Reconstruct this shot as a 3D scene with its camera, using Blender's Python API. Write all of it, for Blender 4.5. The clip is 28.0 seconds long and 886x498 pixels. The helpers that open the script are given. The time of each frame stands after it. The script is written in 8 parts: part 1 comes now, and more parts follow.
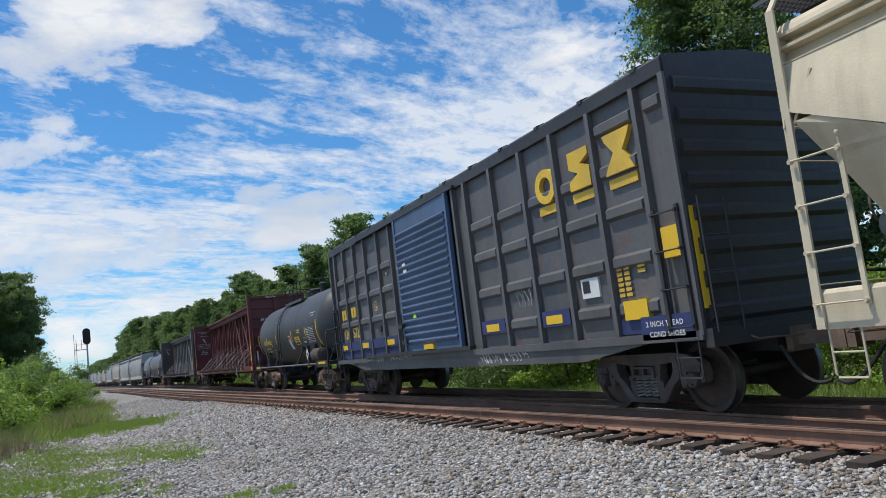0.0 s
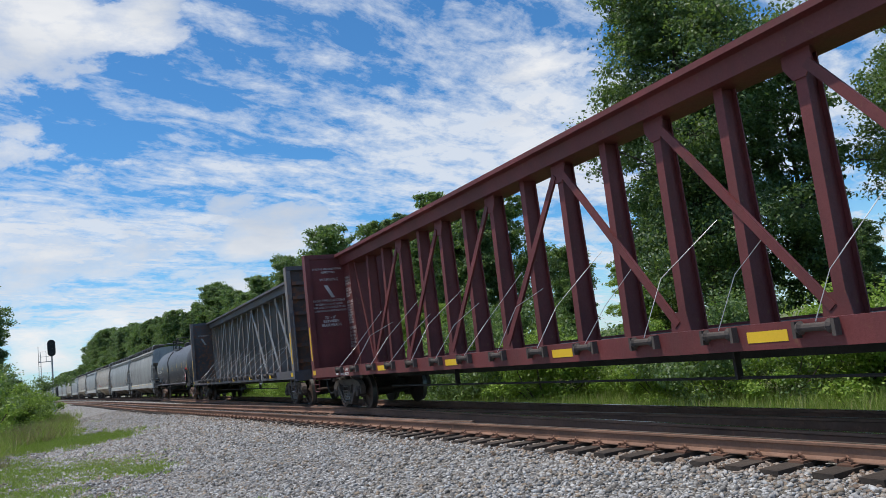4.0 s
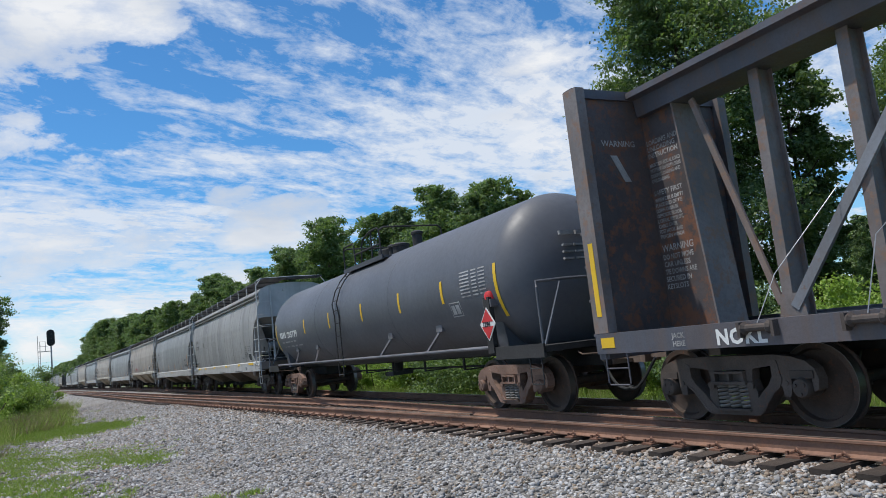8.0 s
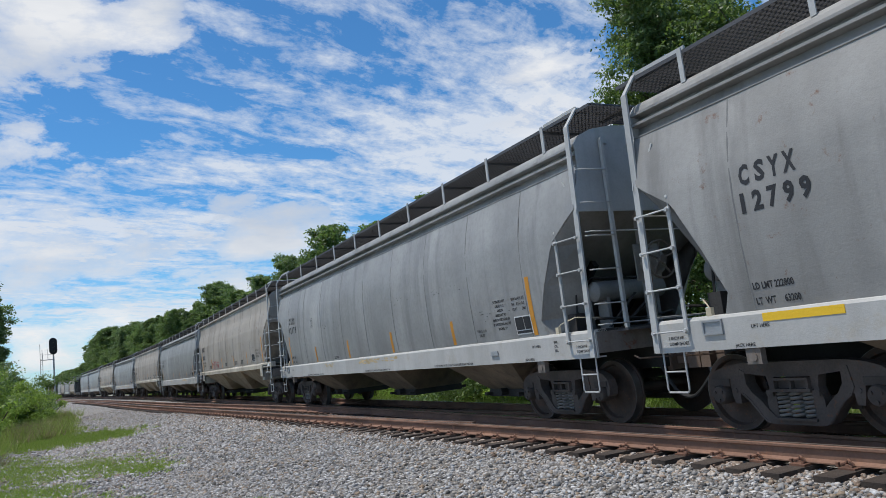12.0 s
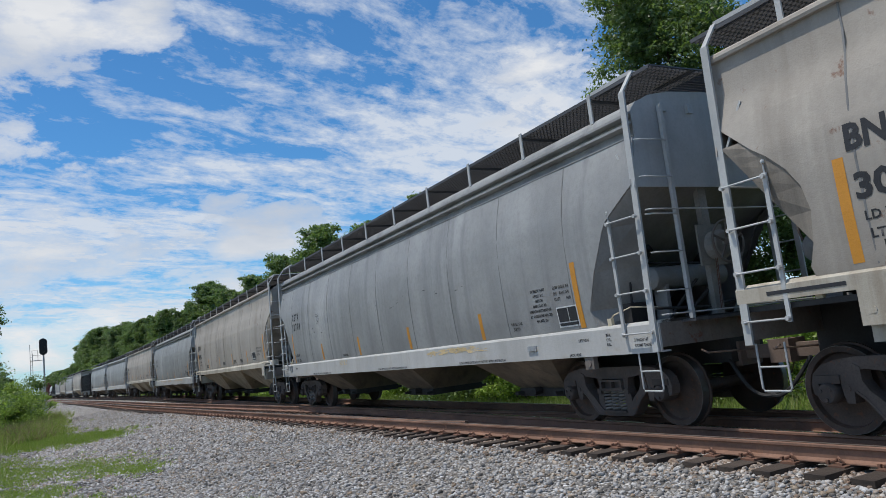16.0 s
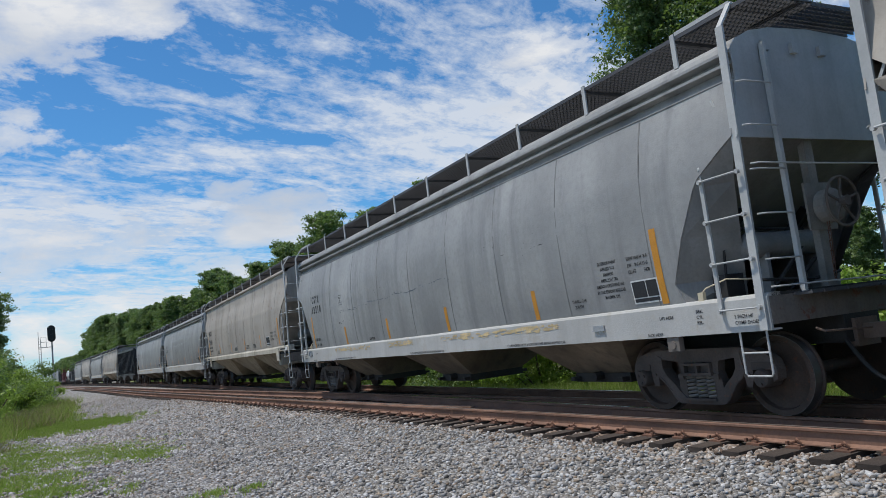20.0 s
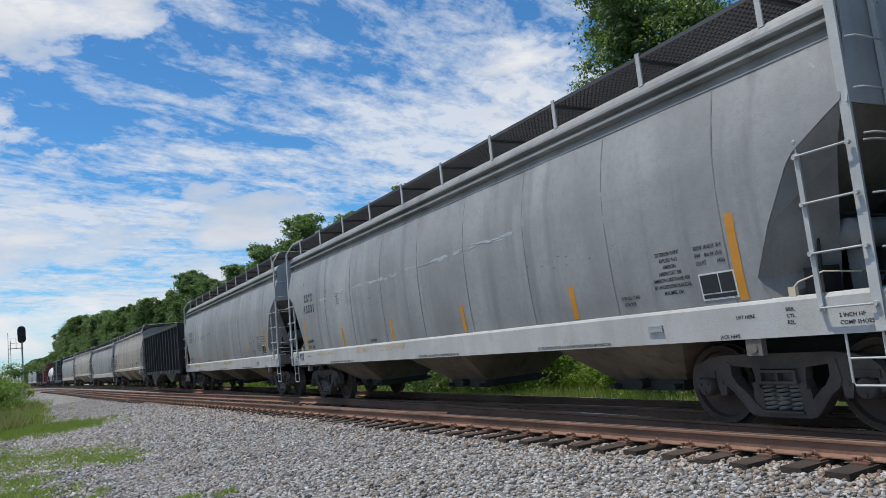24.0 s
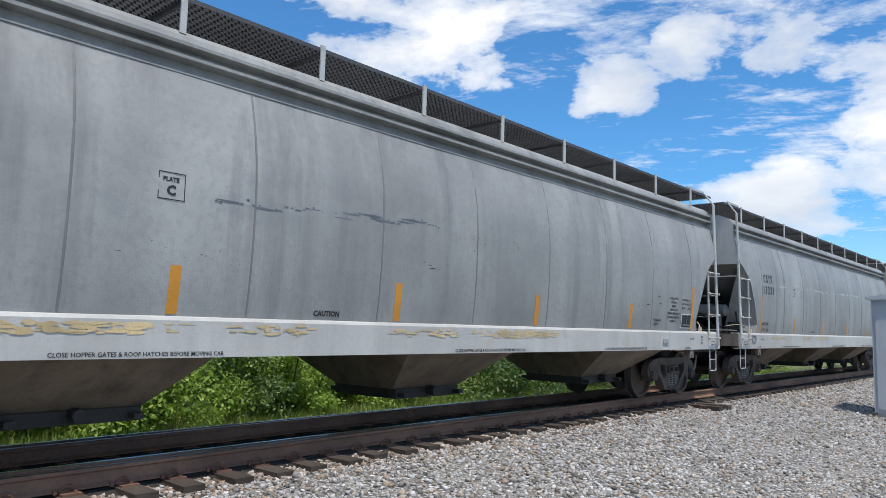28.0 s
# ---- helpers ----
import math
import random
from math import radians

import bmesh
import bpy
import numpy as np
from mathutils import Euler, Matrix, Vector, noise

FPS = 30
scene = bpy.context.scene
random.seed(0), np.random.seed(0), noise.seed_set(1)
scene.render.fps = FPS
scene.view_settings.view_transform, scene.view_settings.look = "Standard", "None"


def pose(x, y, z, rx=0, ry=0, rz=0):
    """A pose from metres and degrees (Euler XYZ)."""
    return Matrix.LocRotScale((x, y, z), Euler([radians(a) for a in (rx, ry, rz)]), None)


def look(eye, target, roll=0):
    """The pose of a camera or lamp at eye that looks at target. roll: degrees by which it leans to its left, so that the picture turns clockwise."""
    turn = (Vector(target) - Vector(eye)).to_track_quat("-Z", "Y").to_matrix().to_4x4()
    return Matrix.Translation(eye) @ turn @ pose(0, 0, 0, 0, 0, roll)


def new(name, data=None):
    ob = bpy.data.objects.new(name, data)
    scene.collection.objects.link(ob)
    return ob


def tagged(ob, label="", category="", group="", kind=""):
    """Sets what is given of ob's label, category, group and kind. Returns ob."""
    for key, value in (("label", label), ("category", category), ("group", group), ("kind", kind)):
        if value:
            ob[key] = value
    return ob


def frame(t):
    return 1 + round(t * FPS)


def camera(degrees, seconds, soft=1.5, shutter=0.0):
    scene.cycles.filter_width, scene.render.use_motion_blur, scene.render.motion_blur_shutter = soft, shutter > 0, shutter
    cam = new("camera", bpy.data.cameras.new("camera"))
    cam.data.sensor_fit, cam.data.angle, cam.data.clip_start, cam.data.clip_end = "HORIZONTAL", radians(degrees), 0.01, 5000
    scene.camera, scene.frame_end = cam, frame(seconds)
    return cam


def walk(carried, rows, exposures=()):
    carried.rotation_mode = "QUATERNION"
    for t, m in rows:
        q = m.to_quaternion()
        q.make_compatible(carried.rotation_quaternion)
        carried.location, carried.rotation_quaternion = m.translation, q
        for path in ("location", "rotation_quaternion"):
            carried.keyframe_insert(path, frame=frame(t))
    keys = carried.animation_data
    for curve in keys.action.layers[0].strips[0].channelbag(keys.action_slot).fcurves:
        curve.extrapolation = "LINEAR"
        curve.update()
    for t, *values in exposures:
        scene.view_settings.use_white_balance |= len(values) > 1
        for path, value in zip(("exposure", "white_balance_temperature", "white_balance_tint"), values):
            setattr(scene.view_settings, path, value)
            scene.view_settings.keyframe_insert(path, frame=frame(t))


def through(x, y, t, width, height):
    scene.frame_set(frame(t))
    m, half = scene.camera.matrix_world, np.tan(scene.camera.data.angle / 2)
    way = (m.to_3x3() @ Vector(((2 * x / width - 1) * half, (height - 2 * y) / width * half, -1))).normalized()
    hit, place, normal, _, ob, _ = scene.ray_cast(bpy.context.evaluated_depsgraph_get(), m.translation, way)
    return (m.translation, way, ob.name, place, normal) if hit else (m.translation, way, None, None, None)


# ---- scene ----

# ---- camera: seconds, heading, pitch, lean ----
EYE = (0.0, 0.0, 1.404)
cam = camera(62.66, 28.0, soft=0.75)
TURNS = [
    (0, -25.14, 7.06, -6.92),
    (0.5, -24.98, 7.11, -6.77),
    (1, -25.06, 7.30, -6.83),
    (1.5, -24.64, 7.54, -6.88),
    (2, -24.43, 7.58, -6.56),
    (2.5, -24.53, 7.39, -6.66),
    (3, -24.70, 7.67, -6.72),
    (3.5, -26.25, 7.66, -6.81),
    (5.5, -28.23, 8.00, -6.96),
    (6, -27.94, 8.23, -6.85),
    (6.5, -27.31, 7.91, -6.66),
    (7, -27.71, 7.25, -6.58),
    (7.5, -27.48, 7.10, -6.70),
    (8, -27.32, 7.20, -6.38),
    (8.5, -27.40, 7.57, -6.05),
    (9, -27.11, 7.77, -6.09),
    (9.5, -27.02, 7.49, -6.09),
    (10, -27.05, 7.44, -6.16),
    (10.5, -27.40, 7.64, -6.35),
    (11, -28.10, 7.74, -6.45),
    (11.5, -27.71, 7.76, -6.63),
    (12, -27.22, 7.81, -6.49),
    (12.5, -27.12, 7.60, -6.39),
    (13, -26.90, 7.44, -6.50),
    (13.5, -26.92, 7.35, -6.67),
    (15.5, -28.06, 8.04, -6.74),
    (16, -27.83, 7.70, -6.64),
    (16.5, -27.93, 7.69, -6.65),
    (17, -27.87, 7.72, -6.53),
    (17.5, -27.82, 7.77, -6.41),
    (18, -27.45, 7.65, -6.45),
    (18.5, -27.47, 7.58, -6.28),
    (19, -27.78, 7.20, -6.57),
    (19.5, -27.51, 6.34, -6.87),
    (20, -27.28, 6.67, -6.76),
    (20.5, -27.09, 6.95, -6.68),
    (21, -27.09, 7.30, -6.76),
    (21.5, -27.00, 7.61, -6.59),
    (23.5, -27.85, 7.28, -6.39),
    (24, -29.02, 6.91, -6.12),
    (24.5, -30.77, 6.39, -5.62),
    (25, -36.51, 6.01, -5.00),
    (25.5, -49.03, 5.58, -3.86),
    (26, -74.69, 4.69, -2.97),
    (26.2, -87.60, 4.20, -2.50),
    (26.4, -101.48, 3.91, -1.01),
    (26.6, -112.55, 4.67, 0.31),
    (27, -128.31, 5.73, 1.48),
    (27.5, -135.45, 5.47, 1.78),
    (28, -138.31, 6.09, 1.45),
]


def cam_pose(heading, pitch, lean):
    return pose(*EYE, 90 + pitch, 0, heading) @ pose(0, 0, 0, 0, 0, lean)


walk(cam, [(t, cam_pose(a, b, c)) for t, a, b, c in TURNS], exposures=[(0, 0.05), (3, 0.0), (8, 0.05), (11, 0.0), (16, -0.1), (21, -0.1), (24, -0.05), (25, 0.0), (26, 0.05), (26.4, 0.2), (27, 0.3), (28, 0.27)])

# ---- world and sun ----
SUN_DIR = Vector((-0.33, 0.14, 0.93)).normalized()
world = bpy.data.worlds.new("sky")
scene.world = world
world.use_nodes = True


class Nodes:
    """Short-hand to lay out a node tree."""

    def __init__(self, tree, keep=False):
        self.t = tree
        if not keep:
            tree.nodes.clear()

    def add(self, kind, ins=None):
        n = self.t.nodes.new(kind)
        for k, v in (ins or {}).items():
            self.put(n, k, v)
        return n

    def put(self, n, k, v):
        if isinstance(v, bpy.types.NodeSocket):
            self.t.links.new(v, n.inputs[k])
        else:
            n.inputs[k].default_value = v

    def math(self, op, a, b=0.0, c=0.0, clamp=False):
        n = self.add("ShaderNodeMath", {0: a, 1: b, 2: c})
        n.operation, n.use_clamp = op, clamp
        return n.outputs[0]

    def ramp(self, fac, stops, mode="LINEAR"):
        n = self.add("ShaderNodeValToRGB", {0: fac})
        n.color_ramp.interpolation = mode
        e = n.color_ramp.elements
        while len(e) < len(stops):
            e.new(0.5)
        for el, (p, c) in zip(e, stops):
            el.position = p
            el.color = (c, c, c, 1) if isinstance(c, (int, float)) else (*c, 1)
        return n.outputs[0]

    def noise(self, vec, scale, detail=4.0, rough=0.55, distort=0.0):
        n = self.add("ShaderNodeTexNoise", {"Scale": scale, "Detail": detail, "Roughness": rough, "Distortion": distort})
        if vec is not None:
            self.put(n, "Vector", vec)
        return n.outputs["Fac"]

    def mix(self, fac, a, b, blend="MIX"):
        n = self.add("ShaderNodeMix", {0: fac})
        n.data_type, n.blend_type = "RGBA", blend
        for k, v in ((6, a), (7, b)):
            self.put(n, k, v if isinstance(v, bpy.types.NodeSocket) else (*v, 1))
        return n.outputs[2]

    def mapped(self, vec, scale=(1, 1, 1), rot=(0, 0, 0), loc=(0, 0, 0)):
        n = self.add("ShaderNodeMapping", {"Scale": scale, "Rotation": rot, "Location": loc})
        self.put(n, "Vector", vec)
        return n.outputs[0]


def build_sky():
    n = Nodes(world.node_tree)
    d = n.add("ShaderNodeTexCoord").outputs["Generated"]
    sep = n.add("ShaderNodeSeparateXYZ", {0: d}).outputs
    sky = n.add("ShaderNodeTexSky")
    sky.sky_type, sky.sun_disc, sky.sun_elevation = "NISHITA", False, math.asin(SUN_DIR.z)
    sky.sun_rotation, sky.air_density, sky.dust_density, sky.ozone_density = math.atan2(SUN_DIR.x, SUN_DIR.y), 1.0, 0.1, 2.0
    h = n.math("MAXIMUM", sep[2], 0.0)
    low = n.math("ADD", h, 0.10)
    # the cloud sheet lies flat, high overhead
    flat = n.add("ShaderNodeCombineXYZ", {0: n.math("DIVIDE", sep[0], low), 1: n.math("DIVIDE", sep[1], low)}).outputs[0]
    along = n.mapped(flat, rot=(0, 0, radians(-22)))
    streak = n.noise(n.mapped(along, (0.50, 1.55, 1)), 1.25, 7, 0.60, 0.5)
    ripple = n.noise(n.mapped(along, (0.8, 1.6, 1)), 4.2, 6, 0.66, 0.3)
    patch = n.noise(n.mapped(flat, loc=(2.3, 1.1, 0)), 0.50, 3, 0.5, 0.2)
    fine = n.noise(n.mapped(n.mapped(flat, rot=(0, 0, radians(-60))), (1.0, 1.5, 1)), 13.0, 4, 0.65, 0.2)
    s = n.math("ADD", n.math("MULTIPLY", streak, 0.44), n.math("MULTIPLY", ripple, 0.46))
    s = n.math("ADD", s, n.math("MULTIPLY", patch, 0.34))
    s = n.math("ADD", s, n.math("MULTIPLY", fine, 0.16))
    # the sheet thins out towards the south-east
    s = n.math("SUBTRACT", s, n.math("MULTIPLY", n.math("SUBTRACT", n.math("MULTIPLY", sep[0], 0.5), n.math("MULTIPLY", sep[1], 0.87), clamp=True), 0.10))
    veil = n.ramp(s, [(0.635, 0.0), (0.685, 0.34), (0.78, 0.93)])
    # heaped clouds low over the horizon and some higher ones
    puff = n.noise(n.mapped(d, (1.0, 1.0, 2.2)), 5.2, 9, 0.60, 0.15)
    band = n.ramp(h, [(0.0, 0.55), (0.10, 0.80), (0.20, 0.62), (0.30, 0.34), (0.48, 0.42), (1.0, 0.40)])
    heaps = None
    for c, r in (((-0.04, 0.88, 0.46), 0.17), ((0.10, 0.88, 0.46), 0.10), ((0.20, 0.966, 0.16), 0.16), ((-0.05, 0.985, 0.165), 0.20), ((0.70, -0.59, 0.42), 0.26), ((0.62, -0.683, 0.40), 0.15), ((0.576, -0.747, 0.331), 0.11), ((0.46, -0.825, 0.327), 0.09), ((0.362, -0.848, 0.39), 0.10), ((0.256, -0.895, 0.366), 0.08), ((0.17, -0.947, 0.251), 0.15), ((0.27, -0.94, 0.18), 0.13), ((0.56, 0.77, 0.29), 0.16)):
        m = n.add("ShaderNodeVectorMath", {0: d, 1: c})
        m.operation = "DISTANCE"
        q = n.math("SUBTRACT", 1.0, n.math("DIVIDE", m.outputs["Value"], r), clamp=True)
        heaps = q if heaps is None else n.math("MAXIMUM", heaps, q)
    lump = n.math("ADD", n.math("MULTIPLY", puff, 1.0), n.math("MULTIPLY", band, 0.20))
    lump = n.math("ADD", lump, n.math("MULTIPLY", n.math("POWER", heaps, 0.75), 0.27))
    heap = n.ramp(lump, [(0.755, 0.0), (0.80, 0.65), (0.90, 1.0)])
    shade = n.ramp(n.noise(n.mapped(d, (1.0, 1.0, 3.2), loc=(0, 0, 0.12)), 3.6, 5, 0.5), [(0.35, (0.60, 0.66, 0.76)), (0.62, (1.0, 1.0, 1.0))])
    haze = n.ramp(h, [(0.0, 0.70), (0.05, 0.34), (0.16, 0.0)])
    white = n.mix(n.math("MULTIPLY", heap, 0.8), (0.80, 0.86, 0.95), shade)
    cover = n.math("MAXIMUM", veil, heap)
    cover = n.math("MAXIMUM", cover, n.math("MULTIPLY", haze, 0.8))
    cover = n.math("MULTIPLY", cover, 0.96)
    blue = n.add("ShaderNodeBackground", {"Color": n.mix(1.0, sky.outputs[0], (0.44, 0.89, 1.20), "MULTIPLY"), "Strength": 0.115}).outputs[0]
    cloud = n.add("ShaderNodeBackground", {"Color": white, "Strength": 0.90}).outputs[0]
    both = n.add("ShaderNodeMixShader", {0: cover, 1: blue, 2: cloud}).outputs[0]
    n.add("ShaderNodeOutputWorld", {0: both})


build_sky()
sun_data = bpy.data.lights.new("sun", "SUN")
sun_data.energy, sun_data.angle, sun_data.color = 3.6, radians(0.8), (1.0, 0.95, 0.87)
sun = new("sun", sun_data)
sun.matrix_world = look(SUN_DIR * 60, (0, 0, 0))


# ---- materials ----
def material(name, base, rough=0.6, metal=0.0, spots=None, streaks=0.0, streak_col=(0.1, 0.09, 0.08), grain=0.12, scale=3.0, bump=0.15, bump_scale=40.0, rust=0.0, rust_col=(0.17, 0.07, 0.035), space="Object", per_piece=0.0):
    """A worn surface: a base colour with grain, broad blotches, runs down from the top, and rust."""
    m = bpy.data.materials.new(name)
    m.use_nodes = True
    n = Nodes(m.node_tree)
    vec = n.add("ShaderNodeTexCoord").outputs[space]
    col = base
    broad = n.noise(vec, scale * 0.3, 5, 0.6)
    fine = n.noise(vec, scale * 9, 5, 0.65)
    dark = tuple(c * (1 - 2.2 * grain) for c in base)
    light = tuple(min(1, c * (1 + 1.3 * grain)) for c in base)
    col = n.mix(n.ramp(broad, [(0.3, 0.0), (0.7, 1.0)]), dark, light)
    col = n.mix(n.math("MULTIPLY", n.ramp(fine, [(0.45, 0.0), (0.7, 1.0)]), grain * 2.0), col, tuple(c * 0.55 for c in base))
    if spots:
        col = n.mix(n.ramp(n.noise(vec, scale * 1.3, 6, 0.7), [(0.56, 0.0), (0.66, 0.8)]), col, spots)
    if streaks:
        run = n.noise(n.mapped(vec, (1.0, 1.0, 0.05)), scale * 1.6, 5, 0.62)
        col = n.mix(n.math("MULTIPLY", n.ramp(run, [(0.50, 0.0), (0.68, 1.0)]), streaks), col, streak_col)
        run = n.noise(n.mapped(vec, (1.0, 1.0, 0.09), loc=(3, 5, 1)), scale * 0.55, 3, 0.5)
        col = n.mix(n.math("MULTIPLY", n.ramp(run, [(0.48, 0.0), (0.64, 1.0)]), streaks * 0.7), col, streak_col)
    if rust:
        r = n.ramp(n.noise(vec, scale * 2.1, 8, 0.72), [(0.62 - rust * 0.25, 0.0), (0.70 - rust * 0.2, 1.0)])
        col = n.mix(n.math("MULTIPLY", r, 0.85), col, rust_col)
    if per_piece:
        rnd = n.add("ShaderNodeObjectInfo").outputs["Random"]
        col = n.mix(n.math("MULTIPLY", rnd, per_piece), col, tuple(c * 0.3 for c in base))
    b = n.add("ShaderNodeBump", {"Strength": bump, "Distance": 0.02, "Height": n.noise(vec, bump_scale, 4, 0.6)})
    rg = n.math("ADD", n.math("MULTIPLY", fine, 0.24), rough - 0.12)
    p = n.add("ShaderNodeBsdfPrincipled", {"Base Color": col, "Roughness": rg, "Metallic": metal, "Normal": b.outputs[0]})
    n.add("ShaderNodeOutputMaterial", {0: p.outputs[0]})
    return m


def gravel_material(name, pale):
    """Crushed stone, each piece of its own grey."""
    m = bpy.data.materials.new(name)
    m.use_nodes = True
    n = Nodes(m.node_tree)
    vec = n.add("ShaderNodeTexCoord").outputs["Object"]
    v = n.add("ShaderNodeTexVoronoi", {"Vector": vec, "Scale": 17.0, "Randomness": 1.0})
    v2 = n.add("ShaderNodeTexVoronoi", {"Vector": vec, "Scale": 17.0, "Randomness": 1.0})
    v2.feature = "DISTANCE_TO_EDGE"
    tone = n.add("ShaderNodeSeparateColor", {0: v.outputs["Color"]}).outputs
    col = n.ramp(tone[0], [(0.0, (0.13, 0.12, 0.11)), (0.3, (0.32, 0.31, 0.30)), (0.65, (0.50, 0.495, 0.49)), (1.0, (0.74, 0.74, 0.74))])
    col = n.mix(n.math("MULTIPLY", tone[1], 0.35), col, (0.40, 0.33, 0.25))
    gap = n.ramp(v2.outputs["Distance"], [(0.0, 1.0), (0.14, 0.0)])
    col = n.mix(n.math("MULTIPLY", gap, 0.85), col, (0.07, 0.062, 0.055))
    dirt = n.ramp(n.noise(vec, 0.35, 5, 0.6), [(0.48, 0.0), (0.62, 1.0)])
    col = n.mix(n.math("MULTIPLY", dirt, 0.30), col, pale)
    h = n.math("ADD", n.ramp(v2.outputs["Distance"], [(0.0, 0.0), (0.3, 1.0)]), n.math("MULTIPLY", tone[2], 0.9))
    b = n.add("ShaderNodeBump", {"Strength": 0.9, "Distance": 0.035, "Height": h})
    p = n.add("ShaderNodeBsdfPrincipled", {"Base Color": col, "Roughness": 0.85, "Normal": b.outputs[0]})
    n.add("ShaderNodeOutputMaterial", {0: p.outputs[0]})
    return m


def island_material(name, stops, rough=0.8, through=0.0, noise_scale=0.0):
    """Loose pieces joined in one mesh: every piece has its own tone."""
    m = bpy.data.materials.new(name)
    m.use_nodes = True
    n = Nodes(m.node_tree)
    rnd = n.add("ShaderNodeNewGeometry").outputs["Random Per Island"]
    col = n.ramp(rnd, stops)
    vec = n.add("ShaderNodeTexCoord").outputs["Object"]
    if noise_scale:
        f = n.noise(vec, noise_scale, 3, 0.6)
        col = n.mix(n.ramp(f, [(0.35, 0.0), (0.7, 0.6)]), col, tuple(c * 0.5 for c in stops[0][1]))
    p = n.add("ShaderNodeBsdfPrincipled", {"Base Color": col, "Roughness": rough})
    out = p.outputs[0]
    if through:
        t = n.add("ShaderNodeBsdfTranslucent", {"Color": n.mix(0.5, col, (0.25, 0.40, 0.04))}).outputs[0]
        out = n.add("ShaderNodeMixShader", {0: through, 1: out, 2: t}).outputs[0]
    n.add("ShaderNodeOutputMaterial", {0: out})
    return m


def ground_material(name):
    """Stone by the tracks, giving way to weedy grass and soil further out."""
    m = gravel_material(name, (0.30, 0.26, 0.20))
    t = m.node_tree
    n = Nodes(t, True)
    p = next(q for q in t.nodes if q.type == "BSDF_PRINCIPLED")
    stone = p.inputs["Base Color"].links[0].from_socket
    pos = n.add("ShaderNodeTexCoord").outputs["Object"]
    s = n.add("ShaderNodeSeparateXYZ", {0: pos}).outputs
    g = n.mix(n.noise(pos, 0.9, 6, 0.6), (0.10, 0.135, 0.035), (0.22, 0.25, 0.08))
    g = n.mix(n.ramp(n.noise(pos, 2.3, 6, 0.7), [(0.5, 0.0), (0.68, 0.8)]), g, (0.25, 0.20, 0.13))
    wob = n.math("MULTIPLY", n.math("SUBTRACT", n.noise(pos, 0.30, 5, 0.6), 0.5), 3.2)
    far = n.ramp(n.math("ADD", n.math("MULTIPLY", n.math("SUBTRACT", n.math("ADD", s[0], wob), 11.0), 0.5), 0.5), [(0.3, 0.0), (0.7, 1.0)])
    mask = far
    # the near verge, west of the stone
    rim = n.math("MINIMUM", n.math("ADD", n.math("MULTIPLY", s[1], -0.037), 2.3), n.math("ADD", n.math("MULTIPLY", s[1], 0.12), -2.4))
    edge = n.math("ADD", n.math("MULTIPLY", n.math("SUBTRACT", rim, n.math("ADD", s[0], wob)), 0.5), 0.5)
    near = n.ramp(edge, [(0.35, 0.0), (0.85, 0.70)])
    soil = n.mix(n.ramp(n.noise(pos, 1.6, 6, 0.7), [(0.42, 0.0), (0.62, 1.0)]), (0.20, 0.165, 0.12), (0.13, 0.15, 0.055))
    stone = n.mix(near, stone, soil)
    n.put(p, "Base Color", n.mix(mask, stone, g))
    return m


PAINT = {}
M_GROUND = ground_material("ground_cover")
M_STONE = island_material("loose_stone", [(0.0, (0.11, 0.10, 0.09)), (0.22, (0.26, 0.245, 0.23)), (0.5, (0.42, 0.41, 0.405)), (0.75, (0.60, 0.595, 0.59)), (0.88, (0.42, 0.34, 0.26)), (1.0, (0.30, 0.22, 0.15))], 0.85, 0, 22.0)
M_STONE_RUST = island_material("rust_dusted_stone", [(0.0, (0.13, 0.085, 0.06)), (0.3, (0.30, 0.225, 0.17)), (0.6, (0.44, 0.38, 0.33)), (0.8, (0.58, 0.54, 0.50)), (1.0, (0.34, 0.23, 0.16))], 0.85, 0, 22.0)
M_LEAF = island_material("leaves", [(0.0, (0.055, 0.10, 0.042)), (0.5, (0.12, 0.195, 0.072)), (1.0, (0.23, 0.31, 0.12))], 0.5, 0.42)
M_LEAF_DARK = island_material("dark_leaves", [(0.0, (0.045, 0.085, 0.040)), (0.5, (0.095, 0.155, 0.062)), (1.0, (0.20, 0.27, 0.10))], 0.5, 0.42)
M_LEAF_PALE = island_material("young_leaves", [(0.0, (0.14, 0.24, 0.04)), (0.5, (0.25, 0.37, 0.06)), (1.0, (0.38, 0.50, 0.10))], 0.5, 0.45)
M_GRASS = island_material("grass_blades", [(0.0, (0.13, 0.20, 0.03)), (0.45, (0.24, 0.33, 0.06)), (0.8, (0.36, 0.43, 0.12)), (1.0, (0.50, 0.44, 0.24))], 0.6, 0.4)
M_VERGE = island_material("verge_blades", [(0.0, (0.13, 0.21, 0.03)), (0.5, (0.25, 0.36, 0.055)), (0.85, (0.36, 0.45, 0.09)), (1.0, (0.44, 0.37, 0.20))], 0.6, 0.35)
M_STRAW = island_material("dry_stalks", [(0.0, (0.16, 0.11, 0.06)), (1.0, (0.36, 0.28, 0.17))], 0.8)
M_BARK = material("bark", (0.11, 0.085, 0.065), 0.9, grain=0.25, bump=0.6, bump_scale=14)
M_TIE = material("creosoted_wood", (0.080, 0.060, 0.048), 0.85, grain=0.3, scale=4, bump=0.5, per_piece=0.45, spots=(0.20, 0.14, 0.10))
M_RAIL = material("rusty_rail", (0.235, 0.130, 0.088), 0.8, 0.0, grain=0.22, scale=2.2, rust=0.25, rust_col=(0.27, 0.140, 0.085))
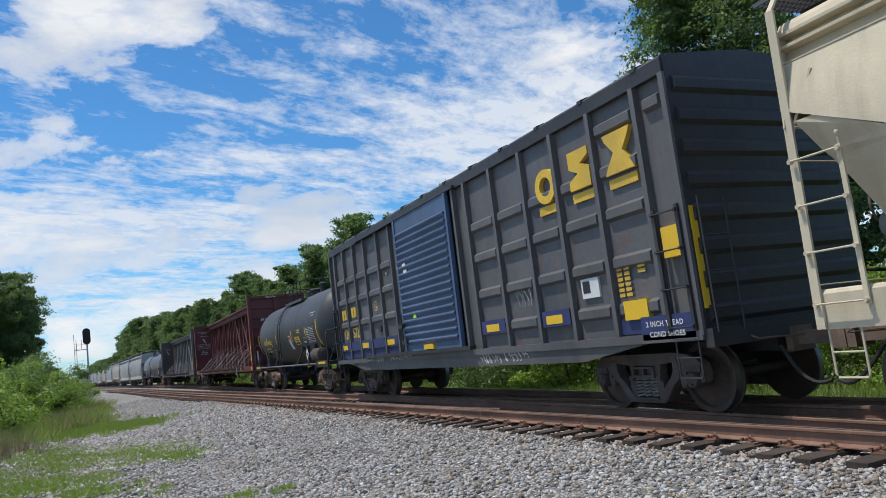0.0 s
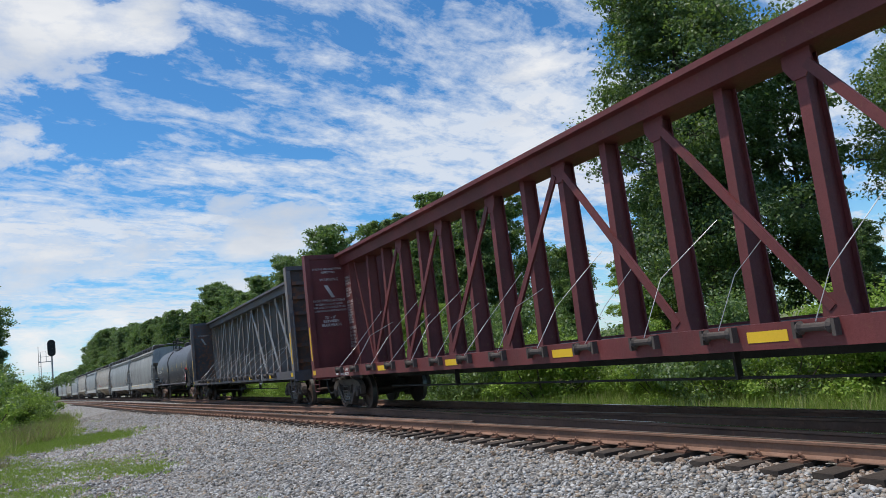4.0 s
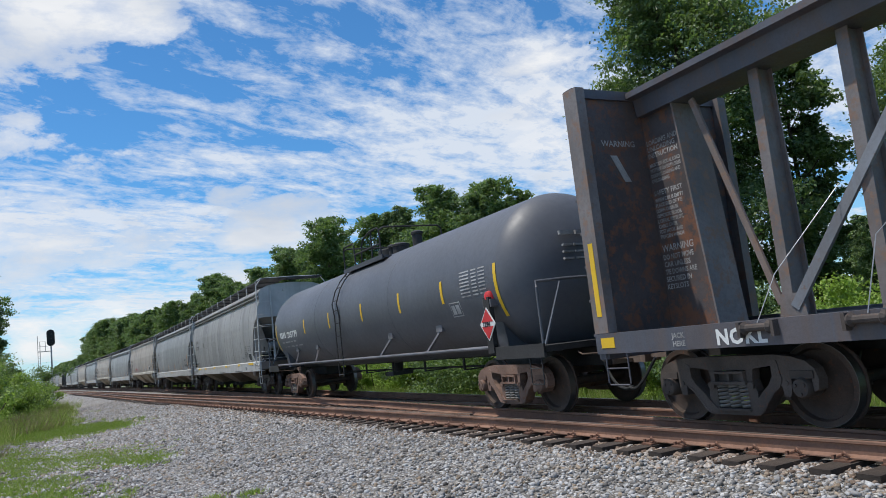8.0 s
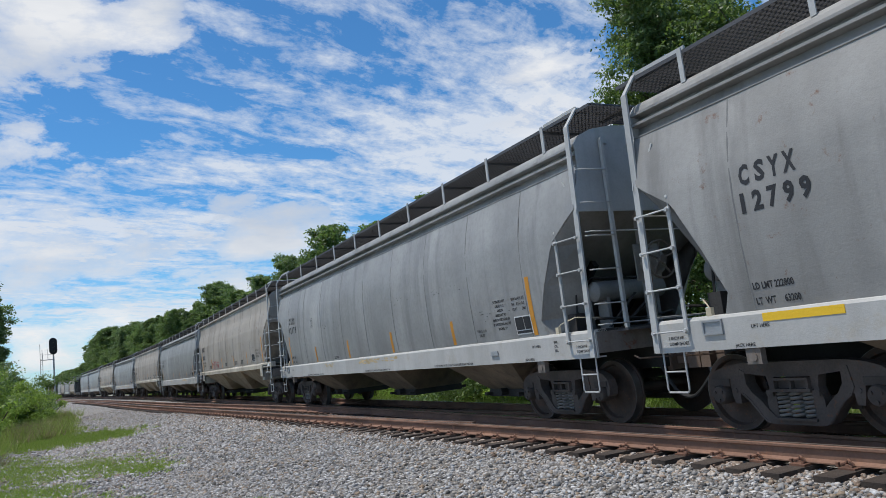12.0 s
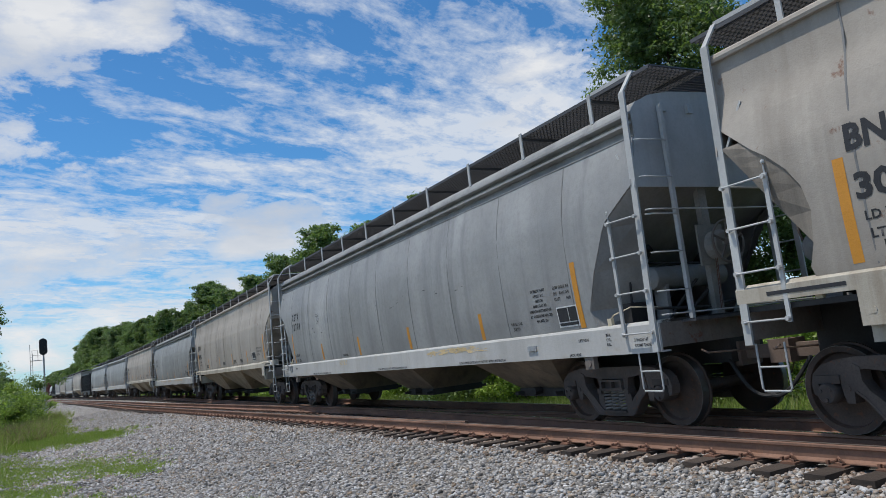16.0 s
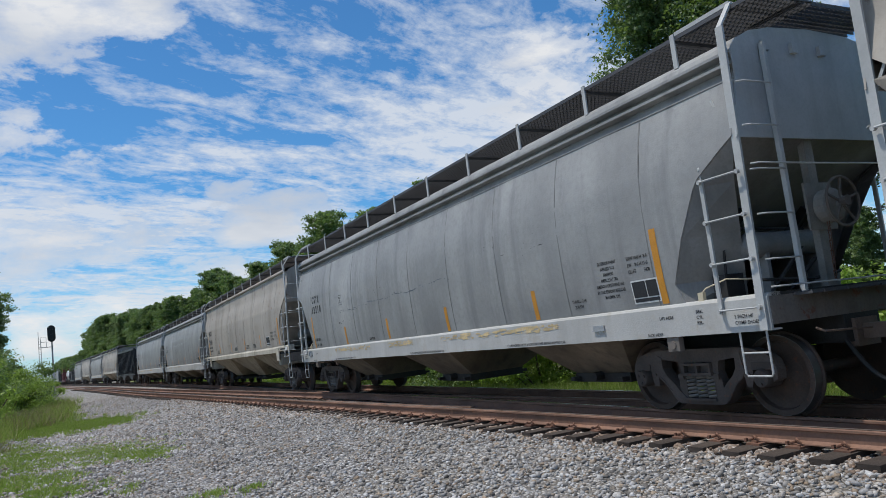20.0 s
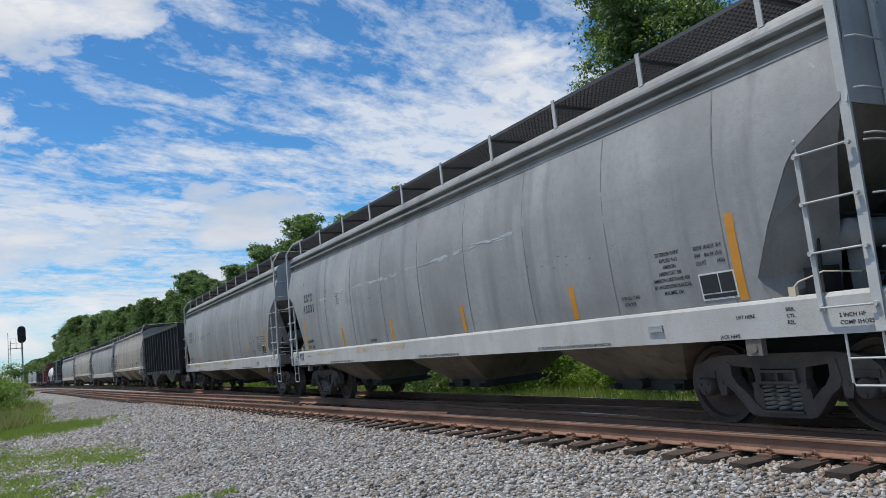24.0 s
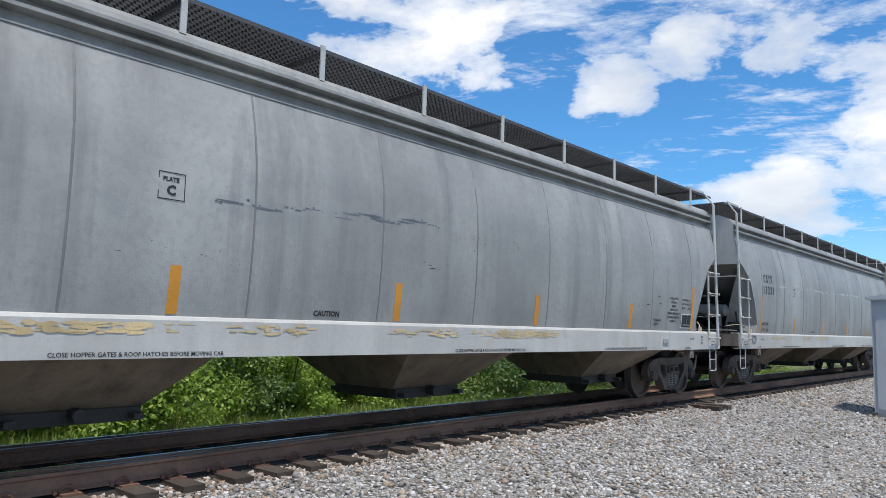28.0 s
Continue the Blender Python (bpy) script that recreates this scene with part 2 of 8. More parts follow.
M_RAILTOP = material("worn_rail_head", (0.36, 0.29, 0.25), 0.45, 0.7, grain=0.12, scale=2)
M_BRIGHT = material("polished_rail_head", (0.55, 0.54, 0.53), 0.25, 0.95, grain=0.05)
M_RUSTY = material("rusted_iron", (0.17, 0.085, 0.055), 0.85, 0.0, grain=0.2, scale=6)
M_GREY = material("grey_car_paint", (0.335, 0.328, 0.312), 0.55, 0.0, streaks=0.55, streak_col=(0.15, 0.145, 0.135), grain=0.10, scale=1.6, rust=0.02)
M_GREYB = material("silver_car_paint", (0.335, 0.335, 0.325), 0.5, 0.0, streaks=0.68, streak_col=(0.17, 0.17, 0.168), grain=0.15, scale=1.3, spots=(0.285, 0.292, 0.29))
M_TAN = material("tan_grey_car_paint", (0.405, 0.365, 0.315), 0.6, 0.0, streaks=0.45, streak_col=(0.21, 0.18, 0.145), grain=0.10, scale=1.5, rust=0.05)
M_CREAM = material("cream_car_paint", (0.60, 0.52, 0.37), 0.55, streaks=0.25, streak_col=(0.28, 0.22, 0.15), grain=0.06)
M_SILL = material("pale_sill_paint", (0.48, 0.475, 0.455), 0.6, streaks=0.25, streak_col=(0.30, 0.28, 0.25), grain=0.08, scale=2.2, spots=(0.42, 0.39, 0.34))
M_ENDSHEET = material("clean_end_sheet", (0.44, 0.45, 0.45), 0.6, streaks=0.25, streak_col=(0.25, 0.245, 0.235), grain=0.1)
M_TANBAY = material("tan_bay_paint", (0.42, 0.34, 0.24), 0.75, streaks=0.5, streak_col=(0.13, 0.095, 0.065), grain=0.2, scale=2.0, spots=(0.12, 0.09, 0.065))
M_BAY = material("dusty_hopper_steel", (0.21, 0.165, 0.12), 0.85, streaks=0.5, streak_col=(0.06, 0.05, 0.04), grain=0.2, scale=2.5)
M_DARKSTEEL = material("dark_underframe_steel", (0.035, 0.033, 0.032), 0.75, grain=0.25, scale=5)
M_TRUCK = material("dusty_truck_iron", (0.100, 0.080, 0.070), 0.85, 0.0, grain=0.25, scale=5, rust=0.1)
M_SPRING = material("dusty_spring_steel", (0.20, 0.185, 0.17), 0.7, 0.0, grain=0.25, scale=6)
M_GEARCASE = material("dusty_gear_case", (0.30, 0.285, 0.26), 0.8, 0.0, grain=0.2, scale=6)
# near-black from oil and from the train's shade, both held in the colour
M_FOUL_SHADE = material("oil_blackened_stone", (0.024, 0.021, 0.019), 0.9, grain=0.3, scale=6, bump=0.9, bump_scale=22, spots=(0.07, 0.06, 0.052))
M_TRUCKR = material("rusty_truck_iron", (0.23, 0.145, 0.11), 0.85, 0.0, grain=0.22, scale=5, rust=0.3)
M_WHEEL = material("wheel_steel", (0.095, 0.064, 0.050), 0.7, 0.2, grain=0.25, scale=6, rust=0.15)
M_TREAD = material("bright_wheel_tread", (0.22, 0.21, 0.20), 0.4, 0.8, grain=0.1)
M_MESH = material("galvanised_grating", (0.10, 0.10, 0.105), 0.6, 0.4, grain=0.1)
M_COUPLER = material("rusty_cast_coupler", (0.19, 0.135, 0.105), 0.85, 0.0, grain=0.2, scale=6)
M_LADDER = material("pale_ladder_steel", (0.47, 0.475, 0.465), 0.55, 0.0, grain=0.1, scale=5)
M_ENDSILL = material("rust_dusted_sill", (0.20, 0.175, 0.155), 0.75, streaks=0.4, streak_col=(0.12, 0.085, 0.06), grain=0.2, rust=0.15)
# darker than the grey car paint: grime, plus overhang shade put into the colour
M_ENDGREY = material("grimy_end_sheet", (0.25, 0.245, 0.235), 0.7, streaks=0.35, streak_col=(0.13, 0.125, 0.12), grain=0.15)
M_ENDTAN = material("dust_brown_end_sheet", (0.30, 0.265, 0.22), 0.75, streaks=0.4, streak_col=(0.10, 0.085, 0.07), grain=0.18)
M_INK = material("black_stencil", (0.025, 0.025, 0.028), 0.6, grain=0.1)
M_WHITE = material("white_stencil", (0.72, 0.72, 0.70), 0.6, grain=0.08)
M_ORANGE = material("orange_reflector", (0.62, 0.27, 0.03), 0.45, grain=0.08, scale=4)
M_YELLOW = material("yellow_reflector", (0.80, 0.50, 0.025), 0.45, grain=0.05)
M_BLACKCAR = material("black_car_paint", (0.038, 0.036, 0.038), 0.5, streaks=0.3, streak_col=(0.085, 0.078, 0.068), grain=0.18, scale=1.4)
M_BLUEDOOR = material("blue_door_paint", (0.078, 0.128, 0.225), 0.5, streaks=0.3, streak_col=(0.06, 0.07, 0.10), grain=0.12)
M_BLUE = material("dark_blue_paint", (0.035, 0.045, 0.14), 0.55, grain=0.15)
M_BOXSIDE = material("charcoal_box_paint", (0.115, 0.118, 0.130), 0.5, streaks=0.5, streak_col=(0.155, 0.130, 0.108), grain=0.20, scale=1.2, rust=0.04)
M_TANK = material("black_tank_paint", (0.055, 0.056, 0.060), 0.5, streaks=0.15, streak_col=(0.10, 0.095, 0.09), grain=0.15, scale=1.2)
M_TANKG = material("slate_tank_paint", (0.115, 0.12, 0.135), 0.5, streaks=0.15, streak_col=(0.07, 0.07, 0.075), grain=0.10, scale=1.1)
M_RAILPAINT = material("worn_grey_rail_paint", (0.16, 0.155, 0.165), 0.55, grain=0.2, scale=4, rust=0.1)
M_RED = material("oxide_red_paint", (0.165, 0.035, 0.034), 0.6, streaks=0.3, streak_col=(0.09, 0.035, 0.03), grain=0.15, rust=0.06)
M_SLATE = material("weathered_blue_black_paint", (0.095, 0.098, 0.118), 0.6, streaks=0.45, streak_col=(0.13, 0.085, 0.06), grain=0.15, rust=0.12, rust_col=(0.15, 0.085, 0.06))
M_BLUEBEAM = material("faded_blue_paint", (0.21, 0.225, 0.25), 0.6, streaks=0.4, streak_col=(0.15, 0.12, 0.10), grain=0.15, rust=0.15, rust_col=(0.20, 0.12, 0.08))
M_RUSTPOST = material("rust_worn_grey_paint", (0.20, 0.18, 0.175), 0.65, streaks=0.6, streak_col=(0.22, 0.14, 0.10), grain=0.22, scale=2.0, rust=0.42, rust_col=(0.23, 0.135, 0.09))
M_RUSTEND = material("rust_stained_bulkhead", (0.10, 0.088, 0.090), 0.7, streaks=0.5, streak_col=(0.13, 0.075, 0.05), grain=0.2, scale=1.5, rust=0.5, rust_col=(0.22, 0.09, 0.045))
M_CABINET = material("grey_cabinet_paint", (0.40, 0.43, 0.47), 0.5, grain=0.04)
M_GALV = material("galvanised_steel", (0.42, 0.43, 0.44), 0.5, 0.5, grain=0.08)
M_SIGBLACK = material("signal_black", (0.012, 0.012, 0.012), 0.5, grain=0.1)
M_REDSIGN = material("red_placard", (0.60, 0.03, 0.03), 0.5, grain=0.05)
M_RUBBER = material("rubber_hose", (0.02, 0.02, 0.02), 0.7, grain=0.1)
M_SEAM = material("dirty_weld_seam", (0.26, 0.26, 0.255), 0.65, streaks=0.5, streak_col=(0.12, 0.115, 0.11), grain=0.15)
M_SCRAPE = material("bare_scraped_paint", (0.42, 0.44, 0.45), 0.6, grain=0.15, scale=6)
M_SCRAPED = material("blue_grey_scraped_paint", (0.13, 0.15, 0.175), 0.6, grain=0.2, scale=6)


# ---- mesh building ----
class Shape:
    """Gathers vertices and faces of one mesh."""

    def __init__(self):
        self.v, self.f = [], []

    def add(self, verts, faces):
        k = len(self.v)
        self.v += [tuple(p) for p in verts]
        self.f += [tuple(i + k for i in f) for f in faces]
        return self

    def box(self, x0, x1, y0, y1, z0, z1):
        return self.add([(x, y, z) for x in (x0, x1) for y in (y0, y1) for z in (z0, z1)],
                        [(0, 1, 3, 2), (4, 6, 7, 5), (0, 4, 5, 1), (2, 3, 7, 6), (0, 2, 6, 4), (1, 5, 7, 3)])

    def prism(self, pts, a, b, axis="x"):
        """An outline in the plane across the axis, from a to b along it. x: (y, z); y: (x, z); z: (x, y)."""
        put = {"x": lambda p, q: (q, p[0], p[1]), "y": lambda p, q: (p[0], q, p[1]), "z": lambda p, q: (p[0], p[1], q)}[axis]
        n = len(pts)
        return self.add([put(p, q) for q in (a, b) for p in pts],
                        [tuple(range(n)), tuple(range(2 * n - 1, n - 1, -1))] + [(i, (i + 1) % n, n + (i + 1) % n, n + i) for i in range(n)])

    def tube(self, path, r, n=6, closed=False):
        path = [Vector(p) for p in path]
        rings, m = [], len(path)
        for i, p in enumerate(path):
            a = path[i - 1] if i or closed else p
            b = path[(i + 1) % m] if i < m - 1 or closed else p
            t = (b - a).normalized()
            s = t.cross((0, 0, 1)) if abs(t.z) < 0.9 else t.cross((0, 1, 0))
            s.normalize()
            w = t.cross(s)
            rings.append([p + r * (math.cos(2 * math.pi * k / n) * s + math.sin(2 * math.pi * k / n) * w) for k in range(n)])
        faces = []
        for i in range(m if closed else m - 1):
            j = (i + 1) % m
            faces += [(i * n + k, i * n + (k + 1) % n, j * n + (k + 1) % n, j * n + k) for k in range(n)]
        if not closed:
            faces += [tuple(range(n))[::-1], tuple(range((m - 1) * n, m * n))]
        return self.add([q for ring in rings for q in ring], faces)

    def lathe(self, profile, n=32, axis="x", at=(0, 0, 0), caps=True):
        """profile: (along, radius) pairs, turned round the axis."""
        vs = []
        for a, r in profile:
            for k in range(n):
                c, s = r * math.cos(2 * math.pi * k / n), r * math.sin(2 * math.pi * k / n)
                p = {"x": (a, c, s), "y": (c, a, s), "z": (c, s, a)}[axis]
                vs.append((p[0] + at[0], p[1] + at[1], p[2] + at[2]))
        fs = [(i * n + k, i * n + (k + 1) % n, (i + 1) * n + (k + 1) % n, (i + 1) * n + k) for i in range(len(profile) - 1) for k in range(n)]
        if caps:
            fs += [tuple(range(n))[::-1], tuple(range((len(profile) - 1) * n, len(profile) * n))]
        return self.add(vs, fs)

    def sheet(self, grid):
        """A grid of points, rows of equal length."""
        w = len(grid[0])
        return self.add([p for row in grid for p in row], [(i * w + j, i * w + j + 1, (i + 1) * w + j + 1, (i + 1) * w + j) for i in range(len(grid) - 1) for j in range(w - 1)])

    def bar(self, a, b, w, d):
        """A rectangular bar from a to b, in a plane across x: w in that plane, d along x."""
        a, b = Vector(a), Vector(b)
        t = (b - a).normalized()
        s = Vector((1, 0, 0)).cross(t) * (w / 2)
        o = Vector((d / 2, 0, 0))
        return self.add([a - s - o, a + s - o, a + s + o, a - s + o, b - s - o, b + s - o, b + s + o, b - s + o],
                        [(0, 1, 2, 3), (7, 6, 5, 4), (0, 4, 5, 1), (1, 5, 6, 2), (2, 6, 7, 3), (3, 7, 4, 0)])

    def mesh(self, name, mat, smooth=False):
        me = bpy.data.meshes.new(name)
        me.from_pydata(self.v, [], self.f)
        me.materials.append(mat)
        if smooth:
            me.polygons.foreach_set("use_smooth", [True] * len(me.polygons))
            me.set_sharp_from_angle(angle=radians(38))
        bm = bmesh.new()
        bm.from_mesh(me)
        bmesh.ops.recalc_face_normals(bm, faces=bm.faces)
        bm.to_mesh(me)
        bm.free()
        return me


def part(name, shape, mat, parent, label="", at=None, smooth=False):
    """One mesh object under a thing or a part. shape: a Shape, or a ready mesh."""
    me = shape if isinstance(shape, bpy.types.Mesh) else shape.mesh(name, mat, smooth)
    ob = new(name, me)
    ob.parent = parent
    if at is not None:
        ob.location = at
    return tagged(ob, label)


def thing(name, label, category, group="", at=(0, 0, 0), kind=""):
    ob = new(name)
    ob.empty_display_size = 0.2
    ob.location = at
    return tagged(ob, label, category, group, kind)


def text_mesh(text, size, mat, place, bold=0.0, spacing=1.0, align="LEFT"):
    """Letters as a thin mesh; place(right, up) gives the point of the surface."""
    cu = bpy.data.curves.new("lettering", "FONT")
    cu.body, cu.size, cu.space_character, cu.align_x, cu.offset, cu.resolution_u = text, size, spacing, align, bold, 2
    ob = bpy.data.objects.new("lettering", cu)
    scene.collection.objects.link(ob)
    me = bpy.data.meshes.new_from_object(ob.evaluated_get(bpy.context.evaluated_depsgraph_get()))
    bpy.data.objects.remove(ob)
    for vert in me.vertices:
        vert.co = place(vert.co.x, vert.co.y)
    me.materials.clear()
    me.materials.append(mat)
    return me


def text_fit(text, width, cap, mat, place, bold=0.0):
    """Letters of a given height that fill a given width."""
    me = text_mesh(text, cap / 0.70, mat, lambda a, b: (a, b, 0), bold)
    xs = [v.co.x for v in me.vertices]
    lo, k = min(xs), width / max(1e-6, max(xs) - min(xs))
    for v in me.vertices:
        v.co = place((v.co.x - lo) * k, v.co.y)
    return me


# ---- the lie of the tracks: the train's runs north and bends gently west ----
TRAIN_X, SPEED = 8.13, 10.21


def bend(y):
    if y < 38:
        return 0.0
    return 0.065 / 120 * (y - 38) ** 2 if y < 98 else 1.95 + 0.065 * (y - 98)


def main_x(y):
    return TRAIN_X - bend(y)


def gap_x(y):
    """How far the siding has parted from the main track."""
    if y < -17:
        return 0.0
    s = y + 17
    g = 0.00115 * s * s if s < 30 else 1.035 + 0.069 * (s - 30)
    if y > 45:
        g = 0.00115 * 900 + 0.069 * (45 + 17 - 30) + 0.069 * 18 * (1 - math.exp(-(y - 45) / 18))
    return g


def side_x(y):
    return main_x(y) - gap_x(y)


def ground_z(x, y):
    """Stone shoulder by the tracks, falling a little to the west and into a shallow ditch to the east."""
    d = x - main_x(y)
    west = min(0.0, side_x(y) - 1.6 - x)
    z = -0.255
    if x < side_x(y) - 1.25:
        z -= min(0.34, 0.085 * (side_x(y) - 1.25 - x))
    if d > 1.4:
        z -= min(0.75, 0.30 * (d - 1.4))
        z += max(0.0, min(1.2, 0.05 * (d - 10)))
    return z + 0.035 * noise.noise((x * 0.5, y * 0.5, 0.0)) * (1.0 if abs(d) > 2.4 else 0.25)


def make_ground():
    xs = [-900, -500, -250, -120, -60, -35, -22, -14] + [-10 + 0.5 * i for i in range(66)] + [24, 28, 34, 45, 70, 130, 260, 500, 900]
    ys = [-900, -500, -250, -140, -90, -65, -50] + [-40 + 0.75 * i for i in range(125)] + [56, 60, 65, 70, 76, 83, 91, 100, 112, 126, 142, 160, 185, 215, 250, 300, 380, 480, 620, 800, 1100, 1500]
    s = Shape()
    s.sheet([[(x, y, ground_z(x, y) if abs(x) < 60 else -0.5) for x in xs] for y in ys])
    ob = new("ground", s.mesh("ground", M_GROUND, True))
    tagged(ob, "pale grey crushed stone giving way to weedy grass", "ground", kind="structure")


make_ground()


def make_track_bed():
    """Oily stone between the main track's rails, with the train's shade painted into its black."""
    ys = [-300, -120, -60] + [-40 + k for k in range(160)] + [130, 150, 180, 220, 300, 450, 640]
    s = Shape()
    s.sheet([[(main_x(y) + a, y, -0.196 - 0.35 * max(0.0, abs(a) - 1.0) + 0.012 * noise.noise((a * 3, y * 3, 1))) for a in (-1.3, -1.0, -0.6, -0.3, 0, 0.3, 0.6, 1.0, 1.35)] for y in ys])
    ob = new("track_bed", s.mesh("track_bed", M_FOUL_SHADE, True))
    tagged(ob, "oily stone between the running rails, darkened for the train's shade", "track bed", kind="structure")


make_track_bed()

# rail section: half of the outline, height down from the running surface
RAIL = [(0.000, 0.0), (0.028, -0.002), (0.037, -0.012), (0.037, -0.036), (0.012, -0.050), (0.010, -0.145), (0.030, -0.158), (0.072, -0.170), (0.072, -0.182)]


def rail_shape(fx, ys):
    """A rail that follows x = fx(y); the head and the rest are two meshes."""
    out = RAIL + [(-a, b) for a, b in RAIL[::-1]]
    body, head = Shape(), Shape()
    rows = [[(fx(y) + a, y, b) for a, b in out] for y in ys]
    body.sheet(rows)
    for e in (0, len(ys) - 1):
        body.add(rows[e], [tuple(range(len(out)))])
    head.sheet([[(fx(y) + a, y, 0.003) for a in (-0.026, -0.01, 0.01, 0.026)] for y in ys])
    return body, head


def make_track(name, label, centre, y0, y1, head_mat, skip=None):
    track = thing(name, label, "railway track", kind="structure")
    ys = [y for y in ([-400, -250, -150, -100, -70, -50] + list(range(-40, 130, 2)) + [140, 160, 190, 230, 280, 340, 420, 520, 650]) if y0 <= y <= y1]
    for side in (-0.7525, 0.7525):
        body, head = rail_shape(lambda y: centre(y) + side, ys)
        r = part("rail", body, M_RAIL, track, smooth=True)
        part("running_surface", head, head_mat, r, "bright worn steel strip" if head_mat is M_BRIGHT else "dull worn steel strip")
    return track


main_track = make_track("main_track", "rusty steel rails with bright worn tops on dark ties", main_x, -400, 650, M_BRIGHT)
side_track = make_track("siding_track", "rust-brown rails parting from the main track at a turnout", side_x, -17, 650, M_RAILTOP)


def make_guard_rail():
    ys = [12.4, 12.75, 13.1, 13.6, 15, 16.5, 18, 19, 19.4, 19.8]
    flare = {12.4: 0.10, 12.75: 0.05, 13.1: 0.02, 19.4: 0.03, 19.8: 0.09}
    fx = lambda y: side_x(y) - 0.7525 + 0.135 + flare.get(y, 0.0)
    body, head = rail_shape(fx, ys)
    g = part("guard_rail", body, M_RAIL, side_track, "short rusty guard rail with flared ends")
    part("running_surface", head, M_RAILTOP, g)
    blocks = Shape()
    for k in range(12):
        y = 13.2 + 0.52 * k
        blocks.box(side_x(y) - 0.7525 + 0.04, side_x(y) - 0.7525 + 0.10, y - 0.05, y + 0.05, -0.12, -0.05)
    part("filler_blocks", blocks, M_RUSTY, side_track)


make_guard_rail()


# ---- trucks ----
GAUGE_R, WHEEL_R, AXLE = 0.7525, 0.475, 1.0


def wheelset_mesh():
    s = Shape()
    for sg in (-1, 1):
        prof = [(0.84, 0.0), (0.84, 0.10), (0.80, 0.14), (0.755, 0.30), (0.775, 0.385), (0.83, 0.405), (0.83, 0.468), (0.715, WHEEL_R), (0.705, 0.503), (0.683, 0.503), (0.68, 0.40), (0.72, 0.30), (0.68, 0.12), (0.68, 0.0)]
        s.lathe([(sg * a, r) for a, r in prof], 36)
    s.lathe([(-1.02, 0.075), (1.02, 0.075)], 12)
    return s.mesh("wheelset", M_WHEEL, True)


def tread_mesh(sg):
    s = Shape()
    s.lathe([(sg * 0.8305, 0.466), (sg * 0.8305, 0.470), (sg * 0.72, 0.4785), (sg * 0.72, 0.455)], 36, caps=False)
    return s.mesh("tread", M_TREAD, True)


def side_frame_shape(sg):
    """A cast side frame: arched top chord, jaws round the bearings, swept tension member, triangular windows."""
    s = Shape()
    x0, x1 = sorted((sg * 0.93, sg * 1.08))
    out = x0 if sg < 0 else x1
    for q in (-1, 1):
        arm = [(0.0, 0.845), (0.66, 0.845), (0.90, 0.815), (1.06, 0.765), (1.16, 0.68), (1.195, 0.57), (1.18, 0.46), (1.12, 0.43), (1.11, 0.60), (1.05, 0.655), (0.92, 0.655), (0.86, 0.60), (0.845, 0.46), (0.82, 0.37), (0.735, 0.37), (0.725, 0.49), (0.675, 0.50), (0.64, 0.60), (0.635, 0.70), (0.60, 0.72), (0.36, 0.69), (0.24, 0.675), (0.0, 0.675)]
        s.prism([(q * a, b) for a, b in arm], x0, x1)
        sweep = [(0.74, 0.56), (0.70, 0.475), (0.62, 0.415), (0.53, 0.31), (0.45, 0.205), (0.40, 0.165), (0.35, 0.15), (0.0, 0.145), (0.0, 0.215), (0.255, 0.222), (0.33, 0.285), (0.44, 0.41), (0.55, 0.50), (0.615, 0.60), (0.62, 0.74), (0.70, 0.78)]
        s.prism([(q * a, b) for a, b in sweep], x0 - 0.012, x1 + 0.012)
        s.prism([(q * a, b) for a, b in ((0.235, 0.20), (0.28, 0.21), (0.365, 0.32), (0.365, 0.42), (0.315, 0.56), (0.345, 0.71), (0.235, 0.71))], x0 + 0.012, x1 - 0.012)
        # friction pocket beside the springs and the rolled edge of the tension member
        s.box(*sorted((out, out + sg * 0.02)), *sorted((q * 0.25, q * 0.34)), 0.46, 0.53)
        for (a, b), (c, d) in zip(sweep[1:6], sweep[2:7]):
            s.bar((out + sg * 0.010, q * (a - 0.012), b + 0.016), (out + sg * 0.010, q * (c - 0.012), d + 0.016), 0.020, 0.018)
        s.lathe([(out - sg * 0.01, 0.030), (out + sg * 0.012, 0.030)], 8, "x", (0, q * 0.785, 0.52))
    s.box(*sorted((out - sg * 0.16, out + sg * 0.045)), -0.27, 0.27, 0.195, 0.222)
    return s


def spring_mesh(sg):
    s = Shape()
    for k in (-0.168, 0.0, 0.168):
        path = [(sg * 1.02 + 0.062 * math.cos(a), k + 0.074 * math.sin(a), 0.225 + 0.285 * a / (2 * math.pi * 6)) for a in (2 * math.pi * i / 10 for i in range(61))]
        s.tube(path, 0.018, 5)
    return s.mesh("spring", M_SPRING, True)


def bearing_mesh(mat, sg):
    s = Shape()
    s.lathe([(sg * 0.90, 0.115), (sg * 1.10, 0.115), (sg * 1.135, 0.105), (sg * 1.145, 0.095), (sg * 1.145, 0.0)], 18)
    for k in range(3):
        a = 2.09 * k + 0.5
        s.lathe([(sg * 1.14, 0.020), (sg * 1.162, 0.020)], 6, "x", (0, 0.062 * math.cos(a), 0.062 * math.sin(a)))
    s.box(min(sg * 0.93, sg * 1.10), max(sg * 0.93, sg * 1.10), -0.145, 0.145, 0.10, 0.185)
    return s.mesh("bearing", mat, True)


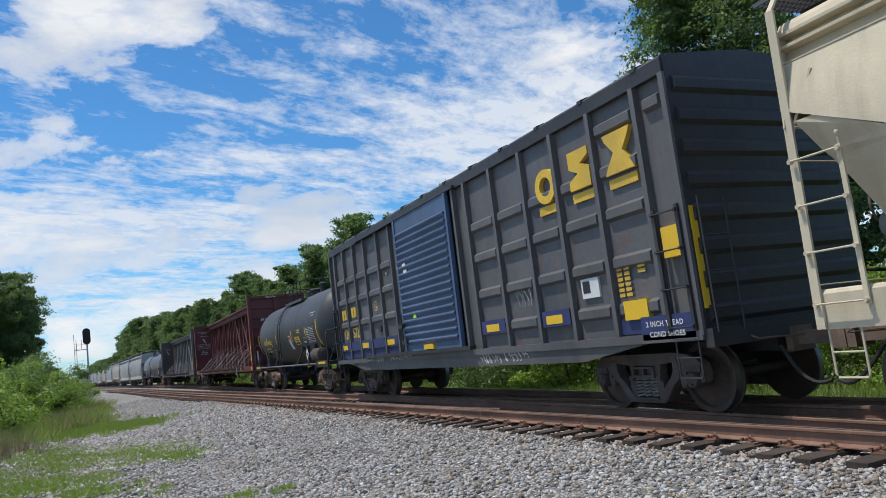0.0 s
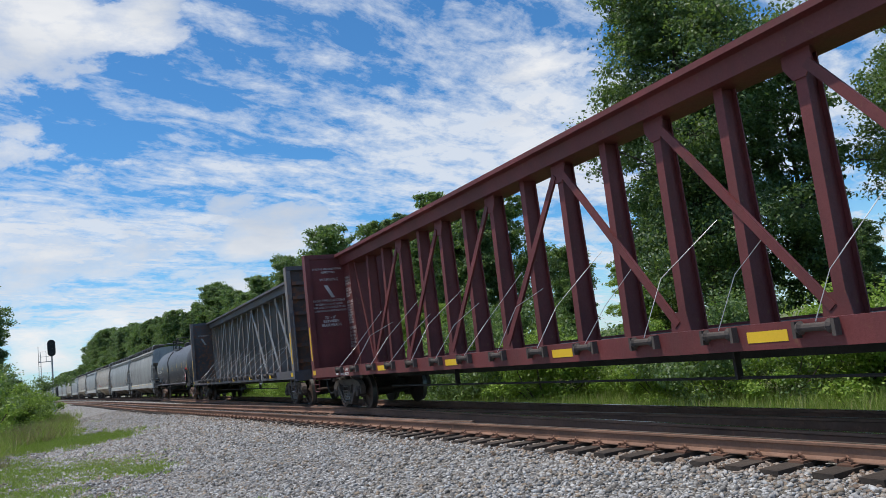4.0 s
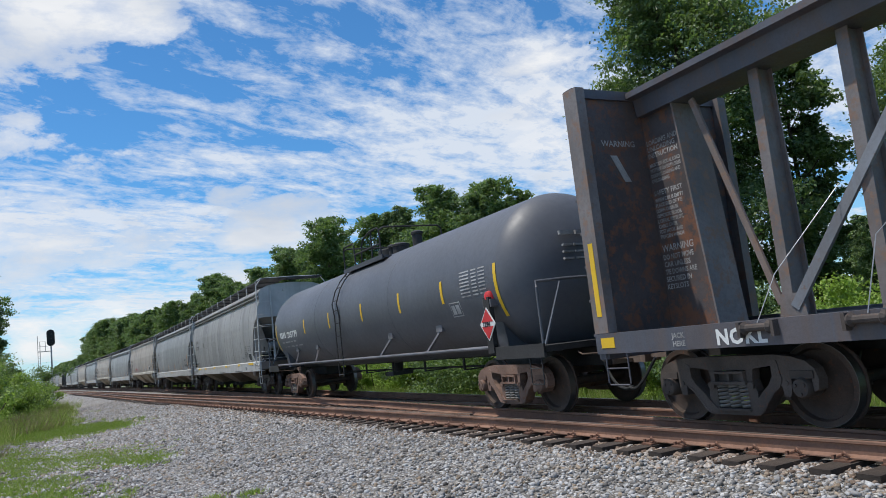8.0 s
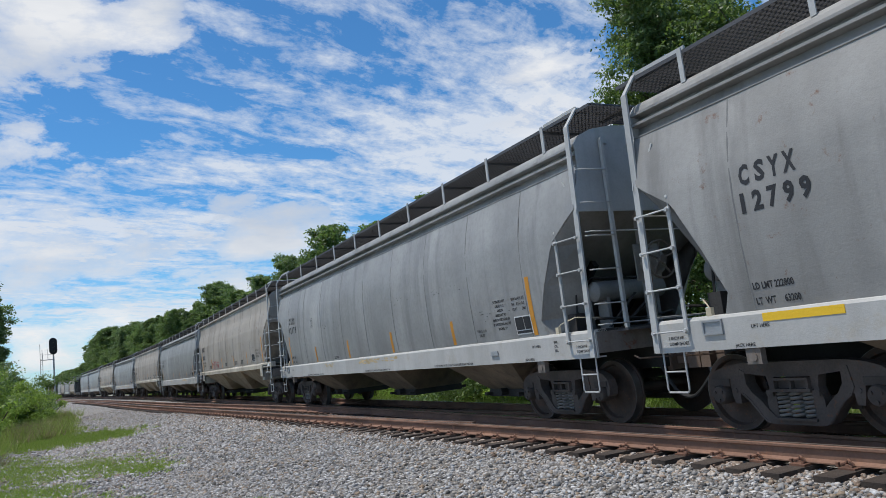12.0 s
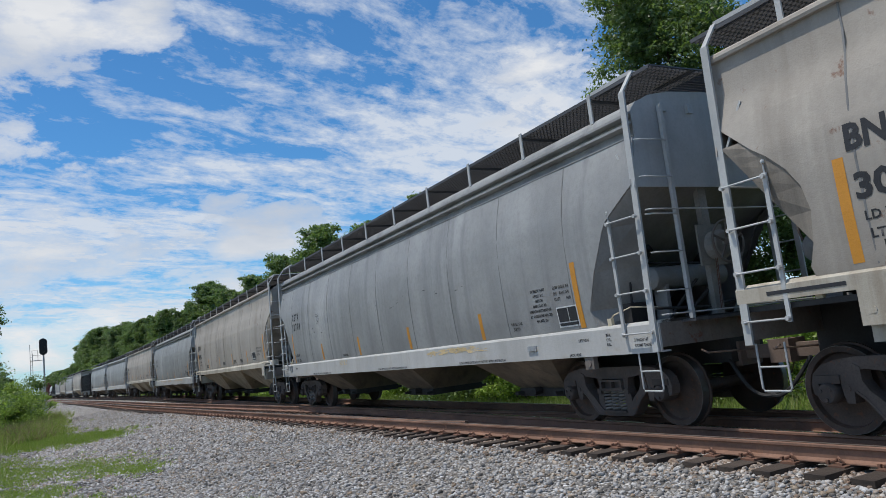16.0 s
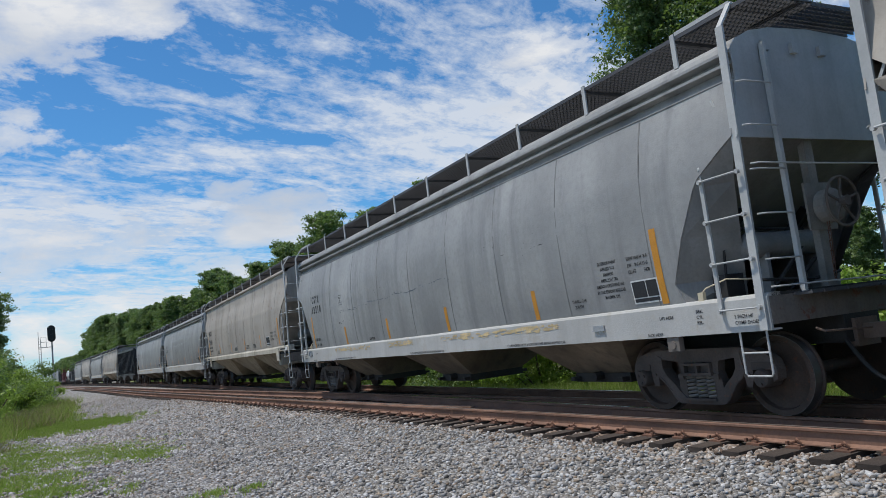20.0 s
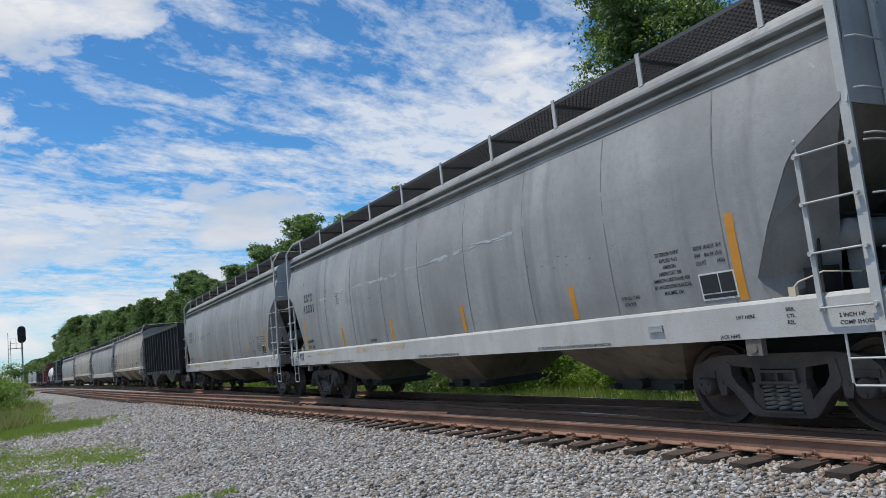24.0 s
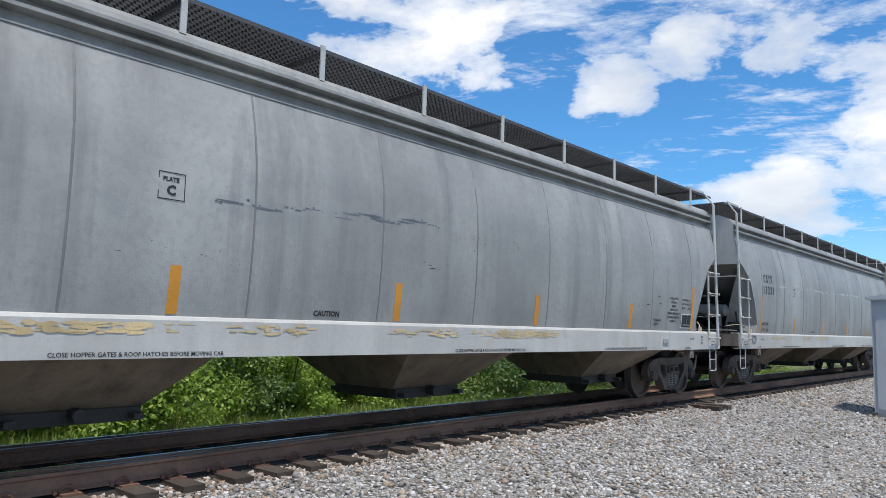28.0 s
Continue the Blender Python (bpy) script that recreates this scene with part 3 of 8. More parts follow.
TRUCK_MESH = {}
for key, mat in (("dark", M_TRUCK), ("rusty", M_TRUCKR)):
    bolster = Shape().box(-1.05, 1.05, -0.21, 0.21, 0.53, 0.655).box(-0.35, 0.35, -0.35, 0.35, 0.60, 0.78).box(-0.85, 0.85, -0.62, -0.50, 0.30, 0.48).box(-0.85, 0.85, 0.50, 0.62, 0.30, 0.48)
    bolster.box(-1.13, -1.05, -0.255, 0.255, 0.51, 0.545).box(-1.125, -1.05, -0.235, 0.235, 0.635, 0.665).box(-1.12, -1.05, -0.235, -0.20, 0.545, 0.635).box(-1.12, -1.05, 0.20, 0.235, 0.545, 0.635).box(-1.115, -1.05, -0.016, 0.016, 0.545, 0.635)
    TRUCK_MESH[key] = (bolster.mesh("truck", mat), side_frame_shape(-1).mesh("side_frame", mat), side_frame_shape(1).mesh("side_frame", mat), (bearing_mesh(mat, -1), bearing_mesh(mat, 1)))
WHEELSET, TREAD, SPRINGS = wheelset_mesh(), (tread_mesh(-1), tread_mesh(1)), (spring_mesh(-1), spring_mesh(1))
WHEELS = []


def add_trucks(car, ys, key="dark"):
    bol, fa, fb, bear = TRUCK_MESH[key]
    for y in ys:
        t = part("truck", bol, None, car, at=(0, y, 0))
        part("side_frame", fa, None, t)
        part("side_frame", fb, None, t)
        part("spring_nest", SPRINGS[0], None, t)
        part("spring_nest", SPRINGS[1], None, t)
        for e in (-AXLE, AXLE):
            WHEELS.append(part("wheelset", WHEELSET, None, t, at=(0, e, WHEEL_R)))
            for m in bear:
                part("bearing", m, None, t, at=(0, e, WHEEL_R))
            for m in TREAD:
                part("wheel_rim", m, None, t, "bright worn wheel rim", at=(0, e, WHEEL_R))


def coupler_shape(sg, y):
    """A coupler that reaches from the end sill to the meeting point."""
    s = Shape()
    e = y + sg * 0.72
    s.box(-0.09, 0.09, min(y, e), max(y, e), 0.80, 0.97)
    s.box(-0.20, 0.20, y - 0.05, y + 0.05, 0.72, 1.04)
    k = e + sg * 0.10
    s.prism([(-0.17, e - sg * 0.12), (-0.20, e + sg * 0.08), (-0.06, k), (0.02, e), (0.16, e + sg * 0.05), (0.19, e - sg * 0.10)], 0.74, 1.03, "z")
    s.tube([(-0.9, y + sg * 0.06, 1.0), (-0.9, y + sg * 0.16, 0.96), (0, y + sg * 0.16, 0.92)], 0.014)
    return s


def hose_shape(sg, y):
    pts = []
    for i in range(10):
        u = i / 9
        pts.append((-0.42 - 0.06 * math.sin(u * 3), y + sg * (0.05 + 0.66 * u), 0.82 - 0.46 * math.sin(u * math.pi * 0.62)))
    return Shape().tube(pts, 0.025, 7)


def add_couplers(car, half):
    for sg in (-1, 1):
        part("coupler", coupler_shape(sg, sg * half), M_COUPLER, car, "rusty knuckle coupler")
        part("air_hose", hose_shape(sg, sg * half), M_RUBBER, car, "black rubber brake hose", smooth=True)


# ---- covered hopper ----
H_HALF = 9.15
H_PROF = [(1.44, 1.485), (1.75, 1.525), (2.2, 1.555), (2.7, 1.565), (3.1, 1.545), (3.5, 1.475), (3.88, 1.375)]


def prof_x(z, prof=H_PROF):
    for (za, xa), (zb, xb) in zip(prof, prof[1:]):
        if z <= zb:
            return xa + (xb - xa) * max(0.0, (z - za) / (zb - za))
    return prof[-1][1]


def on_side(y0, z0, off=0.006, prof=H_PROF):
    """Places lettering on the near side: right runs south, up follows the bulge of the sheet."""
    return lambda a, b: (-(prof_x(z0 + b, prof) + off), y0 - a, z0 + b)


# outline of the side sheet at a car end: inset from the end, height
NOTCH = [(1.44, 1.20), (1.68, 1.30), (2.20, 1.06), (2.76, 0.74), (2.86, 0.66), (3.22, 0.10), (3.5, 0.06), (3.88, 0.06)]


# the tan cars are cut in an arc, the cream one along a long slope
NOTCH_ARC = [(1.68, 0.98), (1.78, 0.95), (2.0, 1.03), (2.33, 1.08), (2.60, 1.02), (2.80, 0.89), (3.0, 0.68), (3.13, 0.50), (3.51, 0.05), (4.28, 0.05)]
NOTCH_LONG = [(1.44, 2.7), (2.0, 2.4), (2.5, 1.75), (2.90, 1.10), (3.34, 0.10), (3.88, 0.06)]
NOTCHES = {"tan": NOTCH_ARC, "cream": NOTCH_LONG}


def inset(z, notch=NOTCH):
    for (za, a), (zb, b) in zip(notch, notch[1:]):
        if z <= zb:
            return a + (b - a) * max(0.0, (z - za) / (zb - za))
    return notch[-1][1]


def hopper_side(sg, key="grey"):
    s = Shape()
    notch = NOTCHES.get(key, NOTCH)
    zs = sorted({z for z, _ in H_PROF if z > notch[0][0]} | {z for z, _ in notch} | {2.0, 2.45, 2.95, 3.3, 3.7})
    rows = []
    for z in zs:
        e = H_HALF - inset(z, notch)
        ys = [-e + 2 * e * k / 24 for k in range(25)]
        rows.append([(sg * (prof_x(z) + 0.004 * math.sin(k * 2.1 + z * 2)), y, z) for k, y in enumerate(ys)])
    s.sheet(rows)
    # the cut edge has thickness
    for e in (0, -1):
        edge = [r[e] for r in rows]
        s.sheet([edge, [(p[0] - sg * 0.05, p[1], p[2]) for p in edge]])
    return s


def hopper_roof(key="grey"):
    s = Shape()
    e = H_HALF - 0.04
    if key == "tan":
        half = [(1.375, 4.27), (1.43, 4.275), (1.44, 4.31), (1.43, 4.35), (1.40, 4.375), (1.30, 4.40), (1.05, 4.47), (0.7, 4.54), (0.0, 4.58)]
    else:
        half = [(1.375, 3.88), (1.385, 3.885), (1.385, 3.90), (1.31, 3.905), (1.27, 4.03), (1.40, 4.045), (1.40, 4.08), (1.27, 4.09), (1.25, 4.17), (1.39, 4.185), (1.39, 4.22), (1.33, 4.23), (1.30, 4.31), (1.25, 4.37), (1.05, 4.44), (0.7, 4.51), (0.0, 4.55)]
    line = [(-a, b) for a, b in half] + [(a, b) for a, b in half[:-1][::-1]]
    s.sheet([[(a, y, b) for a, b in line] for y in (-e, e)])
    return s


def hopper_end(sg, key="grey"):
    """The upright end sheet above and the slope sheet running in and down below it."""
    s = Shape()
    notch = NOTCHES.get(key, NOTCH)
    y = sg * (H_HALF - 0.10)
    if key == "tan":
        # steep sheet with a folded ridge down its middle
        q = sg * (H_HALF - 1.25)
        s.add([(-1.51, y, 3.25), (0.0, y, 3.25), (1.51, y, 3.25), (-1.40, q, 1.60), (0.0, q + sg * 0.35, 1.60), (1.40, q, 1.60)], [(0, 1, 4, 3), (1, 2, 5, 4)])
        # folded wings that close the sheet against the cut of the sides
        for x in (-1, 1):
            zs = (1.60, 1.78, 2.0, 2.33, 2.60, 2.80, 3.0, 3.13, 3.25)
            out = [(x * (prof_x(z) - 0.02), sg * (H_HALF - inset(z, notch) - 0.01), z) for z in zs]
            inn = [(x * (1.40 + 0.11 * (z - 1.60) / 1.65), sg * (H_HALF - 1.25 + 1.15 * (z - 1.60) / 1.65), z) for z in zs]
            s.sheet([out, inn])
        return s
    q = sg * (H_HALF - 2.9)
    s.add([(-1.50, y, 3.20), (1.50, y, 3.20), (0.80, q, 1.30), (-0.80, q, 1.30)], [(0, 1, 2, 3)])
    # folded wings that close the sheet against the sides
    for x in (-1, 1):
        out = [(x * (prof_x(z) - 0.02), sg * (H_HALF - inset(z, notch)), z) for z in (1.40, 1.68, 2.20, 2.76, 2.86, 3.22)]
        inn = [(x * (0.80 + 0.70 * k), sg * (H_HALF - 0.85 + 0.70 * k), z) for k, z in ((0.0, 1.40), (0.12, 1.68), (0.38, 2.20), (0.70, 2.76), (0.78, 2.86), (1.0, 3.22))]
        s.sheet([out, inn])
    return s


def hopper_end_sheet(sg):
    y = sg * (H_HALF - 0.038)
    up = [(-1.385, 3.88), (-1.475, 3.50), (-1.53, 3.18), (1.53, 3.18), (1.475, 3.50), (1.385, 3.88), (1.395, 4.22), (1.30, 4.34), (1.06, 4.455), (0.7, 4.525), (0.0, 4.56), (-0.7, 4.525), (-1.06, 4.455), (-1.30, 4.34), (-1.395, 4.22)]
    s = Shape().prism(up, y - 0.01, y + 0.01, "y")
    for x in (-0.85, -0.35, 0.15):
        s.box(x - 0.05, x + 0.05, min(y, y + sg * 0.06), max(y, y + sg * 0.06), 4.22, 4.34)
    return s


def hopper_end_frame(sg, key="grey"):
    s = Shape()
    if key == "tan":
        for x in (-0.55, 0.55):
            s.bar((x, sg * (H_HALF - 0.30), 1.44), (x, sg * (H_HALF - 0.55), 2.55), 0.10, 0.08)
        s.box(-1.50, 1.50, *sorted((sg * H_HALF, sg * (H_HALF - 1.9))), 1.40, 1.46)
        s.box(-0.32, 0.32, *sorted((sg * H_HALF, sg * (H_HALF - 2.9))), 0.78, 1.40)
        s.tube([(-0.9, sg * (H_HALF - 0.25), 1.62), (0.5, sg * (H_HALF - 0.25), 1.62)], 0.12, 10)
        return s
    for x in (-0.62, 0.62):
        s.bar((x, sg * (H_HALF - 2.1), 1.46), (x, sg * (H_HALF - 0.9), 2.5), 0.12, 0.10)
    # levers and a low shelf of rigging on the deck
    s.bar((-0.85, sg * (H_HALF - 0.45), 1.46), (-0.35, sg * (H_HALF - 0.35), 1.95), 0.05, 0.03)
    s.bar((-0.60, sg * (H_HALF - 0.40), 1.46), (-0.20, sg * (H_HALF - 0.30), 1.80), 0.07, 0.03)
    s.tube([(-1.2, sg * (H_HALF - 0.35), 1.60), (-0.3, sg * (H_HALF - 0.30), 1.55), (0.5, sg * (H_HALF - 0.5), 1.62)], 0.02, 5)
    s.tube([(-1.2, sg * (H_HALF - 0.8), 1.5), (-1.15, sg * (H_HALF - 0.8), 2.0), (-0.9, sg * (H_HALF - 0.7), 2.25), (0.2, sg * (H_HALF - 0.7), 2.2)], 0.018, 5)
    s.tube([(-1.1, sg * (H_HALF - 0.9), 1.5), (-1.05, sg * (H_HALF - 0.9), 1.9), (-0.8, sg * (H_HALF - 0.75), 2.12), (0.2, sg * (H_HALF - 0.7), 2.1)], 0.018, 5)
    s.box(-1.25, -0.95, *sorted((sg * (H_HALF - 0.75), sg * (H_HALF - 0.95))), 1.44, 1.72)
    s.box(-1.45, 1.45, *sorted((sg * H_HALF, sg * (H_HALF - 2.4))), 1.38, 1.44)
    s.box(-0.32, 0.32, *sorted((sg * H_HALF, sg * (H_HALF - 2.9))), 0.78, 1.38)
    return s


def end_sill_shape(sg):
    return Shape().box(-1.49, 1.49, *sorted((sg * (H_HALF + 0.004), sg * (H_HALF - 0.10))), 1.10, 1.405)


def ladder_shape(sg, x, y_out, y_in, z0, z1, rungs, r=0.011):
    s = Shape()
    for y in (y_out, y_in):
        s.box(x - 0.012, x + 0.02, y - 0.028, y + 0.028, z0, z1)
    for k in range(rungs):
        z = z0 + 0.05 + (z1 - z0 - 0.12) * k / max(1, rungs - 1)
        s.tube([(x - 0.045, y_out, z), (x - 0.045, y_in, z)], r, 6)
        for y in (y_out, y_in):
            s.box(x - 0.05, x, y - 0.02, y + 0.02, z - 0.02, z + 0.02)
    return s


def hopper_ladder(sg):
    """One stile with a ball tip; the rungs bolt to it and to the corner post."""
    s = Shape()
    y, p = sg * (H_HALF - 0.62), sg * (H_HALF - 0.07)
    s.box(-1.555, -1.53, y - 0.026, y + 0.026, 1.26, 2.84)
    s.tube([(-1.54, y, 2.84), (-1.54, y, 2.95)], 0.009, 5)
    s.lathe([(2.93, 0.0), (2.94, 0.020), (2.96, 0.024), (2.98, 0.018), (2.985, 0.0)], 8, "z", (-1.54, y, 0))
    for z in (1.30, 1.83, 2.32, 2.80):
        s.tube([(-1.575, y, z), (-1.60, y + (p - y) * 0.06, z), (-1.60, p - (p - y) * 0.06, z), (-1.575, p, z)], 0.012, 6)
        for q in (y, p):
            s.lathe([(-1.595, 0.026), (-1.55, 0.026)], 8, "x", (0, q, z))
    return s


def step_shape(x, y0, y1, z0=0.55, z1=1.06):
    """A stirrup of bent round bar with a second tread."""
    s = Shape().tube([(x, y0, z1), (x, y0, z0 + 0.03), (x, y0 + (y1 - y0) * 0.06, z0), (x, y1 - (y1 - y0) * 0.06, z0), (x, y1, z0 + 0.03), (x, y1, z1)], 0.013, 6)
    return s.tube([(x, y0, (z0 + z1) / 2), (x, y1, (z0 + z1) / 2)], 0.012, 6)


def brake_wheel_shape(sg):
    s = Shape()
    y, r = sg * (H_HALF + 0.20), 0.285
    c = (sg * 0.25, y, 2.38)
    ring = [(c[0] + r * math.cos(a), y, c[2] + r * math.sin(a)) for a in (2 * math.pi * k / 24 for k in range(24))]
    s.tube(ring, 0.017, 6, True)
    for k in range(5):
        a = 2 * math.pi * k / 5 + 0.3
        s.tube([(c[0], y - sg * 0.03, c[2]), (c[0] + r * math.cos(a), y, c[2] + r * math.sin(a))], 0.016, 5)
    s.lathe([(-0.06, 0.0), (-0.06, 0.06), (0.03, 0.05), (0.03, 0.0)], 10, "y", c)
    return s


def brake_housing_shape(sg):
    """Round gear case on a pressed bracket, carried by an upright channel from the deck."""
    s = Shape()
    c = (sg * 0.25, sg * (H_HALF + 0.04), 2.36)
    s.lathe([(-0.12, 0.0), (-0.12, 0.15), (-0.08, 0.20), (0.05, 0.20), (0.09, 0.15), (0.10, 0.05), (0.15, 0.04), (0.15, 0.0)] if sg > 0 else [(-0.15, 0.0), (-0.15, 0.04), (-0.10, 0.05), (-0.09, 0.15), (-0.05, 0.20), (0.08, 0.20), (0.12, 0.15), (0.12, 0.0)], 16, "y", c)
    s.box(c[0] - 0.24, c[0] + 0.24, *sorted((sg * (H_HALF - 0.08), sg * (H_HALF - 0.11))), 2.10, 2.66)
    s.box(c[0] - 0.07, c[0] + 0.07, *sorted((sg * (H_HALF - 0.11), sg * (H_HALF - 0.20))), 1.42, 3.20)
    return s


def brake_chain_shape(sg):
    s = Shape()
    for k in range(12):
        z, f = 2.19 - 0.058 * k, k % 2
        x, y = sg * (0.33 + 0.004 * k), sg * (H_HALF + 0.03)
        s.tube([(x - 0.016 * f, y - 0.016 * (1 - f), z), (x - 0.012 * f, y - 0.012 * (1 - f), z - 0.07), (x + 0.012 * f, y + 0.012 * (1 - f), z - 0.07), (x + 0.016 * f, y + 0.016 * (1 - f), z)], 0.007, 4, True)
    return s


def reservoir_shape(sg):
    """Air reservoir lying across the deck under the slope sheet."""
    y = sg * (H_HALF - 0.62)
    return Shape().lathe([(-1.02, 0.0), (-1.0, 0.10), (-0.94, 0.16), (0.40, 0.16), (0.46, 0.10), (0.48, 0.0)], 14, "x", (0, y, 2.02)).box(-0.80, -0.74, y - 0.12, y + 0.12, 1.44, 1.92).box(0.20, 0.26, y - 0.12, y + 0.12, 1.44, 1.92)


def end_platform_shape(sg):
    """Grating step across the end with a bowed grab rail under and above it."""
    s = Shape()
    for k in range(5):
        y = sg * (H_HALF + 0.03 + 0.05 * k)
        s.box(-1.10, 1.10, y - 0.008, y + 0.008, 1.385, 1.42)
    for k in range(12):
        x = -1.1 + 0.2 * k
        s.box(x - 0.01, x + 0.01, *sorted((sg * H_HALF, sg * (H_HALF + 0.25))), 1.38, 1.405)
    return s


def end_grab_shape(sg):
    y = H_HALF + 0.03
    s = Shape()
    for z, w in ((1.50, 0.25), (2.86, 0.05)):
        s.tube([(-1.46, sg * y, z), (-1.40, sg * (y + 0.06), z), (0.0, sg * (y + 0.06 + w * 0.2), z - 0.01), (1.40, sg * (y + 0.06), z), (1.46, sg * y, z)], 0.011, 6)
    return s


def grating_shape():
    """Roof walkway of one side: long bearing bars with cross bars between."""
    s = Shape()
    y0, y1 = -H_HALF - 0.28, H_HALF + 0.28
    for k in range(15):
        x = -1.265 + 0.07 * k
        s.box(x - 0.006, x + 0.006, y0, y1, 4.70, 4.75)
    n = 210
    for k in range(n + 1):
        y = y0 + (y1 - y0) * k / n
        s.box(-1.27, -0.28, y - 0.014, y + 0.014, 4.725, 4.745)
    for sg in (-1, 1):
        for k in range(9):
            y = sg * (H_HALF - 0.42 + 0.085 * k)
            s.box(-0.28, 1.27, y - 0.008, y + 0.008, 4.70, 4.75)
        for k in range(22):
            x = -0.6 + 0.085 * k
            s.box(x - 0.008, x + 0.008, *sorted((sg * (H_HALF - 0.42), sg * (H_HALF + 0.28))), 4.725, 4.745)
    return s


def bay_shape(y0, y1, g0, g1):
    s = Shape()
    top = [(-1.40, y0, 1.06), (1.40, y0, 1.06), (1.40, y1, 1.06), (-1.40, y1, 1.06)]
    mid = [(-0.62, g0, 0.50), (0.62, g0, 0.50), (0.62, g1, 0.50), (-0.62, g1, 0.50)]
    s.add(top + mid, [(0, 1, 2, 3), (7, 6, 5, 4), (0, 4, 5, 1), (1, 5, 6, 2), (2, 6, 7, 3), (3, 7, 4, 0)])
    return s


def gate_shape(g0, g1):
    s = Shape().box(-0.66, 0.66, g0 + 0.02, g1 - 0.02, 0.36, 0.50)
    for y in (g0 + 0.1, g1 - 0.1):
        s.box(-0.80, 0.80, y - 0.05, y + 0.05, 0.39, 0.45)
    s.lathe([(-0.82, 0.07), (-0.66, 0.07)], 8, "x", (0, (g0 + g1) / 2, 0.46))
    return s


def sill_shape(sg):
    s = Shape()
    xo, xi = sg * 1.52, sg * 1.30
    prof = [(xo, 1.04), (xo, 1.40), (sg * 1.50, 1.43), (sg * 1.475, 1.445), (xi, 1.445), (xi, 1.40), (sg * 1.49, 1.38), (sg * 1.49, 1.06), (sg * 1.36, 1.06), (sg * 1.36, 1.04)]
    s.prism(prof, -H_HALF, H_HALF, "y")
    return s


def tan_sill_shape(sg):
    """A shallow ledge under the side sheet, thinner past the bolsters."""
    s = Shape()
    for a, b, z0 in ((-7.42, 7.42, 1.46), (-H_HALF, -7.42, 1.50), (7.42, H_HALF, 1.50)):
        k = 0.004 if z0 > 1.48 else 0.0
        s.prism([(sg * (1.555 - k), z0), (sg * (1.555 - k), z0 + 0.15), (sg * (1.50 - k), 1.70 - k), (sg * 1.36, 1.70 - k), (sg * 1.36, z0)], a, b, "y")
    return s


def tan_bolster_plate(sg):
    s = Shape().box(-1.575, -1.54, sg * 7.56 - 0.19, sg * 7.56 + 0.19, 1.16, 1.63)
    return s.lathe([(-1.58, 0.035), (-1.574, 0.035)], 10, "x", (0, sg * 7.62, 1.30)).box(-1.5, -0.3, sg * 7.56 - 0.16, sg * 7.56 + 0.16, 1.0, 1.45)


def tan_bay_shape(y0, y1, g0, g1):
    top = [(-1.44, y0, 1.47), (1.44, y0, 1.47), (1.44, y1, 1.47), (-1.44, y1, 1.47)]
    mid = [(-0.66, g0, 0.56), (0.66, g0, 0.56), (0.66, g1, 0.56), (-0.66, g1, 0.56)]
    return Shape().add(top + mid, [(0, 1, 2, 3), (7, 6, 5, 4), (0, 4, 5, 1), (1, 5, 6, 2), (2, 6, 7, 3), (3, 7, 4, 0)])


TAN_BAYS = ((-7.30, -2.62, -6.15, -4.90), (-2.60, 2.40, -1.40, 0.05), (2.42, 7.30, 3.75, 5.15))


def bars_text(place, rows):
    """Writing too small to read: thin bars, one a word. rows: (right, up, length, height)."""
    s = Shape()
    for a, b, l, hgt in rows:
        s.add([place(a, b), place(a + l, b), place(a + l, b + hgt), place(a, b + hgt)], [(0, 1, 2, 3)])
    return s


def strip_on_side(y, w, z0, z1, off=0.004):
    zs = [z0 + (z1 - z0) * k / 6 for k in range(7)]
    return Shape().sheet([[(-(prof_x(z) + off), yy, z) for z in zs] for yy in (y - w / 2, y + w / 2)])


HOP, HOP_MAT = {}, {}


def hopper_meshes(body_mat, key):
    """Builds the meshes of one kind of hopper once."""
    h = H_HALF
    HOP_MAT[key] = body_mat
    seams = Shape()
    z0, z1 = (1.71, 4.27) if key == "tan" else (1.45, 3.87)
    zs = [z0 + (z1 - z0) * i / 10 for i in range(11)]
    seams.sheet([[(-(prof_x(z) + o), dy, z) for z in zs] for dy, o in ((-0.013, 0.001), (-0.007, 0.005), (0.007, 0.005), (0.013, 0.001))])
    HOP[key] = dict(
        caps=[hopper_end_sheet(g).mesh("end_sheet", body_mat if key == "cream" else M_TAN if key == "tan" else M_ENDSHEET) for g in (-1, 1)],
        side_a=hopper_side(-1, key).mesh("side_sheet", body_mat, True), side_b=hopper_side(1, key).mesh("side_sheet", body_mat, True),
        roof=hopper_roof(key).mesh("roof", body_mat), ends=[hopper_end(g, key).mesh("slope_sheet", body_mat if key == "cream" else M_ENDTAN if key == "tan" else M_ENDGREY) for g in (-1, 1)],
        frames=[hopper_end_frame(g, key).mesh("end_frame", M_DARKSTEEL) for g in (-1, 1)], seams=seams.mesh("weld_seam", M_SEAM if key != "cream" else body_mat))


STRIPES = {"grey": [(7.565, 2.41), (4.60, 1.93), (1.55, 1.94), (-1.58, 1.94), (-4.75, 1.93), (-7.63, 2.42)],
           "tan": [(7.70, 2.75), (4.47, 2.26), (1.40, 2.22), (-1.72, 2.23), (-4.80, 2.24), (-7.85, 2.72)]}


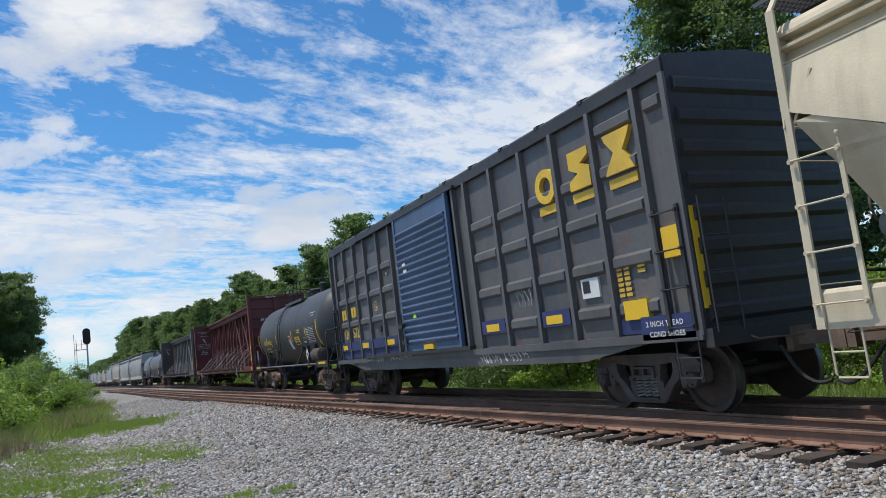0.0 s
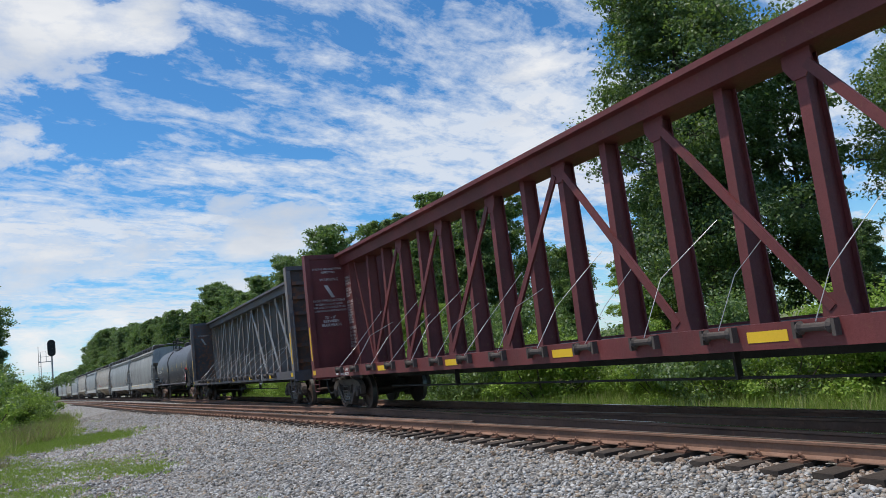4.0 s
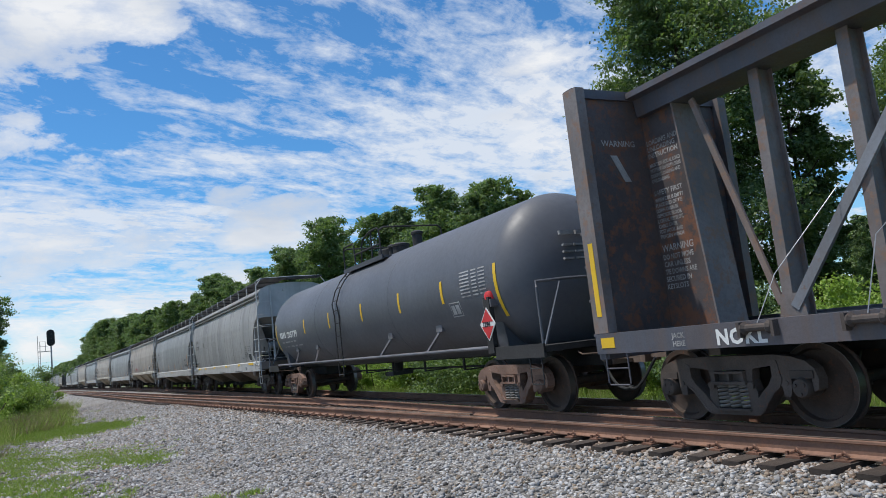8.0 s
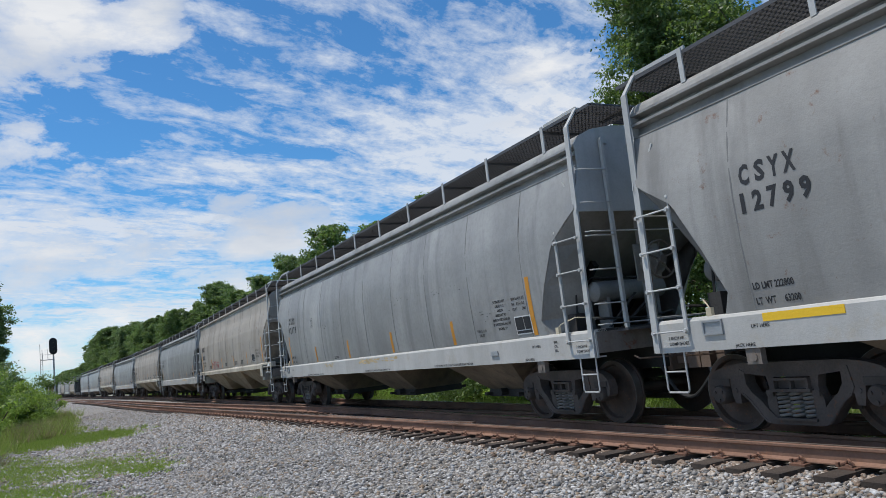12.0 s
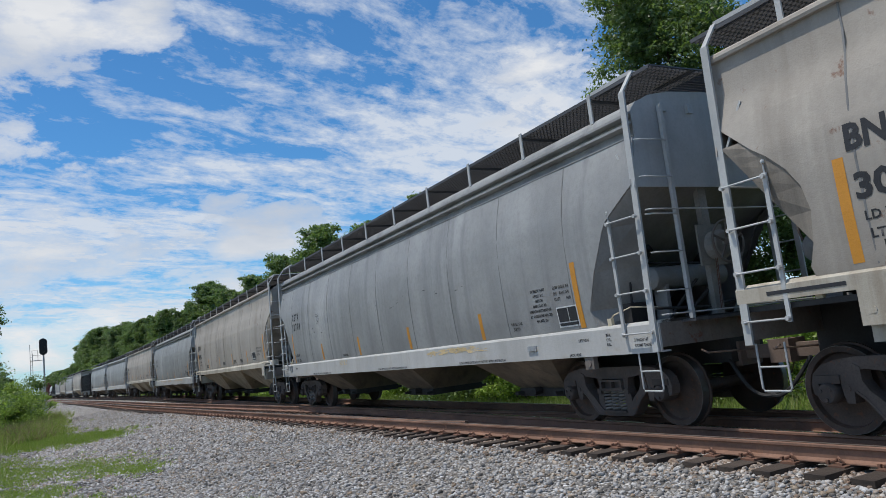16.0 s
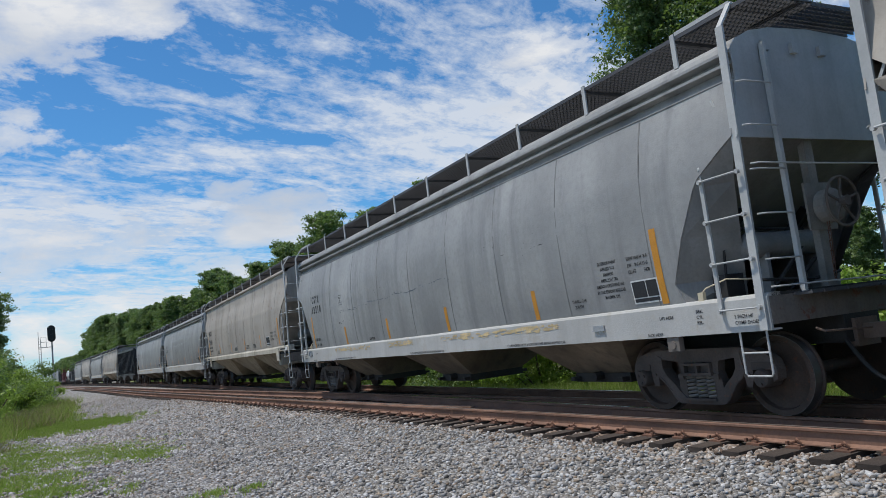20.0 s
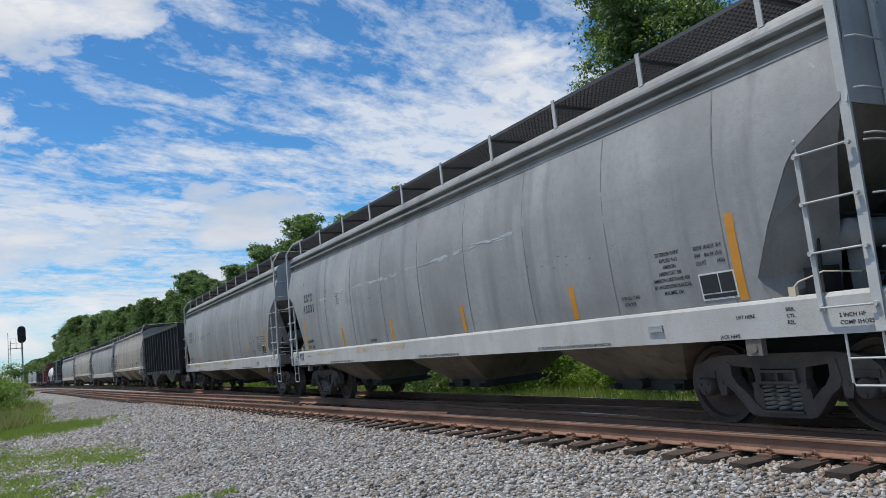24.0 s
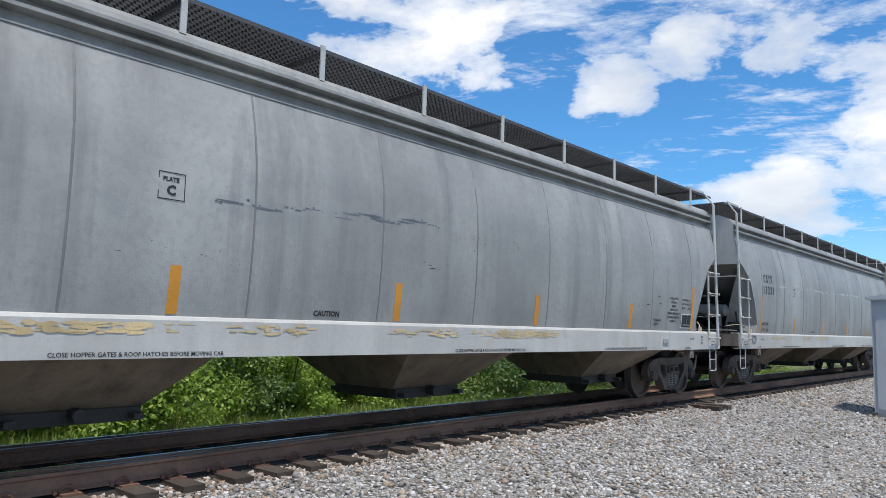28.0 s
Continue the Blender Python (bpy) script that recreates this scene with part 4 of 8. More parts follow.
def card_holder(sg, h):
    """A flat clip on the sill at the leading end, a framed card holder at the other."""
    if sg < 0:
        y = -h + 2.87
        return Shape().box(-1.54, -1.52, y - 0.12, y + 0.12, 1.20, 1.27).box(-1.55, -1.535, y - 0.13, y + 0.13, 1.19, 1.205)
    y = h - 1.01
    s = Shape().box(-1.525, -1.52, y - 0.13, y + 0.13, 1.235, 1.375)
    for a, b, c, d in ((-0.15, 0.15, 1.22, 1.24), (-0.15, 0.15, 1.37, 1.39), (-0.15, -0.13, 1.22, 1.39), (0.13, 0.15, 1.22, 1.39)):
        s.box(-1.545, -1.518, y + a, y + b, c, d)
    return s


def far_post(sg):
    """The post and ladder stile at the far corner, seen through the gap between the cars."""
    s = Shape()
    y = sg * (H_HALF - 0.06)
    s.bar((1.535, y, 1.05), (1.46, y, 4.48), 0.085, 0.03)
    s.bar((1.46, y, 4.48), (1.24, y, 4.79), 0.085, 0.03)
    s.box(1.50, 1.53, sg * (H_HALF - 0.50) - 0.028, sg * (H_HALF - 0.50) + 0.028, 1.42, 2.86)
    for z in (1.47, 1.95, 2.40, 2.80):
        s.tube([(1.56, y, z), (1.56, sg * (H_HALF - 0.50), z)], 0.012, 6)
    return s


def corner_post(sg):
    """The pale corner post that carries on up and bends in to the roof walkway."""
    s = Shape()
    y = sg * (H_HALF - 0.07)
    s.bar((-1.545, y, 1.05), (-1.47, y, 4.48), 0.10, 0.03)
    s.bar((-1.47, y, 4.48), (-1.24, y, 4.79), 0.09, 0.03)
    s.bar((-1.24, y, 4.79), (-1.20, y - sg * 0.9, 4.80), 0.05, 0.03)
    s.tube([(-1.24, y, 4.78), (0.0, y, 4.80), (1.24, y, 4.78)], 0.022)
    s.bar((-1.47, y, 3.1), (-1.42, y - sg * 0.32, 3.72), 0.03, 0.03)
    return s


def handrail_end(sg):
    s = Shape()
    y = sg * (H_HALF + 0.02)
    # the ladders stand at opposite corners
    s.box(*sorted((sg * 0.95, sg * 0.90)), y - 0.03, y + 0.03, 1.4, 4.3)
    if sg > 0:
        s.box(1.42, 1.47, y - 0.03, y + 0.03, 1.4, 4.3)
    return s


def end_rung(sg):
    y = sg * (H_HALF + 0.02)
    return Shape().tube([(sg * 1.47, y, 0), (sg * 1.40, y + sg * 0.05, 0), (sg * 0.95, y + sg * 0.05, 0), (sg * 0.92, y, 0)], 0.011)


CAR_MESH = {}


def shared(name, make, mat, smooth=False):
    if name not in CAR_MESH:
        CAR_MESH[name] = make().mesh(name.split("|")[0], mat, smooth)
    return CAR_MESH[name]


def covered_hopper(label, key, sill_mat, post_mat, stripes=True, stripe_mat=None):
    h = H_HALF
    car = thing("covered_hopper", label, "freight car", "cars of the train")
    m = HOP[key]
    side = part("side_sheet", m["side_a"], None, car)
    part("side_sheet", m["side_b"], None, car)
    for k in range(-4, 5):
        part("weld_seam", m["seams"], None, side, at=(0, 1.88 * k, 0))
    part("roof", m["roof"], None, car)
    for i, sg in enumerate((-1, 1)):
        part("slope_sheet", m["ends"][i], None, car, "grimy sloping end sheet in a shaded tone")
        part("end_sheet", m["caps"][i], None, car)
        part("end_frame", m["frames"][i], None, car, "black end frame")
        part("end_sill", shared("end_sill|%d" % i, lambda: end_sill_shape(sg), M_ENDSILL), None, car, "rust-dusted end sill")
        part("side_sill", shared("side_sill|%d%s" % (i, sill_mat.name), lambda: tan_sill_shape(sg) if key == "tan" else sill_shape(sg), sill_mat), None, car, "pale dented side sill")
        if key == "tan":
            part("bolster_plate", shared("bolster_plate|%d" % i, lambda: tan_bolster_plate(sg), sill_mat), None, car, "pale plate with a jacking hole")
        part("corner_post", shared("corner_post|%d%s" % (i, post_mat.name), lambda: corner_post(sg), post_mat), None, car)
        part("far_post", shared("far_post|%d%s" % (i, post_mat.name), lambda: far_post(sg), post_mat), None, car)
        part("ladder", shared("ladder|%d%s" % (i, post_mat.name), lambda: hopper_ladder(sg), post_mat), None, car)
        part("sill_step", shared("sill_step|%d%s" % (i, post_mat.name), lambda: step_shape(-1.49, sg * (h - 0.10), sg * (h - 0.46)), post_mat), None, car)
        stile = part("end_handrail", shared("end_handrail|%d%s" % (i, post_mat.name), lambda: handrail_end(sg), post_mat), None, car)
        for z in (1.8, 2.3, 2.8, 3.3, 3.8):
            part("rung", shared("rung|%d%s" % (i, post_mat.name), lambda: end_rung(sg), post_mat), None, stile, at=(0, 0, z))
        case = part("brake_housing", shared("brake_housing|%d" % i, lambda: brake_housing_shape(sg), M_GEARCASE), None, car, "round grey brake gear case")
        part("brake_wheel", shared("brake_wheel|%d" % i, lambda: brake_wheel_shape(sg), M_ENDSILL), None, case, "spoked brake wheel")
        part("brake_chain", shared("brake_chain|%d" % i, lambda: brake_chain_shape(sg), M_RUSTY), None, case, "rusty chain")
        part("air_reservoir", shared("air_reservoir|%d" % i, lambda: reservoir_shape(sg), M_ENDGREY, True), None, car)
        part("end_platform", shared("end_platform|%d" % i, lambda: end_platform_shape(sg), M_MESH), None, car)
        part("end_grab_rail", shared("end_grab_rail|%d%s" % (i, post_mat.name), lambda: end_grab_shape(sg), post_mat), None, car)
        part("release_rod", shared("release_rod|%d" % i, lambda: Shape().tube([(-1.46, sg * (h - 0.95), 1.52), (-1.44, sg * (h - 0.90), 1.58), (-1.30, sg * (h - 0.7), 1.66), (-1.0, sg * (h - 0.5), 1.62)], 0.010).box(-1.49, -1.44, sg * (h - 0.95) - 0.04, sg * (h - 0.95) + 0.04, 1.40, 1.54), post_mat), None, car)
        if key != "tan":
            part("jacking_pad", shared("jacking_pad|%d" % i, lambda: Shape().box(-1.50, -1.42, sg * (h - 1.50) - 0.10, sg * (h - 1.50) + 0.10, 0.86, 1.045).lathe([(-1.515, 0.05), (-1.50, 0.05)], 10, "x", (0, sg * (h - 1.50), 0.94)), M_ENDSILL), None, car)
        if key != "tan":
            part("routing_holder", shared("routing_holder|%d" % i, lambda: card_holder(sg, h), M_GALV), None, car)
    walkway = part("roof_walkway", shared("roof_walkway", grating_shape, M_MESH), None, car, "dark steel grating walkway")
    for k in range(10):
        y = -h + 0.95 + (2 * h - 1.9) * k / 9
        part("walkway_post", shared("walkway_post|" + post_mat.name, lambda: Shape().box(-1.290, -1.270, -0.035, 0.035, 4.34, 4.78), post_mat), None, walkway, at=(0, y, 0))
    for k in range(9):
        part("roof_hatch", shared("roof_hatch|" + key, lambda: Shape().prism([(-0.35, 4.50), (-0.33, 4.60), (0.33, 4.60), (0.35, 4.50)], -0.55, 0.55, "y"), HOP_MAT[key]), None, car, at=(0, -7.2 + 1.8 * k, 0))
    for k in range(9):
        part("walkway_bracket", shared("walkway_bracket", lambda: Shape().box(-1.27, -0.28, -0.02, 0.02, 4.655, 4.70).box(-0.50, -0.46, -0.02, 0.02, 4.5, 4.68), M_MESH), None, walkway, at=(0, -h + 0.95 + (2 * h - 1.9) * k / 9, 0))
    for a, b, c, d in TAN_BAYS if key == "tan" else [tuple(v - h for v in w) for w in ((2.60, 5.15, 3.35, 4.75), (7.95, 10.35, 8.45, 9.85), (13.15, 15.70, 13.55, 14.95))]:
        bay = part("discharge_bay", shared("discharge_bay|%g%s" % (a, key), lambda: (tan_bay_shape if key == "tan" else bay_shape)(a, b, c, d), M_TANBAY if key == "tan" else M_BAY), None, car, "dusty brown hopper bay")
        part("outlet_gate", shared("outlet_gate|%g%s" % (a, key), lambda: gate_shape(c, d), M_DARKSTEEL), None, bay)
    if stripes:
        for y, top in STRIPES["tan" if key == "tan" else "grey"]:
            part("reflector_stripe", shared("reflector_stripe|%g%s" % (y, key == "tan"), lambda: strip_on_side(y, 0.115, 1.74 if key == "tan" else 1.46, top), stripe_mat or M_ORANGE), None, car, "orange reflective stripe")
    else:
        for y, w in ((6.95, 0.48), (4.87, 0.25), (1.82, 0.27), (-1.53, 0.26), (-4.70, 0.26), (-7.30, 0.48)):
            part("reflector_patch", shared("reflector_patch|%g" % y, lambda: Shape().box(-1.526, -1.5195, y - w, y + w, 1.315, 1.405), M_YELLOW), None, car, "yellow reflective patch")
    add_trucks(car, (-h + 1.58, h - 1.58))
    add_couplers(car, h)
    return car


hopper_meshes(M_GREY, "grey")
hopper_meshes(M_GREYB, "silver")
hopper_meshes(M_TAN, "tan")
CARS = []          # (thing, distance of its middle down the train)


def letter(car, text, size, y, z, mat=None, bold=0.012, spacing=1.25, prof=H_PROF, name="lettering", off=0.006, narrow=1.0):
    lie = on_side(y, z, off, prof)
    me = text_mesh(text, size, mat or M_INK, lambda a, b: lie(a * narrow, b), bold, spacing)
    part(name, me, None, car, "painted lettering")


def sill_text(car, rows, z=1.2, x=-1.524, mat=None):
    s = Shape()
    for y, l, hgt in rows:
        s.add([(x, y, z), (x, y - l, z), (x, y - l, z + hgt), (x, y, z + hgt)], [(0, 1, 2, 3)])
    part("stencil_line", s, mat or M_INK, car, "small stencilled writing")


def flat(y0, z0, x):
    return lambda a, b: (x, y0 - a, z0 + b)


def flat_letter(car, text, size, y, z, x, mat, bold=0.0, spacing=1.1, name="lettering"):
    part(name, text_mesh(text, size, mat, flat(y, z, x), bold, spacing), None, car, "painted lettering")


# ---- the covered hoppers ----
def csy_hopper(u, number, key="grey", stripes=True, extra=()):
    car = covered_hopper("%s covered hopper with ladders and roof walkway" % ("weathered grey" if key == "grey" else "streaked silver-grey"), key, M_SILL, M_LADDER, stripes)
    h = H_HALF
    # the letters stand well apart
    for i, (a, w) in enumerate(((0.0, 0.135), (0.21, 0.13), (0.385, 0.14), (0.565, 0.15))):
        part("lettering", text_fit("CSYX"[i], w, 0.21, M_INK, on_side(7.40 - a, 2.815), 0.012), None, car, "painted lettering")
    for i, d in enumerate(number):
        w = 0.055 if d == "1" else 0.13
        part("lettering", text_fit(d, w, 0.205, M_INK, on_side(7.46 - 0.195 * i - (0.13 - w) * 0.5, 2.51), 0.012), None, car, "painted lettering")
    letter(car, "LD LMT 222800", 0.105, 7.49, 1.665, bold=0.003, spacing=1.0, narrow=0.74)
    letter(car, "LT  WT     63200", 0.105, 7.49, 1.50, bold=0.003, spacing=1.0, narrow=0.74)
    # boxed clearance mark
    z0, y0 = 2.55, 4.85
    pl = on_side(y0, z0)
    part("clearance_mark", bars_text(pl, [(0, 0, 0.28, 0.010), (0, 0.26, 0.28, 0.010), (0, 0, 0.010, 0.27), (0.27, 0, 0.010, 0.27)]), M_INK, car, "black outlined box")
    letter(car, "C", 0.13, y0 - 0.09, z0 + 0.05, bold=0.006)
    letter(car, "PLATE", 0.06, y0 - 0.045, z0 + 0.18, spacing=1.0, bold=0.003)
    letter(car, "CAUTION", 0.085, 2.88, 1.49, bold=0.004, spacing=1.0)
    # data at the leading end
    q = -6.66
    for i, w in enumerate(("EXTERIOR PAINT", "APPLIED 9-12", "AMERON", "AMERCOAT 385", "AMERON URETHANE 450", "BY ANDERSONS RAILCAR", "MAUMEE, OH")):
        lie = on_side(q, 2.095 - 0.0785 * i)
        me = text_mesh(w, 0.064, M_INK, lambda a, b: lie(a * 0.80, b), 0.0015, 1.0, "CENTER")
        part("lettering", me, None, car, "painted lettering")
    for i, w in enumerate(("EXW 10-8 H  8-9", "EW    8-6 H 15-0", "CU FT          5400")):
        letter(car, w, 0.068, q - 0.41, 2.085 - 0.088 * i, bold=0.0015, spacing=0.95, narrow=0.86)
    letter(car, "THRALL CAR", 0.062, q + 0.93, 1.63, bold=0.001, spacing=0.95)
    letter(car, "JOB 929", 0.062, q + 0.88, 1.55, bold=0.001, spacing=0.95)
    pl = on_side(q - 0.41, 1.50, 0.005)
    part("data_plate", bars_text(pl, [(0, 0, 0.50, 0.31)]), M_WHITE, car, "white-framed black data panel")
    pl = on_side(q - 0.41, 1.50, 0.008)
    part("data_panel", bars_text(pl, [(0.02, 0.02, 0.46, 0.045), (0.02, 0.08, 0.25, 0.21), (0.285, 0.08, 0.195, 0.21)]), M_INK, car)
    # sill stencils
    for i, (w, y, sz) in enumerate((("CLOSE HOPPER GATES & ROOF HATCHES BEFORE MOVING CAR", 5.7, 0.058), ("CLOSE HOPPER GATES & ROOF HATCHES BEFORE MOVING CAR", 0.4, 0.058), ("CLOSE HOPPER GATES & ROOF HATCHES BEFORE MOVING CAR", -h + 5.4, 0.058), ("JACK HERE", 7.85, 0.055), ("JACK HERE", -7.25, 0.055))):
        flat_letter(car, w, sz, y, 1.06, -1.524, M_INK, 0.001, 1.0)
    for y in (7.60, -7.50):
        flat_letter(car, "LIFT HERE", 0.055, y, 1.26, -1.524, M_INK, 0.001, 1.0)
    for y in (8.88, -8.68):
        flat_letter(car, "2 INCH HF", 0.055, y, 1.20, -1.524, M_INK, 0.001, 1.0)
        flat_letter(car, "COMP SHOES", 0.055, y, 1.13, -1.524, M_INK, 0.001, 1.0)
    for i, w in enumerate(("BRK.", "CYL.", "REL.")):
        flat_letter(car, w, 0.055, -8.12, 1.30 - 0.065 * i, -1.524, M_INK, 0.001, 1.0)
    me = text_mesh("CSYX", 0.14, M_INK, lambda a, b: (-0.52 - a, h - 0.024, 3.80 + b), 0.005, 1.2)
    part("lettering", me, None, car, "painted lettering")
    me = text_mesh(number, 0.14, M_INK, lambda a, b: (-0.50 - a, h - 0.024, 3.63 + b), 0.005, 1.2)
    part("lettering", me, None, car, "painted lettering")
    rnd = random.Random(int(number))
    # scraped and scuffed paint
    for k in range(4):
        scuff = Shape()
        yc, zc = rnd.uniform(-6, 6.5), rnd.uniform(1.75, 2.9)
        for j in range(rnd.randint(6, 22)):
            a, b, r = rnd.gauss(0, 0.5), rnd.gauss(0, 0.07), rnd.uniform(0.003, 0.012)
            pl = on_side(yc, zc, 0.0035)
            l = r * rnd.choice((1, 1, 1, 2, 9))
            ring = [(a + l * math.cos(w) * rnd.uniform(0.5, 1.1), b + r * math.sin(w) * rnd.uniform(0.4, 1.1)) for w in (0.1, 0.9, 1.8, 2.8, 3.7, 4.5, 5.5)]
            scuff.add([pl(*q) for q in ring], [tuple(range(7))])
        part("scuff_mark", scuff, M_SCUFF, car, "dark scraped paint")
    for k in range(11 if number in ("13337", "13210") else 4):
        y, l = rnd.uniform(-5.5, 6.5), rnd.uniform(0.5, 1.5)
        patch = Shape()
        for j in range(26):
            c, r, q = y + rnd.uniform(-0.5, 0.5) * l, rnd.uniform(0.02, 0.11) * l, rnd.uniform(0.006, 0.026)
            zz = 1.32 + rnd.uniform(-0.05, 0.05)
            patch.add([(-1.5225 - 0.0004 * k - 0.00005 * j, c + r * math.cos(w) * rnd.uniform(0.6, 1.1), zz + q * math.sin(w) * rnd.uniform(0.5, 1.1)) for w in (0.1, 0.9, 1.7, 2.5, 3.2, 4.0, 4.8, 5.6)], [tuple(range(8))])
        tagged(part("paint_patch", patch, M_PATCH, car), "peeling yellow paint flakes", kind="stuff")
    if number in ("13331", "13337", "13210"):
        strip_z, y_a, y_b = {"13331": (2.78, h - 3.2, -3.5), "13337": (2.62, h - 4.9, 0.8), "13210": (2.35, h - 4.2, -2.0)}[number]
        for j in range(48):
            y = y_a + (y_b - y_a) * (j + rnd.uniform(0.0, 0.6)) / 48
            l, t2 = (rnd.uniform(0.10, 0.30), rnd.uniform(0.008, 0.040)) if number == "13331" else (rnd.choice((0.02, 0.03, 0.05, 0.18)), rnd.uniform(0.006, 0.016))
            zz = strip_z + 0.02 * math.sin(j * 0.5) + rnd.uniform(-0.03, 0.03) + 0.0033 * j
            pl = on_side(y, zz, 0.0025 + 0.0002 * (j % 5))
            ring = [(l * math.cos(w) * rnd.uniform(0.7, 1.1), t2 * math.sin(w) * rnd.uniform(0.5, 1.1)) for w in (0.1, 0.8, 1.6, 2.4, 3.1, 3.9, 4.7, 5.5)]
            part("scrape", Shape().add([pl(*q) for q in ring], [tuple(range(8))]), M_SCRAPE if number == "13331" else M_SCRAPED, car, "long ragged scrape in the paint")
    CARS.append((car, u))
    return car


def bng_hopper(u, number):
    car = covered_hopper("tan-grey streaked covered hopper with ladders and a roof walkway", "tan", M_TANSILL, M_LADDER, True)
    h = H_HALF
    part("lettering", text_fit("BNGX", 0.92, 0.245, M_INK, on_side(7.60, 2.80), 0.012), None, car, "painted lettering")
    part("lettering", text_fit(number, 0.95, 0.235, M_INK, on_side(7.58, 2.33), 0.012), None, car, "painted lettering")
    pl = on_side(5.66, 2.55)
    part("clearance_mark", bars_text(pl, [(0, 0, 0.30, 0.012), (0, 0.29, 0.30, 0.012), (0, 0, 0.012, 0.30), (0.288, 0, 0.012, 0.30)]), M_INK, car, "black outlined box")
    part("lettering", text_fit("PLATE", 0.19, 0.055, M_INK, on_side(5.605, 2.755), 0.002), None, car, "painted lettering")
    part("lettering", text_fit("C", 0.055, 0.075, M_INK, on_side(5.54, 2.62), 0.004), None, car, "painted lettering")
    weights = {"30495": ("222400", "63600"), "30038": ("222100", "63900")}.get(number)
    if weights:
        part("lettering", text_fit("LD LMT  " + weights[0], 0.90, 0.085, M_INK, on_side(7.54, 2.12), 0.003), None, car, "painted lettering")
        part("lettering", text_fit("LT  WT   " + weights[1], 0.88, 0.085, M_INK, on_side(7.52, 1.95), 0.003), None, car, "painted lettering")
    else:
        part("stencil_line", bars_text(on_side(7.54, 1.95), [(0.0, 0.17, 0.40, 0.08), (0.5, 0.17, 0.4, 0.08), (0.0, 0.0, 0.38, 0.08), (0.54, 0.0, 0.34, 0.08)]), M_INK, car)
    part("card_holder", bars_text(on_side(7.42, 1.80), [(0, 0, 0.22, 0.02), (0, 0.10, 0.22, 0.02), (0, 0, 0.02, 0.12), (0.20, 0, 0.02, 0.12)]), M_DARKSTEEL, car)
    for i, (w, d) in enumerate((("EXW 10-8    H  8-9", 0.80), ("EW  8-6    H  15-0", 0.80), ("CU FT  5461", 0.46))):
        part("lettering", text_fit(w, d, 0.07, M_INK, on_side(-6.68, 2.20 - 0.125 * i), 0.002), None, car, "painted lettering")
    for y in (-3.4, -2.0, 0.6, 5.2):
        part("stencil_line", bars_text(on_side(y, 1.80), [(0.0, 0.055 * k, 0.55 - 0.08 * (k % 2), 0.026) for k in range(3)]), M_SCUFF, car, "small stencilled writing")
    if number == "30038":
        part("lettering", text_fit("WARNING", 0.36, 0.075, M_SCRAWL, on_side(2.78, 2.02), 0.003), None, car, "red painted lettering")
        part("stencil_line", bars_text(on_side(2.86, 1.76), [(0.0, 0.058 * k, 0.50 - 0.06 * (k % 2), 0.028) for k in range(4)]), M_SCRAWL, car, "small red stencilled writing")
    rnd = random.Random(int(number))
    for k in range(5):
        scuff = Shape()
        yc, zc = rnd.uniform(-6, 6.0), rnd.uniform(1.8, 2.9)
        for j in range(rnd.randint(8, 26)):
            a, b, r = rnd.gauss(0, 0.35), rnd.gauss(0, 0.10), rnd.uniform(0.004, 0.013)
            pl = on_side(yc, zc, 0.0035)
            l = r * rnd.choice((1, 1, 1, 2, 6))
            scuff.add([pl(a + l * math.cos(w) * rnd.uniform(0.5, 1.1), b + r * math.sin(w) * rnd.uniform(0.4, 1.1)) for w in (0.1, 0.9, 1.8, 2.8, 3.7, 4.5, 5.5)], [tuple(range(7))])
        part("scuff_mark", scuff, M_SCUFF, car, "dark scraped paint")
    if number == "30038":
        # a loose red scrawl
        pl = on_side(4.24, 1.76, 0.007)
        scrawl = scrawl_shape(rnd, pl, 9, 0.155, 0.075, 0.40, 0.014)
        part("graffiti", scrawl, M_SCRAWL, car, "loose red spray-paint scrawl")
    part("data_plate", bars_text(on_side(-5.85, 1.78, 0.005), [(0, 0, 0.56, 0.34)]), M_WHITE, car, "white-framed black data panel")
    part("data_panel", bars_text(on_side(-5.85, 1.78, 0.008), [(0.02, 0.02, 0.52, 0.05), (0.02, 0.09, 0.29, 0.23), (0.33, 0.09, 0.21, 0.23)]), M_INK, car)
    sill_text(car, [(-7.9, 1.0, 0.04), (8.75, 0.9, 0.04)], 1.555, -1.556)
    part("sill_notice", Shape().box(-1.572, -1.553, -8.97, -8.72, 1.52, 1.63), M_WHITE, car, "small white notice")
    CARS.append((car, u))
    return car


M_SCUFF = material("scraped_paint", (0.07, 0.07, 0.068), 0.8, grain=0.3)
M_FADED = material("faded_white_stencil", (0.42, 0.41, 0.40), 0.7, grain=0.3, scale=8)
M_PALESTENCIL = material("worn_white_stencil", (0.60, 0.56, 0.54), 0.7, grain=0.3, scale=9)
M_SCRAWL = material("red_spray_paint", (0.50, 0.07, 0.10), 0.6, grain=0.2, scale=6)
M_TAG = material("fluorescent_green", (0.45, 0.80, 0.05), 0.6, grain=0.05)
M_EMBLEM = material("faded_yellow_paint", (0.72, 0.46, 0.05), 0.6, streaks=0.2, streak_col=(0.30, 0.24, 0.12), grain=0.15)
M_PATCH = material("peeling_yellow", (0.60, 0.46, 0.25), 0.7, grain=0.2, scale=5, spots=(0.50, 0.48, 0.45))
M_TANSILL = material("tan_sill_paint", (0.50, 0.46, 0.38), 0.65, streaks=0.5, streak_col=(0.20, 0.15, 0.10), grain=0.12)


